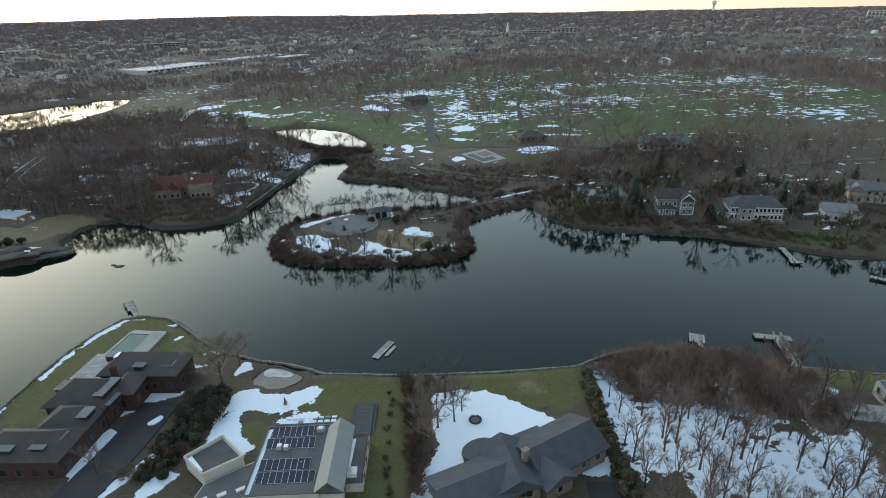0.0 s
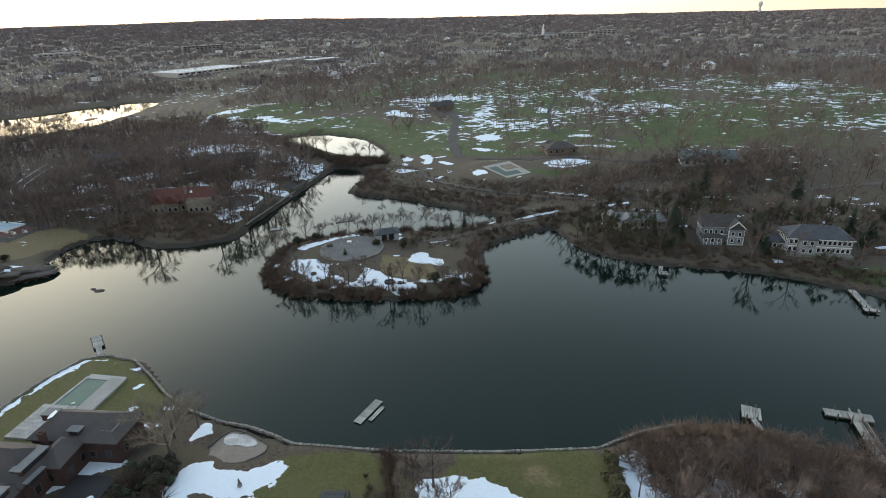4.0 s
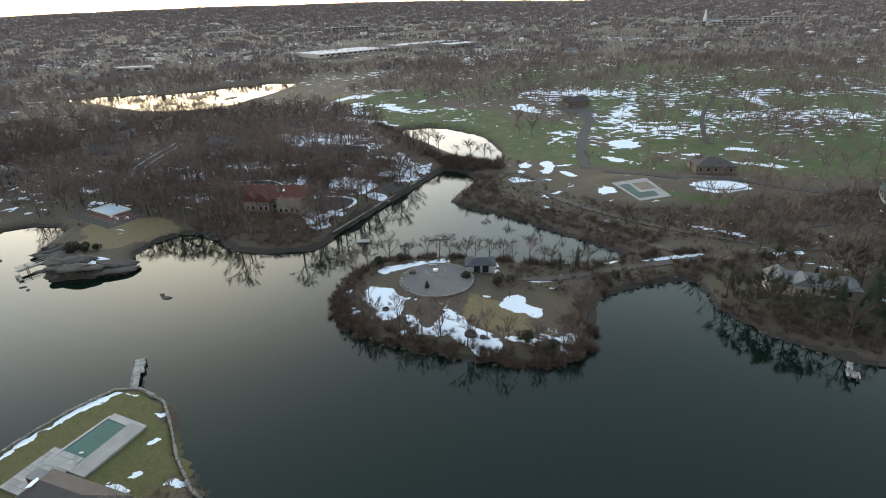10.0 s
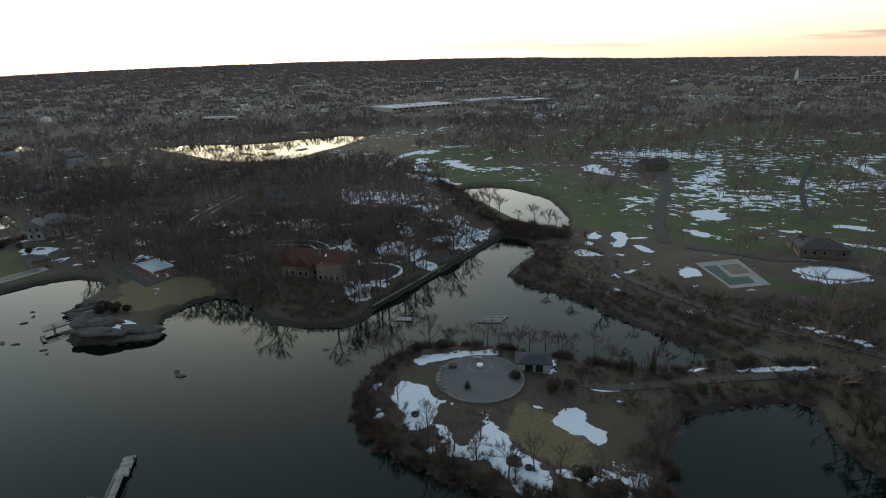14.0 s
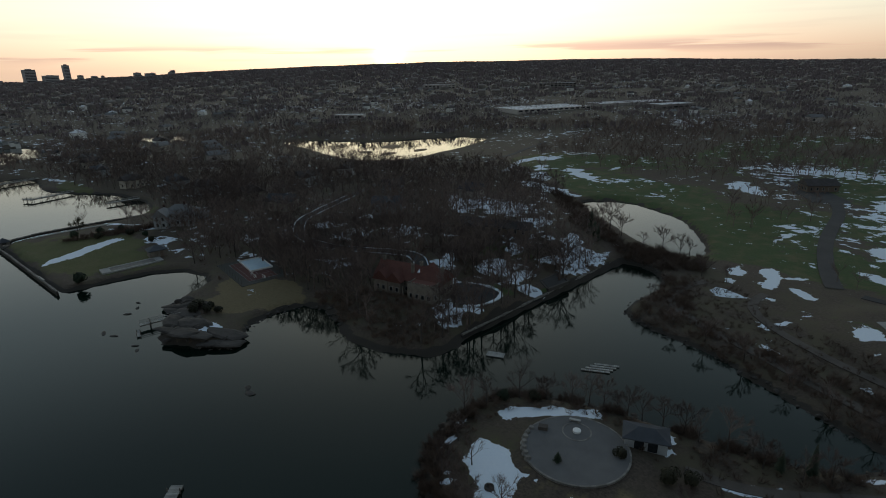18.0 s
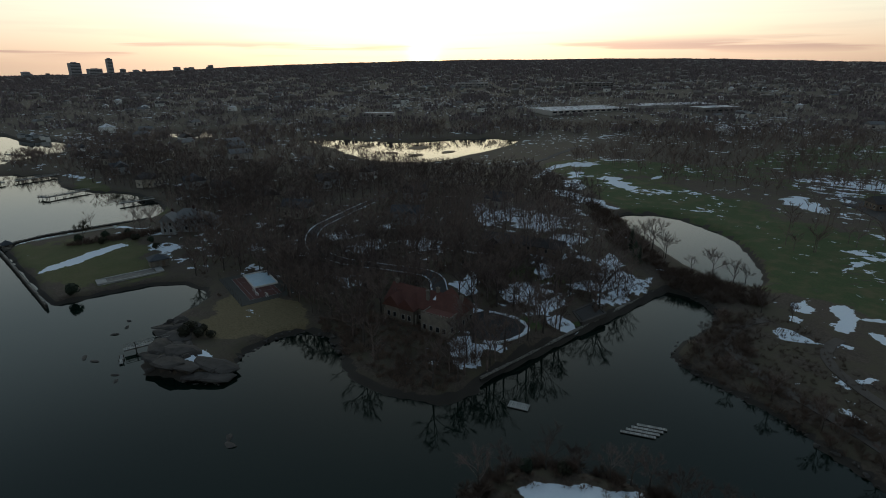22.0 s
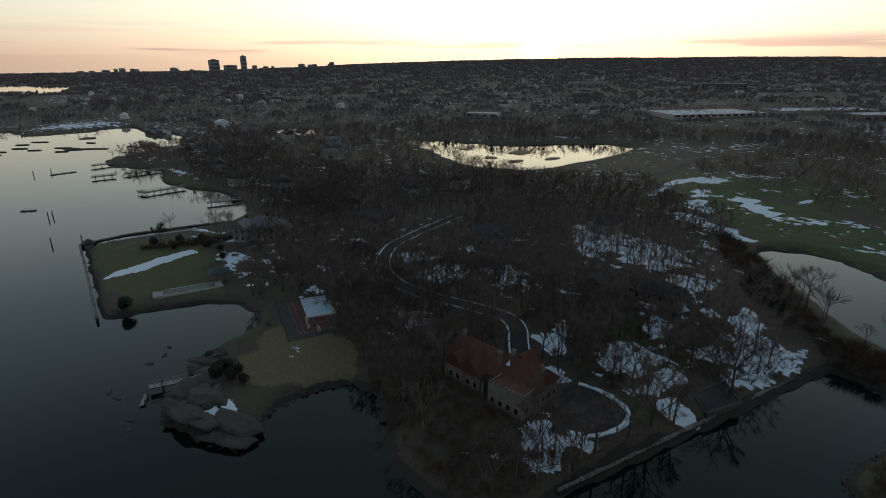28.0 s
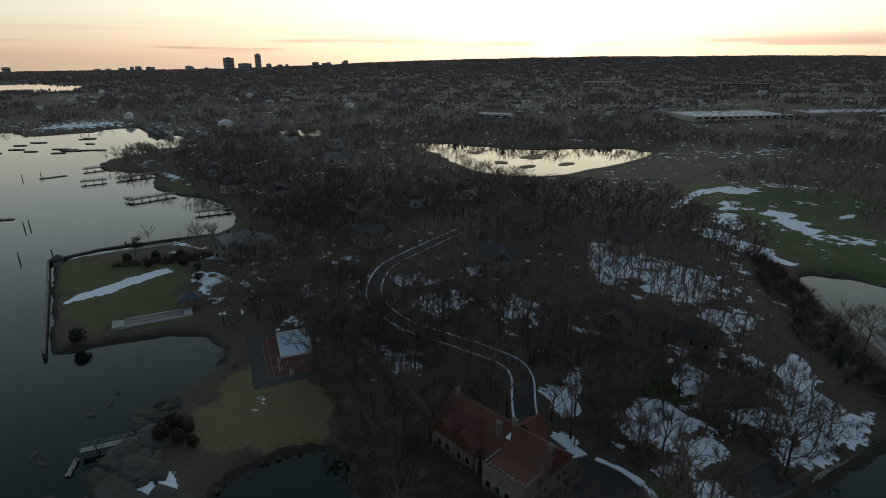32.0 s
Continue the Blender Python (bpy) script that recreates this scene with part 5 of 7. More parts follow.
def woods_keep(x, y, cover=0.3, scale=55.0):
    golf = signed(x, y, GOLF) > -4
    grove = fbm(x / scale, y / scale, 41)
    ok = (shore_distance(x, y) > 4) & free(x, y) & np.where(golf, ((grove > 0.4) & (fbm(x / 9, y / 9, 43) > 0.42)) | ((y > 468) & (fbm(x / 16, y / 16, 45) > 0.42)) | (signed(x, y, GOLF_GROVE) > 0), grove > cover)
    marsh = (x > -300) & (x < -205) & (y > 390) & (y < 600)
    pond_side = (x > -160) & (x < -50) & (y > 330) & (y < 440)
    return ok & ~marsh & ~pond_side


MID = [blades(s, 6, 66, 0.017, 0.75) for s in range(5)]
FAR = [blades(s, 3, 18, 0.032, 1.4) for s in range(5)]
COPSE = [copse(s) for s in range(7)]


def not_single(x, y):
    return woods_keep(x, y) & (signed(x, y, WEST_WOOD) < 0) & (signed(x, y, EAST_WOOD) < 0) & ((y > 200) | (x < -230) | (x > 130)) & (np.hypot(x + 20, y - 240) > 62)


x, y = sample(10500, 80, 640, not_single, 51)
replicate("woodland", MID, x, y, height(x, y), np.random.RandomState(1).uniform(8, 13.5, len(x)), 61, TWIG, "leafless brown woodland beyond the shore")
x, y = sample(7000, 560, 1100, lambda x, y: woods_keep(x, y, 0.36, 90), 53)
replicate("far_woodland", FAR, x, y, height(x, y), np.random.RandomState(2).uniform(8, 14, len(x)), 63, HAZETWIG, "leafless trees among far streets")
x, y = sample(36000, 520, 4950, lambda x, y: (shore_distance(x, y) > 14) & (signed(x, y, GOLF) < -10) & (fbm(x / 110, y / 110, 41) > 0.34 - 0.2 * smooth((np.hypot(x, y) - 1500) / 1500)) & ~((x > -310) & (x < -190) & (y > 380) & (y < 620)), 55)
replicate("distant_treetops", COPSE, x, y, height(x, y), np.random.RandomState(3).uniform(4.5, 8.5, len(x)) * (0.75 + 0.55 * smooth((np.hypot(x, y) - 800) / 2200)), 65, HAZETWIG, "distant brown treetops rolling to the horizon")

# ---- buildings ----
def window_meshes(trim):
    f = Geo()
    rim = [(-0.6, -0.1), (0.6, -0.1), (0.6, 1.5), (-0.6, 1.5), (-0.47, 0.03), (0.47, 0.03), (0.47, 1.38), (-0.47, 1.38)]
    pts = [(x, y, z) for y in (-0.07, 0.05) for x, z in rim]
    faces = []
    for i in range(4):
        j = (i + 1) % 4
        faces += [(i, j, 4 + j, 4 + i), (8 + j, 8 + i, 12 + i, 12 + j), (i, 8 + i, 8 + j, j), (4 + i, 4 + j, 12 + j, 12 + i)]
    f.solid(pts, faces)
    return f.mesh("window", trim), Geo().box(0, 0.01, 0.02, 0.95, 0.05, 1.36).mesh("pane", GLASS)


WINDOW, PANE = window_meshes(TRIM)
WINDOW_WHITE, _ = window_meshes(WHITE)
WINDOW_DARK, _ = window_meshes(SHINGLE)
DOOR = Geo().box(0, 0, 0, 1.0, 0.1, 2.05).box(0, -0.06, 1.95, 1.2, 0.16, 0.14).mesh("door", BROWNWALL)


def roof_geo(L, W, H, style, rise, over=0.5):
    g, a, b = Geo(), L / 2 + over, W / 2 + over
    low, top = H - 0.14, H + 0.06
    rim = [(-a, -b), (a, -b), (a, b), (-a, b)]
    pts = [(x, y, low) for x, y in rim] + [(x, y, top) for x, y in rim]
    side = [(0, 1, 5, 4), (1, 2, 6, 5), (2, 3, 7, 6), (3, 0, 4, 7), (3, 2, 1, 0)]
    if style == "gable":
        return g.solid(pts + [(-a, 0, H + rise), (a, 0, H + rise)], side + [(4, 5, 9, 8), (6, 7, 8, 9), (5, 6, 9), (7, 4, 8)])
    if style == "gabley":
        return g.solid(pts + [(0, -b, H + rise), (0, b, H + rise)], side + [(5, 6, 9, 8), (7, 4, 8, 9), (4, 5, 8), (6, 7, 9)])
    if style == "hip":
        k = max(a - b, 0.3) if a >= b else 0
        j = 0 if a >= b else max(b - a, 0.3)
        return g.solid(pts + [(-k, -j, H + rise), (k, j, H + rise)], side + ([(4, 5, 9, 8), (6, 7, 8, 9), (5, 6, 9), (7, 4, 8)] if a >= b else [(5, 6, 9, 8), (7, 4, 8, 9), (4, 5, 8), (6, 7, 9)]))
    return g.box(0, 0, H - 0.34, L - 0.46, W - 0.46, 0.08)


def wall_geo(L, W, H, style, rise, deep=1.5):
    g, a, b = Geo(), L / 2, W / 2
    if style == "gable":
        g.solid([(-a, -b, -deep), (-a, b, -deep), (-a, b, H), (-a, 0, H + rise - 0.25), (-a, -b, H), (a, -b, -deep), (a, b, -deep), (a, b, H), (a, 0, H + rise - 0.25), (a, -b, H)],
                [(4, 3, 2, 1, 0), (5, 6, 7, 8, 9), (0, 5, 9, 4), (1, 2, 7, 6), (2, 3, 8, 7), (3, 4, 9, 8), (0, 1, 6, 5)])
    elif style == "gabley":
        g.solid([(-a, -b, -deep), (a, -b, -deep), (a, -b, H), (0, -b, H + rise - 0.25), (-a, -b, H), (-a, b, -deep), (a, b, -deep), (a, b, H), (0, b, H + rise - 0.25), (-a, b, H)],
                [(0, 1, 2, 3, 4), (9, 8, 7, 6, 5), (0, 5, 6, 1), (1, 6, 7, 2), (2, 7, 8, 3), (3, 8, 9, 4), (4, 9, 5, 0)])
    elif style == "flat":
        g.box(0, 0, -deep, L, W, H - 0.35 + deep)
        for y in (-1, 1):
            g.box(0, y * (W / 2 - 0.11), H - 0.35, L, 0.22, 0.35)
        for x in (-1, 1):
            g.box(x * (L / 2 - 0.11), 0, H - 0.35, 0.22, W - 0.44, 0.35)
    else:
        g.box(0, 0, -deep, L, W, H + deep)
    return g


def house(name, x, y, turn, blocks, label, walls, roofs, category="house", group="", windows=True, chimneys=(), door=True, z=None, gap=2.6, size=1.0, frames=None):
    """A house of one or more blocks (cx, cy, length, width, height, roof style, rise[, turn]) in its own axes."""
    ob = thing(name, pose(x, y, ground_at(x, y) if z is None else z, 0, 0, turn) @ Matrix.Scale(size, 4), label, category, group)
    roof = None
    for bi, (cx, cy, L, W, H, style, rise, *more) in enumerate(blocks):
        bt = more[0] if more else 0
        m = pose(cx, cy, 0, 0, 0, bt)
        wall = part("wall", wall_geo(L, W, H, style, rise), walls, ob, m=m)
        roof = part("roof", roof_geo(L, W, H, style, rise), roofs, ob, m=m)
        if not windows:
            continue
        for side, (length, dist) in enumerate(((L, W / 2), (W, L / 2), (L, W / 2), (W, L / 2))):
            n = int((length - 0.8) // gap)
            for k in range(n):
                u = (k - (n - 1) / 2) * (length - 0.6) / max(n, 1)
                for storey in range(max(1, int(H // 2.75))):
                    spot = m @ pose(0, 0, 0, 0, 0, 90 * side) @ Vector((u, -dist - 0.03, 0.95 + 2.8 * storey))
                    hidden = False
                    for bj, (ox, oy, l2, w2, h2, *_rest) in enumerate(blocks):
                        q = pose(ox, oy, 0, 0, 0, _rest[2] if len(_rest) > 2 else 0).inverted() @ spot
                        hidden |= bj != bi and abs(q.x) < l2 / 2 + 0.2 and abs(q.y) < w2 / 2 + 0.2 and h2 > spot.z
                    if not hidden:
                        w = part("window", frames or WINDOW, None, wall, m=m.inverted() @ Matrix.Translation(spot) @ pose(0, 0, 0, 0, 0, bt + 90 * side))
                        part("pane", PANE, None, wall, m=m.inverted() @ Matrix.Translation(spot) @ pose(0, 0, 0, 0, 0, bt + 90 * side))
    if door:
        cx, cy, L, W = blocks[0][:4]
        part("door", DOOR, None, ob, m=pose(cx + L * 0.2, cy - W / 2 - 0.07, 0.05))
    for cx, cy, z0, h in chimneys:
        part("chimney", Geo().box(cx, cy, z0 - 2, 0.9, 0.7, h + 2).box(cx, cy, z0 + h, 1.1, 0.9, 0.18).box(cx, cy, z0 + h + 0.18, 0.4, 0.4, 0.25), BRICK if walls is not OLDSTONE else OLDSTONE, ob)
    return ob


# brick house with hipped roofs on the point
brick = house("brick_house", -62, 84, 0, [(1.0, 9.8, 15.4, 7.0, 4.3, "hip", 3.0, -3), (-5.6, 0.8, 11.4, 8, 4.4, "hip", 3.3, -5), (-4.8, -6.2, 8.4, 7.4, 4.1, "hip", 2.6, -2), (-7.8, -12.4, 14, 7, 4.2, "hip", 2.9, -2),
              (0.4, 3.9, 4.2, 6.4, 4.1, "hip", 1.8)], "sprawling dark brick house with brown hipped roofs and dormers", BRICK, SHINGLE, chimneys=((-2.2, 4.4, 6.4, 1.0),), frames=WINDOW_DARK)
for cx, cy, z, turn, wide in ((1.2, 7.6, 5.6, -3, 2.4), (6.6, 8.2, 5.2, -3, 2.2), (-6.4, 11.6, 5.4, 177, 2.6), (-1.4, 0.2, 5.9, 85, 5.6), (-0.2, -1.6, 4.4, 85, 3.6), (-10.2, 1.6, 5.5, 265, 3.0), (-1.8, -6.2, 5.3, 88, 3.0), (-4.4, -14.2, 5.5, -2, 2.6),
                        (-9.6, -14.4, 5.5, -2, 2.6), (-2.8, -11.8, 5.2, 88, 2.2)):
    dm = part("dormer", Geo().box(0, 0, 0, wide - 0.4, 1.9, 1.1), BRICK, brick, "flat-topped roof dormer", pose(cx, cy, z - 0.85, 0, 0, turn))
    part("dormer_roof", Geo().box(0, -0.1, 1.1, wide, 2.0, 0.14), GREYROOF, dm, "pale flat dormer roof")
    part("dormer_window", Geo().box(0, -0.97, 0.3, wide - 1.0, 0.08, 0.65), GLASS, dm)
part("roof_snow", Geo().solid([(-4.6, 8.6, 6.72), (-3.7, 8.9, 6.95), (-3.6, 10.2, 7.15), (-4.4, 10.6, 6.95), (-4.8, 9.8, 6.75), (-4.4, 9.5, 6.2)], [(0, 1, 2, 3, 4), (1, 0, 5), (2, 1, 5), (3, 2, 5), (4, 3, 5), (0, 4, 5)]), SNOW, brick, "patch of snow left on the roof")


def slab_field(name, poly, z, nx, ny, mat, parent, gap=0.04, thick=0.12):
    """Paving laid in a four-cornered field, every slab a piece."""
    a, b, c, d = (Vector((*p, 0)) for p in poly)
    u, v = (b - a).length / nx, (d - a).length / ny
    me = Geo().box(0, 0, -thick, u - gap, v - gap, thick, taper=0.985).mesh("slab", mat)
    turn = math.degrees(math.atan2((b - a).y, (b - a).x))
    for i in range(nx):
        for j in range(ny):
            s, t = (i + 0.5) / nx, (j + 0.5) / ny
            p = a.lerp(b, s).lerp(d.lerp(c, s), t)
            part("slab", me, None, parent, m=pose(p.x, p.y, z + rng.uniform(-0.01, 0.01), 0, 0, turn))


def swimming_pool():
    z = ground_at(-73, 108) + 0.35
    ob = thing("swimming_pool", pose(-73, 108, z), "rectangular swimming pool with greenish water in a pale stone surround", "pool")
    part("water", Geo().prism([(-2.2, 5.2), (2.7, 4.5), (1.9, -4.9), (-3.6, -5.4)], -0.6, -0.08), POOL, ob)
    for k, (p, q, w) in enumerate((((-2.4, 6.0), (6.0, 4.9), 1.5), ((4.45, 5.2), (3.6, -6.8), 3.6), ((-2.5, 5.9), (-3.95, -5.6), 0.5), ((-4, -5.9), (2.0, -5.9), 1.2))):
        d, mid = Vector(q) - Vector(p), (Vector(p) + Vector(q)) / 2
        part("coping", Geo().box(mid.x, mid.y, -0.9, d.length, w, 0.92 + 0.006 * k, math.degrees(math.atan2(d.y, d.x))), PAVING, ob)
    part("skimmer_float", Geo().box(0.2, -2.8, -0.1, 0.7, 0.35, 0.14, 20), WHITE, ob)
    return ob


swimming_pool()
terrace = thing("terrace", pose(-76.8, 102.2, ground_at(-76.8, 102.2) + 0.3), "grey flagstone terrace between house and pool", "terrace")
part("base", Geo().box(1.5, -2, -0.9, 7.5, 9.5, 0.86, -5), STONE, terrace)
slab_field("terrace", [(-2.6, -6.4), (4.8, -7.0), (5.6, 2.2), (-1.8, 2.8)], 0.06, 8, 9, PAVING, terrace)


# flat-roofed house with solar panels
def solar_house():
    z = ground_at(-25, 66) - 0.2
    top = 6.5 - z
    ob = house("solar_house", -25, 67.6, 0.8, [(0, -1, 11, 15, top, "flat", 0), (7, -1.4, 3.4, 13, top - 0.2, "gabley", 1.9), (9.9, 0.5, 3.0, 11, top - 2, "flat", 0)],
               "cream flat-roofed house with solar panels and a metal-roofed gable hall", STUCCO, MEMBRANE, z=z, gap=3.2)
    part("metal_roof", roof_geo(3.3, 12.9, top - 0.14, "gabley", 1.95, 0.55), SEAM, ob, "grey standing-seam metal roof", pose(7, -1.4, 0))
    panel = Geo().box(0, 0, 0, 0.92, 2.0, 0.05).mesh("solar_panel", SOLAR)
    frame_g = Geo()
    for sx in (-0.47, 0.47):
        frame_g.box(sx, 0, -0.02, 0.03, 2.05, 0.09)
    for sy in (-1.02, 1.02):
        frame_g.box(0, sy, -0.02, 0.97, 0.03, 0.09)
    fm = frame_g.mesh("panel_frame", ALU)
    for y, x0, n in ((4.8, -3.9, 7), (2.1, -4.2, 8), (-2.5, -4.1, 8), (-5.1, -3.9, 9)):
        for k in range(n):
            p = part("solar_panel", panel, None, ob, m=pose(x0 + 0.98 * k, y, top - 0.1, 9, 0, 0))
            part("panel_frame", fm, None, p)
        for k in range(0, n, 2):
            part("panel_leg", Geo().box(x0 + 0.98 * k, y + 0.6, top - 0.45, 0.06, 0.06, 0.42), ALU, ob)
    for cx, cy in ((3.6, 4.9), (-2.4, 1.2), (-1.3, 1.0)):
        u = part("roof_unit", Geo().box(cx, cy, top - 0.4, 1.3 if cx > 0 else 0.8, 0.9, 0.8, taper=0.96), GREYWALL, ob, "white rooftop air unit")
        part("grille", Geo().box(cx, cy, top + 0.4, 0.7, 0.7, 0.06), ALU, u)
    for cx, cy in ((2.4, 0.6), (3.2, 0.5), (1.8, -2.4)):
        part("vent_pipe", Geo().tube((cx, cy, top - 0.45), (cx, cy, top + 0.25), 0.1, 0.1, 8), ALU, ob)
    u = part("roof_unit", Geo().box(9.6, -2.9, top - 2.4, 1.5, 1.6, 0.9), WHITE, ob, "white rooftop air unit")
    part("grille", Geo().box(9.6, -2.9, top - 1.5, 0.9, 0.9, 0.06), ALU, u)
    for cx, cy, L, W, h in ((0, -1, 11, 15, top), (9.9, 0.5, 3.0, 11, top - 2)):
        for x, y, a, b in ((cx, cy + W / 2 - 0.11, L + 0.08, 0.3), (cx, cy - W / 2 + 0.11, L + 0.08, 0.3), (cx + L / 2 - 0.11, cy, 0.3, W - 0.4), (cx - L / 2 + 0.11, cy, 0.3, W - 0.4)):
            part("parapet_cap", Geo().box(x, y, h - 0.02, a, b, 0.1), MEMBRANE, ob, "dark metal parapet cap")
    for poly, zz in (([(-5.2, 5.6), (-4.6, 5.8), (-4.7, -8), (-5.3, -8)], top - 0.4), ([(8.6, 4.8), (9.3, 4.9), (9.1, -3.2), (8.6, -3.4)], top - 2.4)):
        part("roof_snow", Geo().prism(poly, zz - 0.02, zz + 0.16), SNOW, ob, "strip of snow along the parapet")
    return ob


solar_house()
zg = ground_at(-38, 69)
garage = thing("garage", pose(0, 0, zg), "angled flat-roofed garage with pale walls", "garage")
G4 = [(-43.0, 68.6), (-38.6, 64.8), (-33.4, 68.4), (-38.4, 73.3)]
part("wall", Geo().prism(G4, -1, 4.6 - zg + 0.3), STUCCO, garage)
part("roof", Geo().prism([(-42.6, 68.6), (-38.6, 65.2), (-33.9, 68.4), (-38.4, 72.8)], 4.9 - zg, 4.96 - zg), MEMBRANE, garage)
for (x0, y0), (x1, y1) in zip(G4, G4[1:] + G4[:1]):
    part("parapet", Geo().box((x0 + x1) / 2, (y0 + y1) / 2, 4.9 - zg, math.hypot(x1 - x0, y1 - y0), 0.28, 0.55, math.degrees(math.atan2(y1 - y0, x1 - x0))), STUCCO, garage)
part("roof_snow", Geo().prism([(-42.4, 68.3), (-41.9, 68.9), (-39.0, 65.9), (-39.2, 65.4)], 4.95 - zg, 5.15 - zg), SNOW, garage, "snow along the roof edge")
link = thing("link_building", pose(0, 0, zg), "low pale link building with a flat gravel roof", "house")
part("wall", Geo().prism([(-38.6, 64.5), (-33.3, 68.1), (-30.9, 69.4), (-30.9, 56.5), (-40, 56.5)], -1, 3.2 - zg + 0.4), STUCCO, link)
part("roof", Geo().prism([(-38.4, 64.2), (-33.3, 67.7), (-31.2, 68.9), (-31.2, 56.8), (-39.7, 56.8)], 3.6 - zg, 3.68 - zg), GRAVEL, link)
for k in range(3):
    part("skylight", Geo().box(-37.5 + 2.6 * k, 61.2 + 0.9 * k, 3.68 - zg, 1.4, 0.6, 0.25, 30), WHITE, link)

cover_z = ground_at(-15.6, 79.6)
cover = thing("covered_pool", pose(-15.6, 79.6, cover_z, 0, 0, 1), "long pool closed with a dark slate-blue winter cover", "pool")
part("cover", Geo().box(0, 0, 0.1, 3.3, 8.8, 0.22, taper=0.99), COVER, cover)
for sx, sy, w, h in ((0, 4.7, 4.4, 0.5), (0, -4.7, 4.4, 0.5), (1.95, 0, 0.55, 9), (-1.95, 0, 0.55, 9)):
    part("coping", Geo().box(sx, sy, -0.5, w, h, 0.68), SHINGLE, cover)
for k in range(9):
    part("cover_strap", Geo().box(0, -4 + k, 0.315, 3.2, 0.05, 0.02), ASPHALT, cover)
steps = thing("stepping_stones", pose(0, 0, ground_at(-24, 76.5)), "square stepping stones in a lawn, half under snow", "paving")
for k in range(8):
    for j in range(4):
        if rng.random() < 0.85:
            part("stone", Geo().box(-29.5 + 1.2 * k, 77.6 + 1.1 * j, -0.3, 0.9, rng.uniform(0.4, 0.7), 0.42), rng.choice((SNOW, SNOW, PAVING)), steps)
tub = thing("garden_statue", pose(-31.3, 85.3, ground_at(-31.3, 85.3)), "small dark garden ornament on a pedestal", "ornament")
part("pedestal", Geo().box(0, 0, -0.3, 0.6, 0.6, 0.9, taper=0.8), STONE, tub)
part("figure", Geo().tube((0, 0, 0.6), (0, 0, 1.6), 0.25, 0.08, 7), PILE, tub)

tidal = thing("tidal_pool", pose(0, 0, 1.0), "shallow muddy tidal pool with slushy ice and a stone rim", "pool")
BASIN = rounded([(-38.9, 98.6), (-36.3, 98.7), (-31.9, 96.3), (-29.2, 94.2), (-31.9, 91.1), (-35.4, 90.2), (-38.8, 90.8), (-41.2, 92.8)])
part("mud_bed", Geo().prism(BASIN, -2.0, 0.2), MUDBED, tidal, "flat wet brown mud")
part("slush", Geo().prism(rounded([(-38.9, 96.0), (-38.2, 97.8), (-36, 97.6), (-33.4, 96.6), (-31.8, 95.0), (-33.8, 94.3), (-35.6, 95.0), (-37.2, 94.5)]), 0.1, 0.27), SLUSH, tidal, "patch of broken white ice")
for i in range(len(BASIN)):
    (x0, y0), (x1, y1) = BASIN[i], BASIN[(i + 1) % len(BASIN)]
    part("rim_stone", Geo().box((x0 + x1) / 2, (y0 + y1) / 2, -1.4, math.hypot(x1 - x0, y1 - y0), rng.uniform(0.35, 0.6), 1.78 + rng.uniform(-0.08, 0.08), math.degrees(math.atan2(y1 - y0, x1 - x0)), taper=0.95), ROCK, tidal)
fr = thing("fire_ring", pose(4.8, 79.2, ground_at(4.8, 79.2)), "low ring of dark stones on a snowy lawn", "fire pit")
for i in range(12):
    a = 2 * math.pi * i / 12
    part("stone", Geo().box(1.0 * math.cos(a), 1.0 * math.sin(a), -0.3, 0.35, 0.48, rng.uniform(0.55, 0.75), math.degrees(a) + 5, taper=0.85), ROCK, fr)
part("ash_bed", Geo().prism([(0.85 * math.cos(0.5 * i), 0.85 * math.sin(0.5 * i)) for i in range(12)], -0.3, 0.2), GRAVEL, fr)

# grey slate-roofed house
grey = house("slate_house", 10, 64.5, 29.5, [(8.4, -0.4, 12.5, 8.6, 2.8, "gable", 2.2), (-7.6, 0.2, 11, 8.2, 2.6, "gable", 1.9, -5), (-0.8, 0.2, 6.4, 9.4, 2.8, "gabley", 2.1, -18), (-10, -5.6, 9, 8, 2.5, "hip", 1.8), (3.6, -3.4, 5, 6, 2.7, "gabley", 1.7)],
             "large house with dark blue-grey slate gables and a chimney", BROWNWALL, SLATE)
part("chimney", Geo().box(1.3, -0.8, 2, 1.1, 0.8, 3.7, taper=0.92).box(1.3, -0.8, 5.7, 1.2, 0.9, 0.16), STONE, grey, "pale stone chimney")
part("porch_roof", Geo().box(6.7, 5.6, 1.0, 6.2, 1.9, 0.4, -4, taper=0.9), MEMBRANE, grey, "flat dark porch roof")
part("bay_roof", Geo().prism([(-2.0 + 3.2 * math.cos(0.4 * i), 6.9 + 2.2 * math.sin(0.4 * i)) for i in range(16)], 1.0, 1.5), MEMBRANE, grey, "rounded dark bay roof")
part("garden_wall", Geo().prism([(-2.0 + 2.9 * math.cos(0.4 * i), 6.9 + 1.9 * math.sin(0.4 * i)) for i in range(16)], -1.5, 1.0), ROCK, grey)
for k in range(4):
    part("gable_light", Geo().box(-1.2 + 0.8 * k, -4.76, 1.3, 0.66, 0.1, 2.1), GLASS, grey, m=pose(-0.8, 0.2, 0, 0, 0, -18))

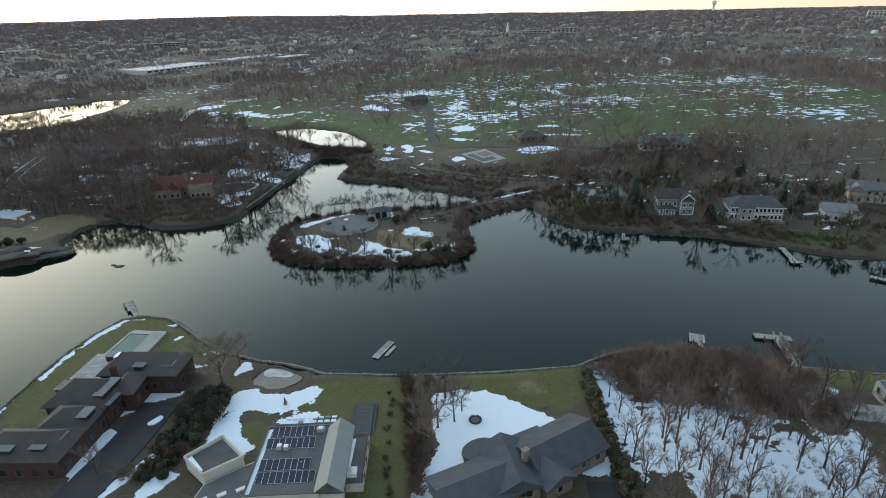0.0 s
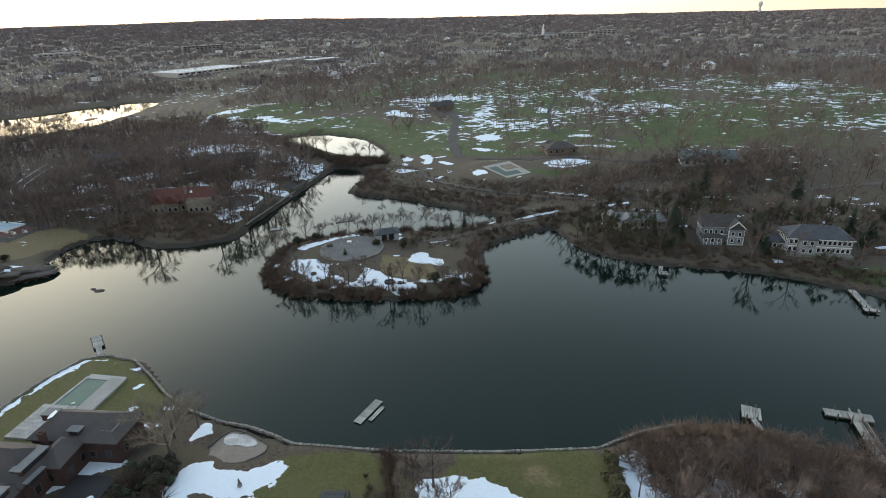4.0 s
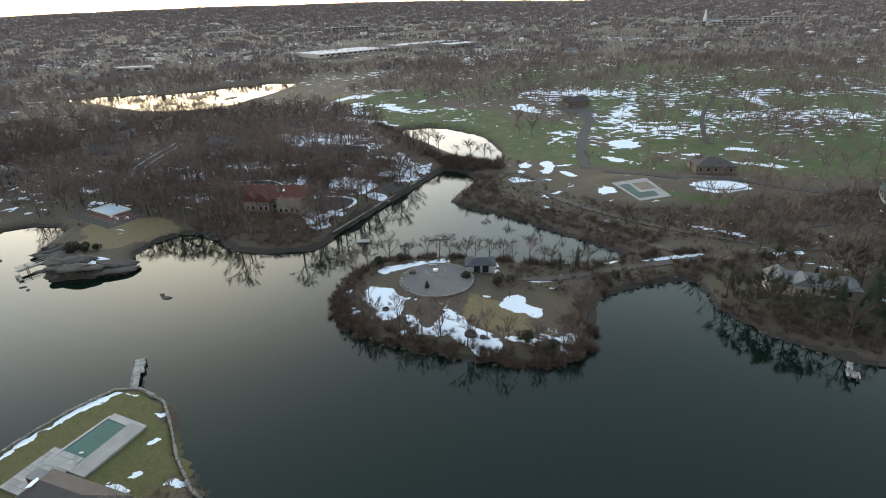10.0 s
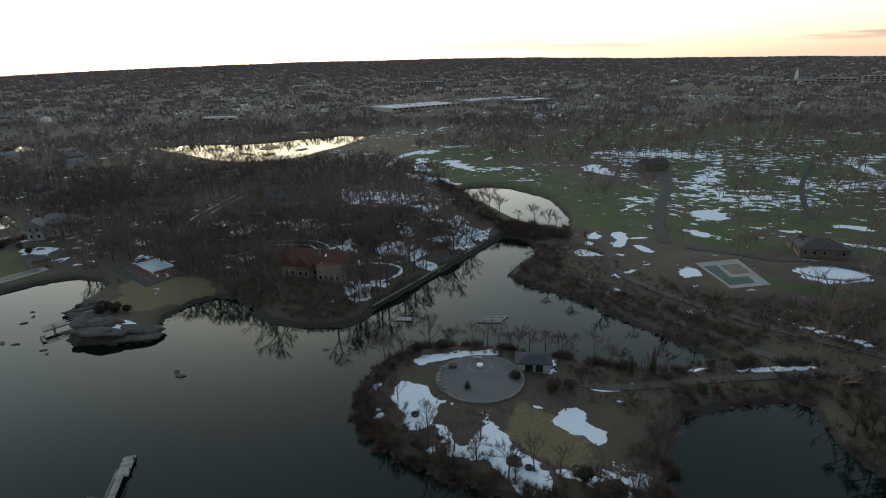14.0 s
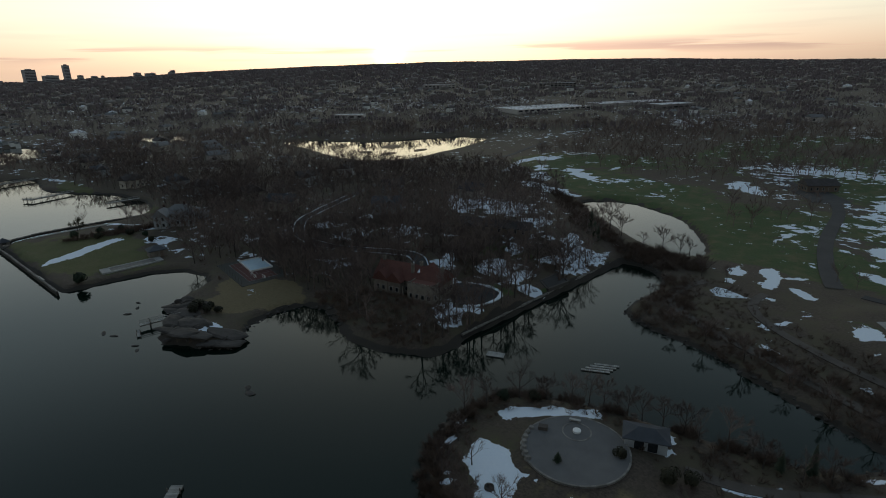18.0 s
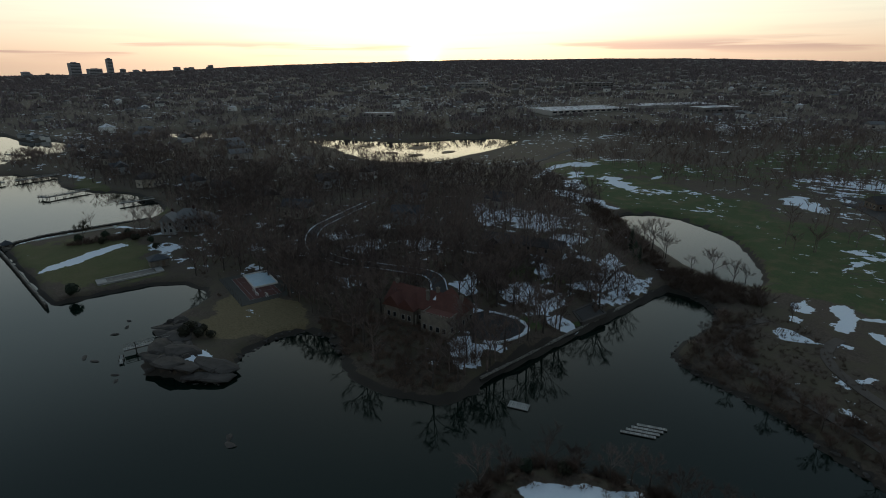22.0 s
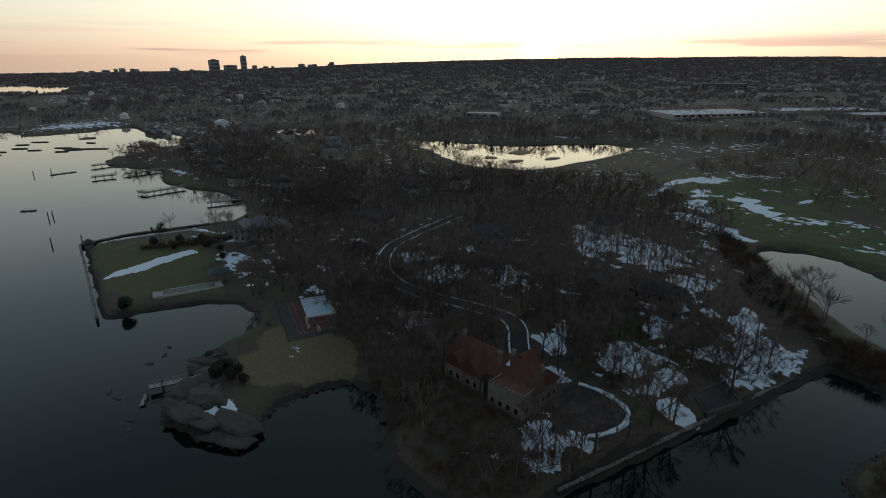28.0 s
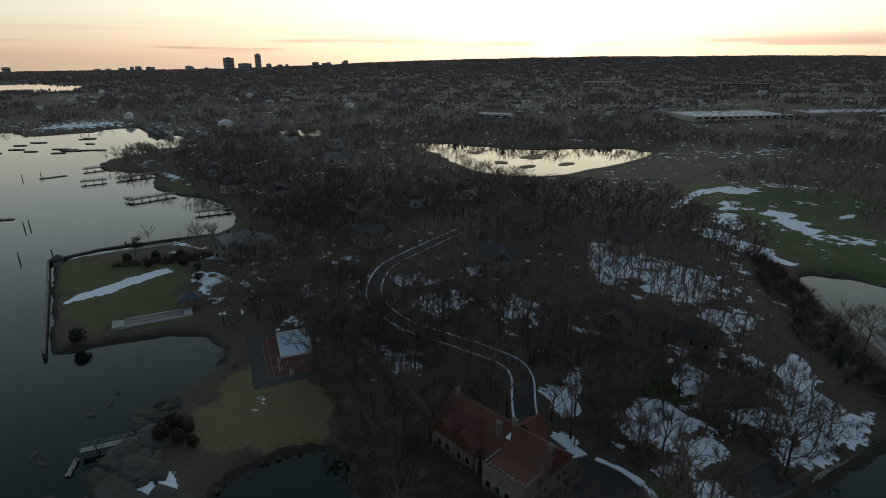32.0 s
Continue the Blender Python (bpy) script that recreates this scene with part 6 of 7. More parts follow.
# small red-roofed house at the edge of the wood, and a terrace with steps
house("red_roofed_house", 74, 46, 20, [(0, 0, 11, 8, 3.2, "hip", 2.6)], "low house with a red-brown hipped roof in the wood", BROWNWALL, REDTILE)
ter = thing("shore_terrace", pose(75, 77, ground_at(75, 77) + 0.25), "stepped stone terrace with a covered hot tub", "terrace")
part("base", Geo().box(0, 0, -1.4, 9, 5, 1.4, -14), STONE, ter)
slab_field("shore_terrace", [(-4.6, -1.4), (3.9, -3.5), (5.0, 1.2), (-3.4, 3.4)], 0.08, 8, 5, PAVING, ter)
part("hot_tub", Geo().box(-2, 0.4, 0.08, 2.2, 2.2, 0.8, -14, taper=0.96), PAVING, ter)
house("shore_cabin", 83, 79, -14, [(0, 0, 8, 6, 3, "flat", 0)], "small flat-roofed cabin beside a terrace", GREYWALL, GRAVEL)

# east shore houses
house("ranch_house", 58, 197.5, -4, [(2, 0, 18, 7.5, 3.2, "gable", 2.0), (-6.5, -1.6, 6, 7, 3.4, "gabley", 2.2), (-1, -3.4, 4.5, 5, 3.6, "gabley", 2.0), (10.5, -0.5, 5, 7, 3.0, "hip", 1.8)], "long low cream house with pale grey roofs", CREAM, GREYROOF, gap=2.2, size=0.88,
      chimneys=((3, 1, 5.0, 1.2),))
gh = house("gabled_house", 83, 185.5, -8, [(-1.5, 0, 12, 8.5, 6.6, "gable", 3.6), (4.2, -3.2, 5.5, 6, 6.4, "gabley", 3.0), (-4, -5.0, 7, 3.4, 3.0, "hip", 1.0)], "blue-grey three-storey gabled house with white trim and a brown roof", BLUEWALL, SHINGLE, gap=1.7, size=0.8, frames=WINDOW_WHITE,
           chimneys=((-4, 1, 9.6, 1.3),))
for x0, z0, w in ((4.2, 6.3, 5.6), (4.2, 3.1, 5.6), (4.2, -0.1, 5.6)):
    part("trim_board", Geo().box(x0, -6.28, z0, w, 0.14, 0.26), WHITE, gh)
for x0 in (1.5, 6.9):
    part("corner_board", Geo().box(x0, -6.26, 0, 0.26, 0.14, 6.4), WHITE, gh)
for x0, lean in ((2.72, -1), (5.68, 1)):
    part("bargeboard", Geo().box(0, 0, -0.16, 4.4, 0.16, 0.34), WHITE, gh, m=pose(x0, -6.8, 7.95, 0, lean * 42, 0))
for x0, y0, L in ((-1.5, -4.32, 11.6), (-4, -6.76, 6.8)):
    for z0 in ((3.2, 6.2) if L > 8 else (2.7,)):
        part("trim_board", Geo().box(x0, y0, z0, L, 0.14, 0.24), WHITE, gh)
for k in range(6):
    part("porch_post", Geo().box(-7.2 + 1.28 * k, -6.75, 0, 0.2, 0.2, 2.8), WHITE, gh)
lh = house("long_house", 106.5, 176.5, -11, [(0, 0, 20, 10, 5.8, "hip", 3.4), (-4, -5.4, 5, 2, 5.9, "hip", 1.0), (-13, 1, 6, 7, 3, "hip", 1.8)], "long grey two-storey house with white window rows and hipped roof", GREYWALL, SLATE, gap=1.45, size=0.83, frames=WINDOW_WHITE,
           chimneys=((4, 1, 8.4, 1.0),))
part("stone_base", Geo().box(0, -6.2, -1.6, 20.6, 2.6, 2.2), STONE, lh, "grey stone terrace wall")
part("fascia", Geo().box(0, -5.5, 5.52, 21.0, 0.16, 0.26), WHITE, lh)
part("band_board", Geo().box(0, -5.04, 2.75, 20.1, 0.12, 0.3), WHITE, lh)
house("shingle_house", 132, 171, -18, [(0, 0, 12, 8, 4.5, "gable", 3), (5, -4, 5, 5, 4.4, "gabley", 2.4)], "grey shingled shore house with a steep gable", GREYWALL, GREYROOF, size=0.75)
house("cream_house", 153, 187, -25, [(0, 0, 14, 9, 5.5, "gable", 3.4), (-5, -4, 6, 6, 5.4, "gabley", 3)], "cream house with tall gables behind trees", CREAM, GREYROOF, size=0.8, chimneys=((3, 0, 8.5, 1.4),))

# island pavilion
pav = house("pavilion", -22.8, 190, 19, [(0, 0, 7.5, 4.6, 2.5, "hip", 1.2)], "small garden pavilion with grey walls and a dark roof", GREYWALL, SLATE, category="pavilion", windows=False, door=False)
for k in range(2):
    part("opening", Geo().box(-1.2 + 2.4 * k, -2.33, 0.2, 1.7, 0.1, 2.0), GLASS, pav)


def disc(r, n=40):
    return [(r * math.cos(2 * math.pi * i / n), r * math.sin(2 * math.pi * i / n)) for i in range(n)]


rot = thing("round_terrace", pose(-32.4, 180.2, ground_at(-32.4, 180.2) + 0.25), "round gravel terrace with a ring of pale stone", "terrace")
part("gravel_bed", Geo().prism(disc(9.6, 56), -1.2, 0.1), GRAVEL, rot)
for r, c, zz, n in ((2.7, (-1.9, 4.6), 0.1, 18), (9.75, (0, 0), 0.1, 64)):
    for i in range(n):
        a = 2 * math.pi * (i + 0.5) / n
        part("kerb_stone", Geo().box(c[0] + r * math.cos(a), c[1] + r * math.sin(a), -0.5, 0.3 if r < 5 else 0.35, 2 * math.pi * r / n - 0.06, 0.65, math.degrees(a)), STONE, rot)
part("plinth", Geo().prism([(-1.9 + 0.8 * x, 4.6 + 0.8 * y) for x, y in disc(1, 16)], 0.05, 0.5), WHITE, rot, "round white stone plinth")
part("planter", Geo().box(-7.6, 1.6, 0, 1.8, 1.2, 0.8, 20), PILE, rot)
part("bench", Geo().box(-3.6, 7.4, 0.45, 2.2, 0.6, 0.12, 15).box(-4.4, 7.2, 0, 0.15, 0.5, 0.5, 15).box(-2.8, 7.6, 0, 0.15, 0.5, 0.5, 15), DECK, rot)
for k in range(7):
    a = 3.1 + 0.16 * k
    part("boulder", Geo().tube((9.6 * math.cos(a), 9.6 * math.sin(a), -0.3), (9.5 * math.cos(a), 9.5 * math.sin(a), 0.55), 0.75, 0.45, 7), STONE, rot)
for x, y, r in ((-17.4, 157.7, 1.25), (-14.4, 157.1, 0.55), (-40.3, 163, 0.7)):
    fp = thing("fire_pit", pose(x, y, ground_at(x, y)), "round dark stone fire pit set in snow", "fire pit", "fire pits on the island")
    part("ash_bed", Geo().prism(disc(r * 0.8, 18), -0.3, 0.28), ASPHALT, fp)
    for i in range(14):
        a = 2 * math.pi * i / 14
        part("stone", Geo().box(r * math.cos(a), r * math.sin(a), -0.3, 0.3, 2 * math.pi * r / 15, 0.75, math.degrees(a)), ROCK, fp)


# castle
zc = ground_at(-104, 219)
castle = house("stone_castle", -104.5, 218.6, 9, [(0, 0, 23, 8.5, 4.4, "gable", 3.9), (-8.2, -4.0, 4.6, 4.5, 4.2, "gabley", 3.0), (-3.2, -4.2, 4.6, 4.5, 4.2, "gabley", 3.0), (7.0, -5.2, 8.5, 6.0, 5.4, "flat", 0), (3, 5.0, 5, 3.6, 4.2, "gabley", 2.8)],
               "grey stone mansion with steep red tiled roofs", OLDSTONE, REDTILE, category="mansion", gap=1.9, chimneys=((-10.6, 0, 7.9, 1.4), (1.2, -2.2, 6.6, 2.4), (3.0, 0, 8.0, 1.3), (10.8, -0.8, 7.6, 1.3)))
for k in range(9):
    part("merlon", Geo().box(3.2 + 0.95 * k, -8.05, 5.4, 0.5, 0.35, 0.45), OLDSTONE, castle)
part("roof_snow", Geo().solid([(2.0, -3.0, 5.6), (4.2, -3.0, 5.6), (3.1, -1.2, 7.6), (3.1, -2.6, 5.4)], [(0, 1, 2), (0, 3, 1), (1, 3, 2), (2, 3, 0)]), SNOW, castle, "wedge of snow behind a chimney")
for k in range(5):
    part("buttress", Geo().box(-10.4 + 2.6 * k, -4.55 if k % 2 else -6.4, -1.5, 0.5, 0.7, 4.6, taper=0.7), OLDSTONE, castle)


# ---- roads, courts, pads ----
def along(pts, step):
    out = []
    for (x0, y0), (x1, y1) in zip(pts, pts[1:]):
        n = max(1, int(math.hypot(x1 - x0, y1 - y0) / step))
        out += [(x0 + (x1 - x0) * i / n, y0 + (y1 - y0) * i / n) for i in range(n)]
    return out + [pts[-1]]


def ribbon(name, pts, width, mat, label, category="road", lift=0.14, z=None):
    pts = along(rounded(pts, False, 2), 1.2)
    g, rows = Geo(), []
    for i, (x, y) in enumerate(pts):
        (x0, y0), (x1, y1) = pts[max(i - 1, 0)], pts[min(i + 1, len(pts) - 1)]
        d = math.hypot(x1 - x0, y1 - y0) or 1
        nx, ny = -(y1 - y0) / d * width / 2, (x1 - x0) / d * width / 2
        rows.append(((x + nx, y + ny), (x - nx, y - ny)))
    flat = np.array([p for r in rows for p in r])
    zz = height(flat[:, 0], flat[:, 1])
    for i in range(len(rows)):
        for j in range(2):
            h = max(zz[2 * i], zz[2 * i + 1]) * 0.6 + zz[2 * i + j] * 0.4 + lift
            g.v.append((*rows[i][j], h)), g.v.append((*rows[i][j], h - 0.5))
    for i in range(len(rows) - 1):
        a = 4 * i
        g.f += [(a, a + 4, a + 6, a + 2), (a + 1, a + 5, a + 4, a), (a + 2, a + 6, a + 7, a + 3)]
    return single(name, g, mat, label, category, kind="structure")


ribbon("castle_drive", DRIVE, 4.0, ASPHALT, "dark winding asphalt drive through the wood")
for off, w in ((2.4, 0.45), (-2.4, 0.35)):
    line = []
    for i, (x, y) in enumerate(DRIVE[:16]):
        (x0, y0), (x1, y1) = DRIVE[max(i - 1, 0)], DRIVE[i + 1]
        d = math.hypot(x1 - x0, y1 - y0)
        line.append((x - (y1 - y0) / d * off, y + (x1 - x0) / d * off))
    ribbon("snow_bank", line, w, SNOW, "ploughed snow along the edge of the drive", "snow", 0.25)
COURTYARD = [(-97, 229.5), (-91, 232.5), (-84, 232.8), (-79.5, 230), (-79, 224), (-82, 217.5), (-88, 217), (-92, 221), (-94, 226)]
court_ring = rounded(COURTYARD, True, 2)
single("castle_forecourt", Geo().prism(court_ring, zc - 2.4, max(ground_at(*p) for p in COURTYARD) + 0.12), ASPHALT, "dark asphalt forecourt before the castle", "driveway", kind="structure")
ring = [(x + (x + 86.5) * 0.05, y + (y - 225) * 0.06) for x, y in court_ring]
ring_z = max(ground_at(*p) for p in COURTYARD)
g = Geo()
for i in range(len(ring)):
    (x0, y0), (x1, y1) = ring[i], ring[(i + 1) % len(ring)]
    if y0 > 231 or x0 > -84:
        g.box((x0 + x1) / 2, (y0 + y1) / 2, ring_z - 1.2, math.hypot(x1 - x0, y1 - y0) * 1.1, rng.uniform(0.7, 1.5), 1.4 + rng.uniform(0, 0.2), math.degrees(math.atan2(y1 - y0, x1 - x0)))
single("forecourt_snow_bank", g, SNOW, "bank of ploughed snow round the forecourt", "snow", kind="structure")
ribbon("castle_path", [(-83, 216), (-82, 211), (-78.5, 208)], 1.2, SNOW, "snow-covered path down to the water", "path")
ribbon("causeway_road", [(-19, 187), (-8, 187.5), (2, 192), (15, 200), (27, 206.6), (40, 213), (58, 221), (80, 226), (120, 228)], 2.4, DIRT, "grey-brown gravel road along the causeway")
ribbon("spit_track", [(36, 212), (22, 220), (6, 229), (-12, 240), (-28, 249), (-38, 258), (-40, 272), (-30, 288)], 3.0, DIRT, "bare earth track along the spit")
ribbon("spit_upper_track", [(60, 222), (40, 228), (16, 238), (-8, 252), (-20, 268), (-14, 286)], 2.6, DIRT, "bare earth track above the spit")
ribbon("club_road", [(2, 287), (-3, 310), (-6, 340), (-6, 366), (-4, 402), (-10, 430), (-24, 452), (-42, 472)], 5.0, ASPHALT, "dark asphalt road past the golf club")
ribbon("club_car_park", [(-4, 408), (-16, 436), (-36, 462)], 17, ASPHALT, "dark asphalt car park among trees", "car park", 0.1)
ribbon("club_branch", [(2, 294), (16, 290), (34, 287), (62, 284), (84, 278), (120, 276)], 3.4, ASPHALT, "dark asphalt road by the clubhouse")
ribbon("golf_path", [(56, 340), (54, 356), (58, 410), (66, 450), (76, 482)], 2.6, ASPHALT, "asphalt path over the golf course", "path")
ribbon("garden_drive", [(-66, 40), (-60.5, 56), (-57, 68), (-56, 80), (-55.8, 91)], 7.2, ASPHALT, "dark driveway of the brick house", "driveway", 0.2)
single("snow_heap", Geo().prism(rounded([(-55.6, 80.2), (-54.2, 79.8), (-53.4, 80.8), (-53.0, 82.0), (-53.8, 82.6), (-54.6, 81.6)]), ground_at(-54.3, 81) - 0.5, ground_at(-54.3, 81) + 0.45), SNOW, "small heap of old snow on a driveway", "snow")
ribbon("slate_house_drive", [(22, 48), (23.5, 58), (24, 66)], 5.5, ASPHALT, "dark asphalt driveway beside the slate house", "driveway", 0.2)
ribbon("north_road", [(120, 228), (160, 236), (230, 240), (330, 250)], 3.4, DIRT, "dark lane behind the shore houses")
ribbon("shore_lane", [(60, 222), (66, 240), (90, 252), (140, 262)], 3.0, DIRT, "dark lane past the ice rink")
ribbon("jetty_path", [(-283, 160), (-284, 185), (-278, 210)], 2.0, PAVING, "pale path on the jetty wall", "path")
ribbon("marsh_road", [(-205, 470), (-240, 430), (-262, 380), (-270, 330)], 4.0, DIRT, "pale track across the marsh")

# club pool and rink
zp = max(ground_at(*p) for p in ((10.5, 271), (23.6, 281), (31.5, 259.6), (20.8, 252)))
cp = thing("club_pool", pose(0, 0, zp), "L-shaped pool with a green cover in a pale concrete deck", "pool")
part("deck", Geo().prism([(10.5, 271.3), (20.8, 251.9), (31.8, 259.4), (23.6, 280.8)], -2, 0.15), PAVING, cp)
part("pool_cover", Geo().prism([(13.2, 268.7), (20.5, 254.8), (27.6, 259.6), (25.8, 264.2), (20.8, 261.3), (16.9, 271.4)], 0.1, 0.24), COURTG, cp)
part("sun_patio", Geo().prism([(18.2, 272.0), (21.5, 264.6), (26.8, 268.2), (23.6, 275.6)], 0.1, 0.22), BROWNWALL, cp)
rk = thing("ice_rink", pose(50, 275.3, ground_at(50, 275.3), 0, 0, 12), "oval white ice rink with low boards", "ice rink")
oval = [(9 * x, 5.6 * y) for x, y in disc(1, 40)]
part("ice", Geo().prism(oval, -1.5, 0.3), SNOW, rk)
for i in range(40):
    (x0, y0), (x1, y1) = oval[i], oval[(i + 1) % 40]
    part("board", Geo().box((x0 + x1) / 2, (y0 + y1) / 2, -0.8, math.hypot(x1 - x0, y1 - y0), 0.12, 1.35, math.degrees(math.atan2(y1 - y0, x1 - x0))), GREYWALL, rk)
house("clubhouse", 50, 299, 8, [(0, 0, 15, 10, 3.0, "hip", 2.6), (-4, 6, 8, 6, 2.8, "hip", 2.0)], "dark-roofed clubhouse beside the ice rink", BROWNWALL, SHINGLE, category="clubhouse")
house("club_lodge", 112, 272, -8, [(0, 0, 22, 9, 2.8, "gable", 3.0), (-8, -4, 7, 6, 2.7, "gabley", 2.2)], "long club building with a teal-grey roof", GREYWALL, TEALROOF, category="clubhouse", frames=WINDOW_DARK)
house("cart_barn", -17, 447, 35, [(0, 0, 16, 9, 3.4, "gable", 3)], "dark gabled barn by the car park", BROWNWALL, SHINGLE, category="barn")

# tennis court with a small rink on it
zt = max(ground_at(*p) for p in ((-176, 208), (-158, 205), (-160, 196), (-176, 198))) + 0.05
tc = thing("tennis_court", pose(-167, 202.3, zt, 0, 0, -14), "dark red tennis court with a grey border", "tennis court")
part("border", Geo().box(0, 0, -2, 27, 17, 2.02), DARKCOURT, tc)
part("playing_area", Geo().box(0, 0, 0.0, 21, 10, 0.06), COURT, tc)
for x, y, w, h in ((0, 5, 21, 0.12), (0, -5, 21, 0.12), (10.5, 0, 0.12, 10), (-10.5, 0, 0.12, 10), (0, 3.7, 21, 0.1), (0, -3.7, 21, 0.1), (5.5, 0, 0.1, 7.4), (-5.5, 0, 0.1, 7.4), (0, 0, 11, 0.1)):
    part("line", Geo().box(x, y, 0.05, w if w > 1 else 0.06, h if h > 1 else 0.06, 0.02), GREYWALL, tc)
for k in range(10):
    for y in (-8.4, 8.4):
        part("fence_post", Geo().tube((-13.3 + 2.95 * k, y, 0), (-13.3 + 2.95 * k, y, 2.6), 0.05, 0.05, 5), PILE, tc)
br = thing("backyard_rink", pose(-170.8, 206.2, zt + 0.07, 0, 0, -15.5), "small backyard ice rink with white boards", "ice rink")
part("ice", Geo().box(0, 0, 0.0, 13, 7.6, 0.12), ICE, br)
for x, y, w, h in ((0, 3.9, 13.4, 0.25), (0, -3.9, 13.4, 0.25), (6.6, 0, 0.25, 7.6), (-6.6, 0, 0.25, 7.6)):
    part("board", Geo().box(x, y, 0, w, h, 0.55), WHITE, br)
for x, y in ((-164, 199.5), (-160, 198.2), (-157, 199.8)):
    gl = thing("hockey_goal", pose(x, y, zt + 0.05, 0, 0, -15), "small white net frame beside the rink", "goal", "goals by the rink")
    part("frame", Geo().box(0, 0, 0, 1.8, 0.08, 0.08).box(0, 0, 1.1, 1.8, 0.08, 0.08).box(-0.86, 0, 0, 0.08, 0.08, 1.1).box(0.86, 0, 0, 0.08, 0.08, 1.1), WHITE, gl)
    part("net", Geo().box(0, 0.5, 0, 1.7, 0.04, 0.9, taper=0.95), WHITE, gl)
pad = thing("garden_pool", pose(0, 0, max(ground_at(-76, 252), ground_at(-71, 252), ground_at(-76, 259)) + 0.1), "dark drained pool with a pale stone rim", "pool")
P4 = [(-77.2, 250.5), (-72, 245.6), (-69.5, 255.5), (-75.6, 260.4)]
part("basin", Geo().prism([(x * 0.86 - 73.6 * 0.14 + 0.0, y * 0.86 + 253 * 0.14) for x, y in P4], -1, 0.02), ASPHALT, pad)
for (x0, y0), (x1, y1) in zip(P4, P4[1:] + P4[:1]):
    part("rim", Geo().box((x0 + x1) / 2, (y0 + y1) / 2, -1, math.hypot(x1 - x0, y1 - y0), 0.7, 1.1, math.degrees(math.atan2(y1 - y0, x1 - x0))), ROCK, pad)

# ---- houses of the west shore and the town ----
house("jetty_house", -246, 219, 38, [(0, 0, 15, 10, 5.6, "hip", 3.6), (-6, -6, 6, 6, 5.5, "gabley", 3.2), (7, 3, 7, 7, 4, "hip", 2.4)], "large pale grey gabled house with a grey hipped roof", GREYWALL, GREYROOF, chimneys=((2, 0, 8.6, 1.6), (-6, -3, 8, 1.4)))
jt = thing("garden_terrace", pose(-209.5, 179.5, ground_at(-209.5, 179.5), 0, 0, 80), "raised grey stone terrace beside a lawn", "terrace")
for x, y, w, h in ((0, 2.6, 18, 0.6), (0, -2.6, 18, 0.6), (9, 0, 2.4, 5.6), (-9, 0, 3, 5.6)):
    part("wall", Geo().box(x, y, -1.2, w, h, 1.7), PAVING, jt)
part("paving", Geo().box(0, 0, -1.0, 15, 4.4, 1.3), STONE, jt)
house("garden_pavilion", -213, 190.5, 78, [(0, 0, 6, 5, 2.8, "hip", 1.6)], "small stone garden pavilion with a grey roof", OLDSTONE, SLATE, category="pavilion", windows=False)
gz = thing("gazebo", pose(-284.5, 160, ground_at(-284.5, 160)), "small square stone lookout with a pointed roof", "gazebo")
for sx in (-1.3, 1.3):
    for sy in (-1.3, 1.3):
        part("pillar", Geo().box(sx, sy, -1, 0.5, 0.5, 4), STONE, gz)
part("base", Geo().box(0, 0, -2, 3.4, 3.4, 3.2), STONE, gz)
part("roof", roof_geo(3.2, 3.2, 3, "hip", 1.6, 0.4), SLATE, gz)

for x, y, t, wl_, rf in ((-228, 262, 30, CREAM, SLATE), (-205, 318, 60, GREYWALL, SHINGLE), (-262, 268, -20, CREAM, SHINGLE), (-176, 283, 40, GREYWALL, SLATE), (-300, 262, 15, GREYWALL, SHINGLE),
                         (-268, 310, 70, GREYWALL, SHINGLE), (-330, 262, -10, GREYWALL, SLATE), (-360, 248, 20, CREAM, SHINGLE), (-410, 250, -15, GREYWALL, SLATE), (-455, 262, 30, CREAM, SHINGLE),
                         (-160, 330, 15, CREAM, SLATE)):
    house("wood_house", x, y, t, [(0, 0, rng.uniform(10, 14), 8, 5, "gable", 3), (rng.uniform(-3, 3), -4, 5, 5, 4.8, "gabley", 2.6)], "weathered house with a dark roof half hidden among trees", wl_, rf, group="houses on the west peninsula", gap=3.0)

house("garden_house", -114, 280, 14, [(0, 0, 30, 7.5, 2.8, "gable", 2.2), (-9, -3.5, 6, 6, 2.7, "gabley", 2.0)], "long low house with a dark roof among trees", BROWNWALL, SHINGLE, gap=3.0)
town = []
for k in range(10):
    L, W, H = rng.uniform(10, 16), rng.uniform(7, 10), rng.uniform(4.5, 6.5)
    ob = thing("town_house", pose(-400 - 30 * k, 330 + 14 * (k % 3), ground_at(-400 - 30 * k, 330 + 14 * (k % 3)), 0, 0, rng.uniform(0, 180)), "pale town house with a snowy roof among bare trees", "house", "town houses")
    st = rng.choice(("gable", "hip", "gable"))
    wall = part("wall", wall_geo(L, W, H, st, 3, 3), rng.choice((FARWALL, WHITE, FARWALL, CREAM)), ob)
    part("roof", roof_geo(L, W, H, st, 3), rng.choice((FARROOF, GREYROOF, SHINGLE)), ob)
    for u, v in ((-0.28, -1), (0.22, 1)):
        part("window", Geo().box(L * u, v * (W / 2 + 0.02), 1.2, 3.2, 0.14, 1.8), GLASS, wall)
    part("chimney", Geo().box(L * 0.2, 0.6, H, 1, 1, 4), BRICK, ob)
    town.append(ob)


def town_keep(x, y):
    return (shore_distance(x, y) > 14) & (signed(x, y, GOLF) < -15) & ((x < -150) | (x > 90) | (y > 600)) & ~((x > -310) & (x < -190) & (y > 380) & (y < 620)) & ~((np.abs(x + 350) < 90) & (np.abs(y - 830) < 110))


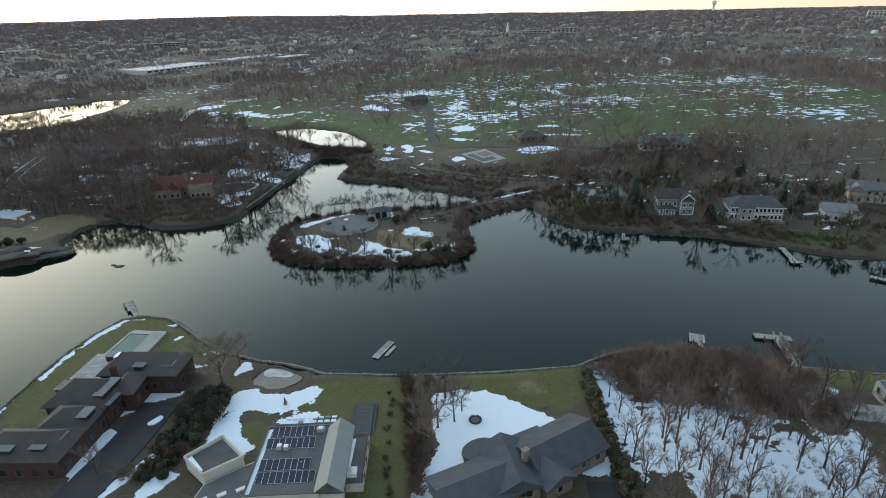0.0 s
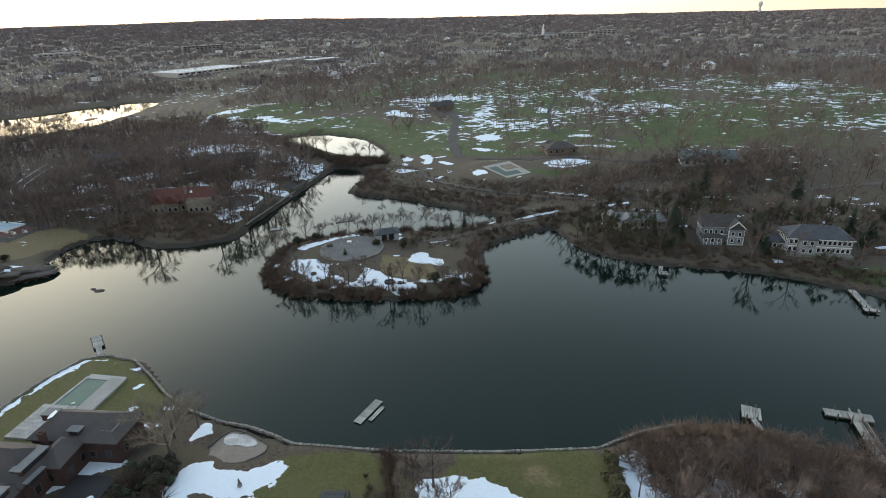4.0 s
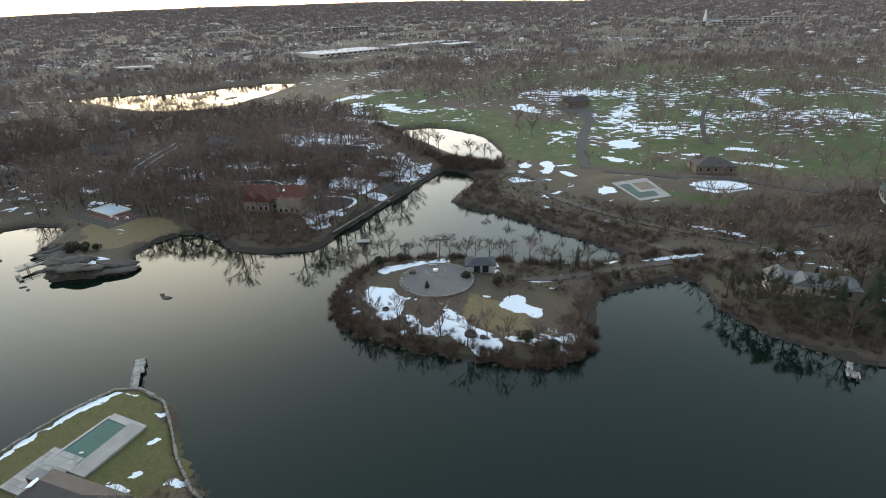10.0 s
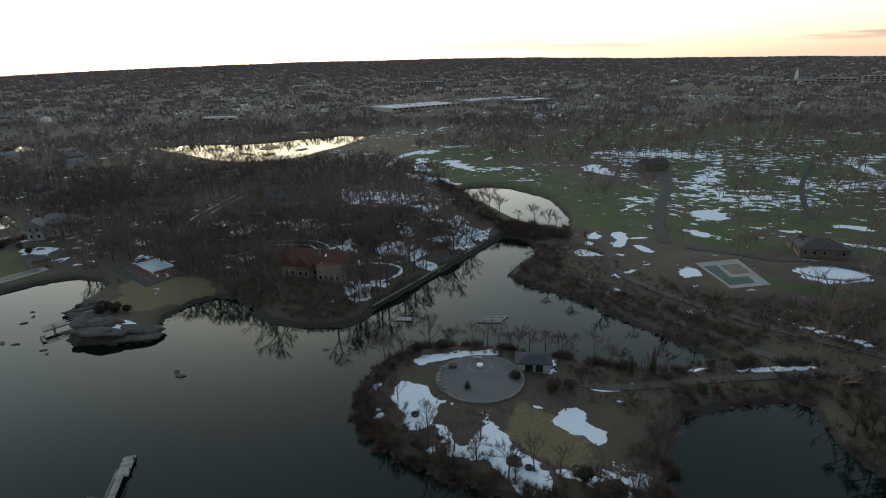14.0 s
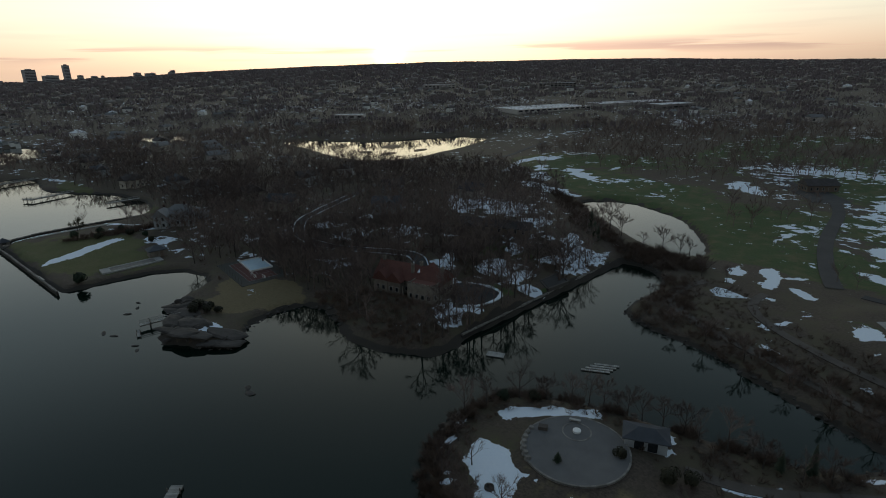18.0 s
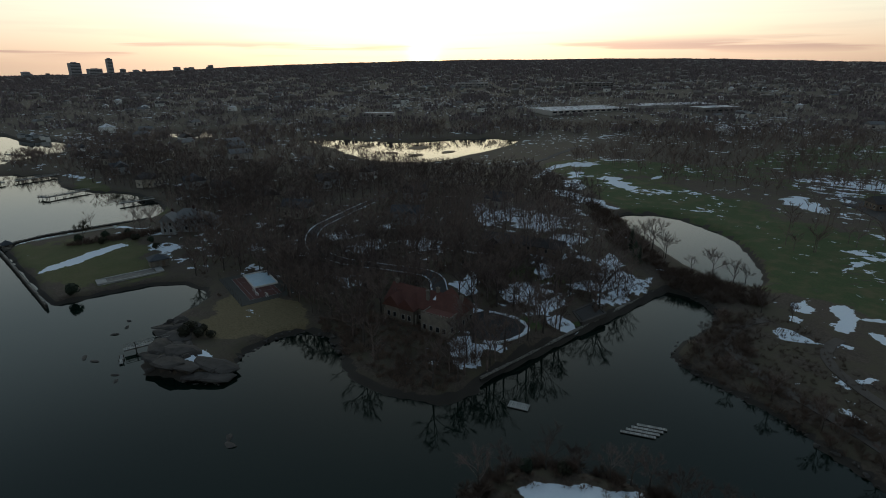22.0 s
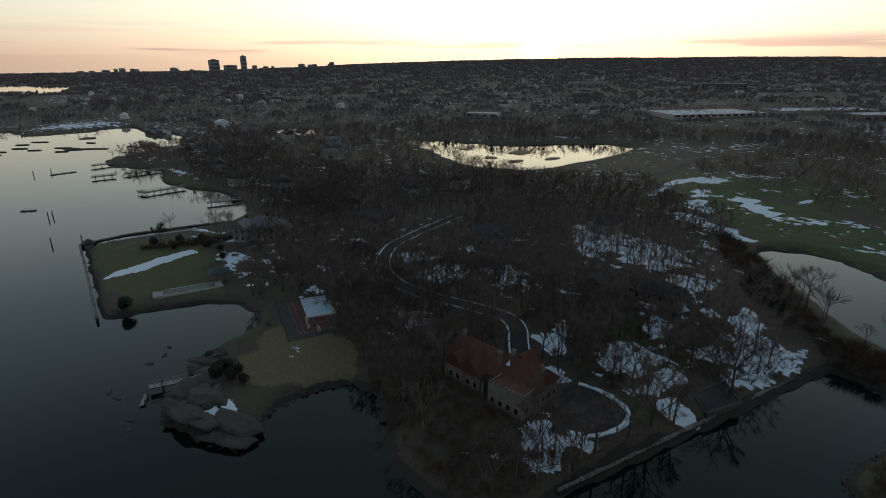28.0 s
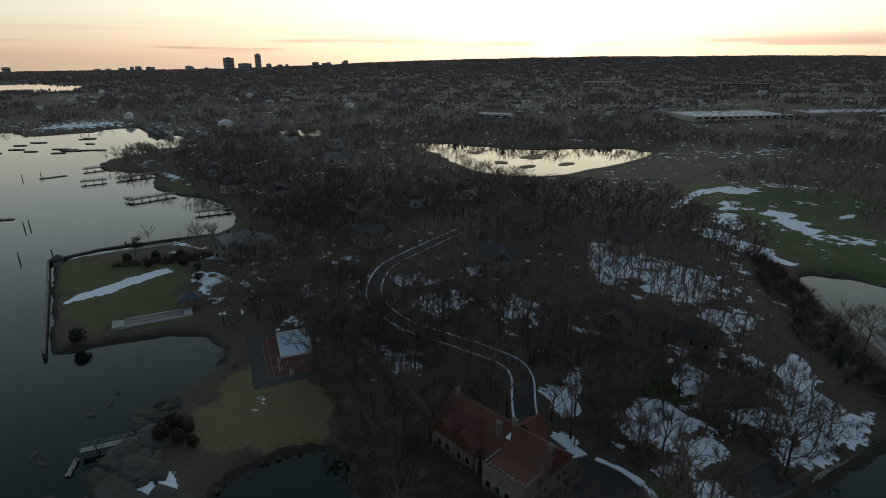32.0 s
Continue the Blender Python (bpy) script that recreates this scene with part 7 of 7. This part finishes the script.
hx, hy = sample(420, 330, 1500, town_keep, 71)
hz = height(hx, hy)
for k in range(min(len(hx), 200)):
    copy_thing(town[k % 10], pose(hx[k], hy[k], hz[k], 0, 0, rng.uniform(0, 360)) @ Matrix.Scale(rng.uniform(0.65, 1.0), 4))
blocks_v, blocks_f = arrays(Geo().box(0, 0, -0.3, 1.3, 0.9, 0.75), roof_geo(1.3, 0.9, 0.45, "gable", 0.3, 0.05))
hx, hy = sample(3400, 1100, 4200, lambda x, y: shore_distance(x, y) > 20, 73)
far_town = replicate("far_town", [(blocks_v, blocks_f)], hx, hy, height(hx, hy) + 1.5, np.random.RandomState(5).uniform(7, 12, len(hx)), 75, FARWALL, "pale far houses scattered among trees", "houses")

for name, x, y, t, L, W, H, label in (("market_hall", -375, 815, 62, 120, 62, 4, "large flat snow-roofed store building"), ("market_hall", -300, 950, 58, 130, 40, 3.9, "long flat snow-roofed store building"),
                                      ("market_hall", -225, 900, 60, 60, 30, 6, "flat white store building"), ("school", 250, 1470, -12, 70, 18, 13, "long cream institutional building"), ("school", 330, 1500, -8, 60, 16, 16, "tall cream institutional building"),
                                      ("school", 190, 1430, -14, 40, 16, 10, "cream institutional building with flat roof"), ("apartment_house", 1300, 1700, -30, 90, 20, 26, "pale apartment building above the trees"), ("school", -620, 1350, 40, 90, 20, 12, "long pale building beyond the town"),
                                      ("school", -900, 1250, 50, 80, 22, 10, "long pale building beyond the town"), ("market_hall", -560, 620, 30, 40, 18, 5, "low white building beyond the marsh")):
    b = thing(name, pose(x, y, ground_at(x, y), 0, 0, t), label, "building")
    w = part("wall", wall_geo(L, W, H, "flat", 0, 4), FARWALL, b)
    part("roof", roof_geo(L, W, H, "flat", 0), FARROOF, b)
    for s in range(int(H // 4)):
        for v in (-1, 1):
            n = max(3, int(L / 9))
            for k in range(n):
                part("window", Geo().box((k - (n - 1) / 2) * L / n, v * (W / 2 + 0.05), 1.2 + 3.8 * s, L / n * 0.6, 0.3, 1.9), GLASS, w)

ch = thing("church", pose(196, 1480, ground_at(196, 1480)), "white church with a pointed spire", "church")
part("nave", wall_geo(26, 12, 9, "gable", 6, 3), WHITE, ch)
part("roof", roof_geo(26, 12, 9, "gable", 6), GREYROOF, ch)
part("tower", Geo().box(-15, 0, -3, 6, 6, 23), WHITE, ch)
part("spire", Geo().box(-15, 0, 20, 5.4, 5.4, 14, taper=0.04), WHITE, ch)
wt = thing("water_tower", pose(1850, 3950, ground_at(1850, 3950)), "white water tower on the horizon", "water tower")
part("shaft", Geo().tube((0, 0, -5), (0, 0, 44), 8, 7, 14), WHITE, wt)
part("tank", Geo().tube((0, 0, 40), (0, 0, 50), 8, 15, 16).tube((0, 0, 50), (0, 0, 66), 15, 13, 16).tube((0, 0, 66), (0, 0, 70), 13, 4, 16), WHITE, wt)


def far_tower(az, dist, w, d, h, label):
    x, y = -35 - math.sin(math.radians(az)) * dist, 151 + math.cos(math.radians(az)) * dist
    z = ground_at(x, y)
    ob = thing("tower_block", pose(x, y, z, 0, 0, az + 20), label, "tower")
    wall = part("wall", Geo().box(0, 0, -20, w, d, h + 20), HAZETOWER, ob)
    part("roof_box", Geo().box(0, 0, h, w * 0.45, d * 0.45, h * 0.06), HAZETOWER, ob)
    for k in range(int(h // 9)):
        part("window_band", Geo().box(0, -d / 2 - 0.1, 4 + 9 * k, w * 0.9, 0.4, 3.2), GLASS, wall)


far_tower(73.9, 4300, 62, 40, 82, "dark high-rise slab on the horizon")
far_tower(71.3, 4350, 34, 30, 99, "slender dark high-rise tower on the horizon")
far_tower(72.5, 4250, 80, 40, 42, "broad mid-rise block on the horizon")
for k in range(28):
    far_tower(rng.uniform(62, 96), 4500, rng.uniform(14, 45), 25, rng.uniform(20, 36), "small far block on the hazy skyline")


for k in range(24):
    t = k / 23
    x, y = -705 + 150 * t + rng.uniform(-4, 4), 262 + 12 * math.sin(3 * t) + rng.uniform(-3, 9)
    if shore_distance(np.array([x]), np.array([y]))[0] < 3:
        continue
    bh = thing("boathouse", pose(x, y, ground_at(x, y), 0, 0, rng.uniform(-15, 15)), "small pale boat shed on the far shore of the bay", "shed", "sheds across the bay")
    L, W = rng.uniform(5, 9), rng.uniform(4, 6)
    part("wall", wall_geo(L, W, 3, "gable", 1.6, 2), rng.choice((WHITE, CREAM, GREYWALL)), bh)
    part("roof", roof_geo(L, W, 3, "gable", 1.6, 0.3), rng.choice((GREYROOF, FARROOF, SLATE)), bh)


# ---- docks, rafts, walls ----


def dock(name, x0, y0, x1, y1, width, label, top=0.75, planks=True, posts=True, rail=False, group="", category="dock"):
    L, a = math.hypot(x1 - x0, y1 - y0), math.degrees(math.atan2(y1 - y0, x1 - x0))
    ob = thing(name, pose(x0, y0, 0, 0, 0, a), label, category, group)
    for s in (-1, 1):
        part("beam", Geo().box(L / 2, s * (width / 2 - 0.12), top - 0.3, L, 0.14, 0.28), PILE, ob)
    if planks:
        n = int(L / 0.45)
        me = Geo().box(0, 0, 0, L / n - 0.05, width, 0.07).mesh("plank", DECK)
        for k in range(n):
            part("plank", me, None, ob, m=pose((k + 0.5) * L / n, 0, top, 0, 0, rng.uniform(-0.4, 0.4)))
    else:
        part("deck", Geo().box(L / 2, 0, top, L, width, 0.12), DECK, ob)
    if posts:
        for k in range(max(2, int(L / 4))):
            for s in (-1, 1):
                u = L * (k + 0.5) / max(2, int(L / 4))
                part("post", Geo().tube((u, s * width / 2, -3), (u, s * width / 2, top + (1.1 if rail else 0.7)), 0.14, 0.12, 7), PILE, ob)
    if rail:
        for s in (-1, 1):
            part("rail", Geo().box(L / 2, s * width / 2, top + 0.95, L, 0.08, 0.1), DECK, ob)
            part("rail", Geo().box(L / 2, s * width / 2, top + 0.5, L, 0.06, 0.08), DECK, ob)
    return ob


def raft(name, x, y, turn, L, W, label, group=""):
    ob = thing(name, pose(x, y, 0, 0, 0, turn), label, "raft", group)
    for s in (-1, 1):
        part("float", Geo().box(0, s * (W / 2 - 0.25), -0.35, L, 0.4, 0.55), PILE, ob)
    n = int(L / 0.45)
    me = Geo().box(0, 0, 0, L / n - 0.05, W, 0.07).mesh("plank", DECK)
    for k in range(n):
        part("plank", me, None, ob, m=pose((k + 0.5) * L / n - L / 2, 0, 0.2))
    return ob


raft("swim_float", -14.3, 105.2, 64, 7.2, 1.7, "long grey wooden float moored in open water", "floats")
raft("swim_float", -12.6, 104.6, 64, 4.4, 0.8, "narrow grey wooden float beside a longer one", "floats")
dock("point_dock", -86.0, 131.8, -82.2, 127.2, 2.2, "wide grey floating dock off the point", 0.5)
dock("gangway", -82.6, 127.6, -78.2, 122.2, 1.2, "narrow grey gangway down to a dock", 1.0, rail=True, posts=False)
st = thing("shore_steps", pose(-75.5, 121.8, 1.3, 0, 0, -8), "wooden steps along the sea wall", "steps")
for k in range(7):
    part("step", Geo().box(-1.8 + 0.6 * k, 0, -0.1 - 0.05 * k, 0.45, 1.6, 0.12), DECK, st)
dock("platform_dock", 55.0, 105.2, 58.0, 104.0, 3.6, "square grey wooden platform on piles", 0.8)
dock("platform_walk", 56.0, 102.6, 56.2, 98.0, 0.9, "narrow plank walk to a platform", 0.9, posts=False)
dock("tee_dock", 69.8, 105.4, 77.2, 103.4, 2.0, "cross-piece of a grey floating T-shaped dock", 0.5)
dock("tee_walk", 74.2, 104.6, 71.6, 92.0, 1.5, "grey gangway with handrails to a T-shaped dock", 0.8, rail=True)
for x0, y0, x1, y1, w in ((60.2, 168.5, 58.8, 164.4, 1.2), (58.2, 164.3, 60.6, 163.8, 2.4), (103.6, 152.8, 101.7, 143.2, 1.6), (100.2, 142.6, 103.4, 142.0, 1.6), (115.5, 131.8, 120.5, 127.5, 1.8)):
    dock("east_dock", x0, y0, x1, y1, w, "small grey dock on the east shore", 0.6, group="docks on the east shore")
dock("rock_dock", -156.0, 157.4, -153.2, 168.2, 1.5, "white-painted walkway out from the rocks", 1.4, rail=True, group="docks on the west shore")
dock("rock_dock", -155.4, 156.6, -151.0, 154.8, 0.9, "dark low landing below the rocks", 0.3, group="docks on the west shore")
for k in range(4):
    raft("oyster_raft", -41.8 + 1.2 * k * 0.35, 211.9 + 1.35 * k, 22, 6.8 - 0.3 * k, 0.75, "weathered wooden raft in the basin", "rafts in the basin")
raft("square_raft", -65.4, 204.6, 18, 4.6, 2.4, "grey wooden raft near the sea wall", "rafts in the basin")
for x0, y0, x1, y1 in ((-325, 235, -328, 218), (-379, 220, -375, 196), (-376, 197, -381, 195), (-449, 224, -446, 198), (-446, 193, -446, 179), (-497, 198, -494, 184)):
    dock("bay_dock", x0, y0, x1, y1, 2.2, "dark wooden pier on piles in the bay", 1.5, planks=False, rail=True, group="piers in the bay")
for x0, y0, x1, y1 in ((-480, 159, -483, 174), (-375, 140, -372, 146), (-560, 215, -548, 228), (-600, 225, -575, 236)):
    dock("bay_float", x0, y0, x1, y1, 2.0, "long dark floating breakwater in the bay", 0.3, planks=False, group="floats in the bay")
for k in range(18):
    x, y = rng.uniform(-690, -595), rng.uniform(118, 205)
    b = thing("moored_barge", pose(x, y, 0, 0, 0, rng.uniform(40, 70)), "low dark mooring float in the bay", "float", "mooring floats in the bay")
    part("hull", Geo().box(0, 0, -0.3, rng.uniform(8, 16), 2.4, 0.9, taper=0.97), PILE, b)
    part("deck", Geo().box(0, 0, 0.6, 7, 1.8, 0.15), DECK, b)
for x, y in ((-350, 150), (-352, 152), (-300, 148), (-296, 158.5), (-488, 160), (-486, 150)):
    single("channel_post", Geo().tube((x, y, -3), (x + 0.3, y, 3.2), 0.28, 0.22, 7), PILE, "dark timber post standing in the bay", "post", "posts in the bay")
bt = thing("moored_boat", pose(-505, 92, 0, 0, 0, 30), "small white cabin boat at its mooring", "boat")
part("hull", Geo().solid([(-4, -1.2, 0.9), (-4, 1.2, 0.9), (2, 1.3, 1.0), (5, 0, 1.3), (2, -1.3, 1.0), (-3.8, -0.8, -0.4), (-3.8, 0.8, -0.4), (2, 0.7, -0.4), (4, 0, -0.2), (2, -0.7, -0.4)],
                         [(0, 4, 3, 2, 1), (5, 6, 7, 8, 9), (0, 1, 6, 5), (1, 2, 7, 6), (2, 3, 8, 7), (3, 4, 9, 8), (4, 0, 5, 9)]), WHITE, bt)
part("cabin", Geo().box(-0.5, 0, 0.9, 3.2, 1.7, 1.5, taper=0.85), WHITE, bt)

STONE_KINDS = []
for k in range(6):
    s = Geo().box(0, 0, -0.5, 1, 1, 1, taper=rng.uniform(0.86, 0.96))
    s.v = [(x + rng.uniform(-0.06, 0.06), y + rng.uniform(-0.06, 0.06), z + rng.uniform(-0.05, 0.05)) for x, y, z in s.v]
    STONE_KINDS.append(s.mesh("stone", STONE))


def sea_wall(name, pts, top, label, stone=1.0, thick=0.7, single_stones=True):
    """A dry stone wall along the water: a core with a course of cap stones, each a piece."""
    ob = thing(name, Matrix.Identity(4), label, "sea wall", kind="structure")
    core = Geo()
    for (x0, y0), (x1, y1) in zip(pts, pts[1:]):
        L, a = math.hypot(x1 - x0, y1 - y0), math.degrees(math.atan2(y1 - y0, x1 - x0))
        core.box((x0 + x1) / 2, (y0 + y1) / 2, -2.5, L + 0.3, thick, 2.5 + top - 0.42, a)
        n = max(1, int(L / stone))
        for k in range(n):
            t = (k + 0.5) / n
            m = pose(x0 + (x1 - x0) * t, y0 + (y1 - y0) * t, top - 0.24 + rng.uniform(-0.06, 0.06), rng.uniform(-5, 5), rng.uniform(-5, 5), a + rng.uniform(-11, 11)) @ Matrix.Diagonal((L / n * rng.uniform(0.75, 1.02), thick * rng.uniform(0.7, 1.15), rng.uniform(0.36, 0.56), 1))
            part("stone", rng.choice(STONE_KINDS), None, ob, m=m)
    part("core", core, ROCK, ob)
    return ob


sea_wall("south_sea_wall", [(41.4, 100.5), (34.5, 98.5), (26.6, 94.6), (8.9, 93.6), (-7.9, 93.6), (-25.6, 95.1), (-30.5, 97.5), (-35.5, 99.5), (-41.4, 100.7)], 1.6, "grey stone sea wall along the gardens", 0.8, 0.5)
sea_wall("point_sea_wall", [(-41.4, 100.7), (-49.2, 103.9), (-56.1, 108.8), (-63.0, 115.2), (-69.0, 120.2), (-76.8, 122.1), (-81.3, 120.7), (-84.7, 113.3), (-86.7, 104.4), (-87.2, 96.5), (-87.7, 84.7), (-90.6, 59.1)], 1.8, "curving stone sea wall round the point", 0.8, 0.5)
sea_wall("channel_wall", [(-77.3, 206.4), (-65.6, 287.6)], 1.7, "straight grey stone wall along the channel", 1.2)
sea_wall("jetty_wall", [(-205, 153), (-263, 156), (-288, 157), (-292, 175), (-289, 197), (-285, 217)], 1.6, "stone wall round the jetty lawn", 1.6)
sea_wall("east_shore_wall", [(90.6, 88.3), (78.8, 90.6), (69.9, 92.6), (63.0, 95.9)], 1.3, "thin pale sea wall below a lawn", 1.2, 0.5)


# ---- rocks ----
def rock_shape(seed):
    """A boulder with broken, flattened faces."""
    r = random.Random(seed)
    cuts = [(Vector((r.gauss(0, 1), r.gauss(0, 1), r.gauss(0, 1))).normalized(), r.uniform(0.5, 0.85)) for _ in range(9)]
    bm = bmesh.new()
    bmesh.ops.create_icosphere(bm, subdivisions=2, radius=1)
    for v in bm.verts:
        co = v.co * (0.95 + 0.3 * noise.noise(v.co * 1.3 + Vector((seed * 3.1, 0, 0))))
        for way, reach in cuts:
            over = co.dot(way) - reach
            if over > 0:
                co = co - way * over
        v.co = Vector((co.x * 1.35, co.y, co.z * 0.7))
    me = bpy.data.meshes.new("rock")
    bm.to_mesh(me)
    bm.free()
    me.materials.append(ROCK)
    return me


ROCKS = [rock_shape(k) for k in range(5)]
POINT = [(-124, 167), (-132, 161), (-141, 157), (-147, 158.5), (-151, 163), (-157, 168), (-166, 172), (-160, 177), (-150, 170), (-140, 169), (-130, 170)]
LEDGES = [rock_shape(20 + k) for k in range(5)]
for x, y in scatter(POINT, 15, lambda x, y: shore_distance(x, y) > -0.5, 3.6, 85):
    s = rng.uniform(2.4, 4.2)
    single("rock_ledge", rng.choice(LEDGES), None, "dark tilted slab of bedrock on the point", "rock", "ledges on the point", m=pose(x, y, ground_at(x, y) + 0.05, rng.uniform(-12, 4), rng.uniform(-6, 6), 15 + rng.uniform(-25, 25)) @ Matrix.Diagonal((s * 1.2, s * 0.9, s * 0.45, 1)))
for x, y in scatter(POINT, 90, lambda x, y: x < 1e9, 1.1, 81):
    s = rng.choice((0.35, 0.45, 0.6, 0.8, 1.2)) * rng.uniform(0.8, 1.2)
    single("shore_rock", rng.choice(ROCKS), None, "grey-brown weathered rock on the point", "rock", "rocks on the point", m=pose(x, y, ground_at(x, y) + 0.05 * s, rng.uniform(-15, 15), rng.uniform(-15, 15), rng.uniform(0, 360)) @ Matrix.Diagonal((s * rng.uniform(0.8, 1.4), s, s * rng.uniform(0.6, 1.2), 1)))
for x, y, s in ((-104, 158, 0.8), (-101.5, 157, 1.0), (-162, 150, 0.9), (-170, 160, 0.8), (-172, 164, 0.7), (-158, 151, 0.8), (-147, 152, 0.7), (-176, 166, 0.6), (-144, 151, 0.6)):
    single("tidal_rock", rng.choice(ROCKS), None, "dark rock breaking the water surface", "rock", "rocks in the water", m=pose(x, y, 0.02, 0, 0, rng.uniform(0, 360)) @ Matrix.Diagonal((s * 1.3, s, s * 0.5, 1)))
for x, y, a, b in ((-349, 472, 8, 12), (-322, 440, 5, 8), (-345, 436, 6, 5), (-312, 470, 4, 9), (-392, 449, 7, 4)):
    bank = rounded([(x + a * rng.uniform(0.7, 1.2) * math.cos(0.7 * i), y + b * rng.uniform(0.7, 1.2) * math.sin(0.7 * i)) for i in range(9)])
    single("marsh_bank", Geo().prism(bank, -1.5, 0.35), REED, "low tussock of brown marsh grass in the pond", "marsh", "tussocks in the pond")
BANK_LINES = [(rounded(SHORE_ISLAND[:12], False), 2.0), (rounded(SHORE_SPIT[:-1], False), 1.2), (SHORE_WEST[5:13], 1.0), (SHORE_EAST[9:], 1.6), (SHORE_ISLAND[11:], 1.5)]
bx, by = [], []
for line, step in BANK_LINES:
    for x, y in along(line, step):
        bx.append(x + rng.uniform(-0.9, 0.9)), by.append(y + rng.uniform(-0.9, 0.9))
bx, by = np.array(bx), np.array(by)
replicate("bank_stones", [arrays(k) for k in ROCKS], bx, by, np.maximum(height(bx, by), -0.2), np.random.RandomState(9).uniform(0.25, 0.75, len(bx)), 83, ROCK, "loose dark stones along the banks", "stones")
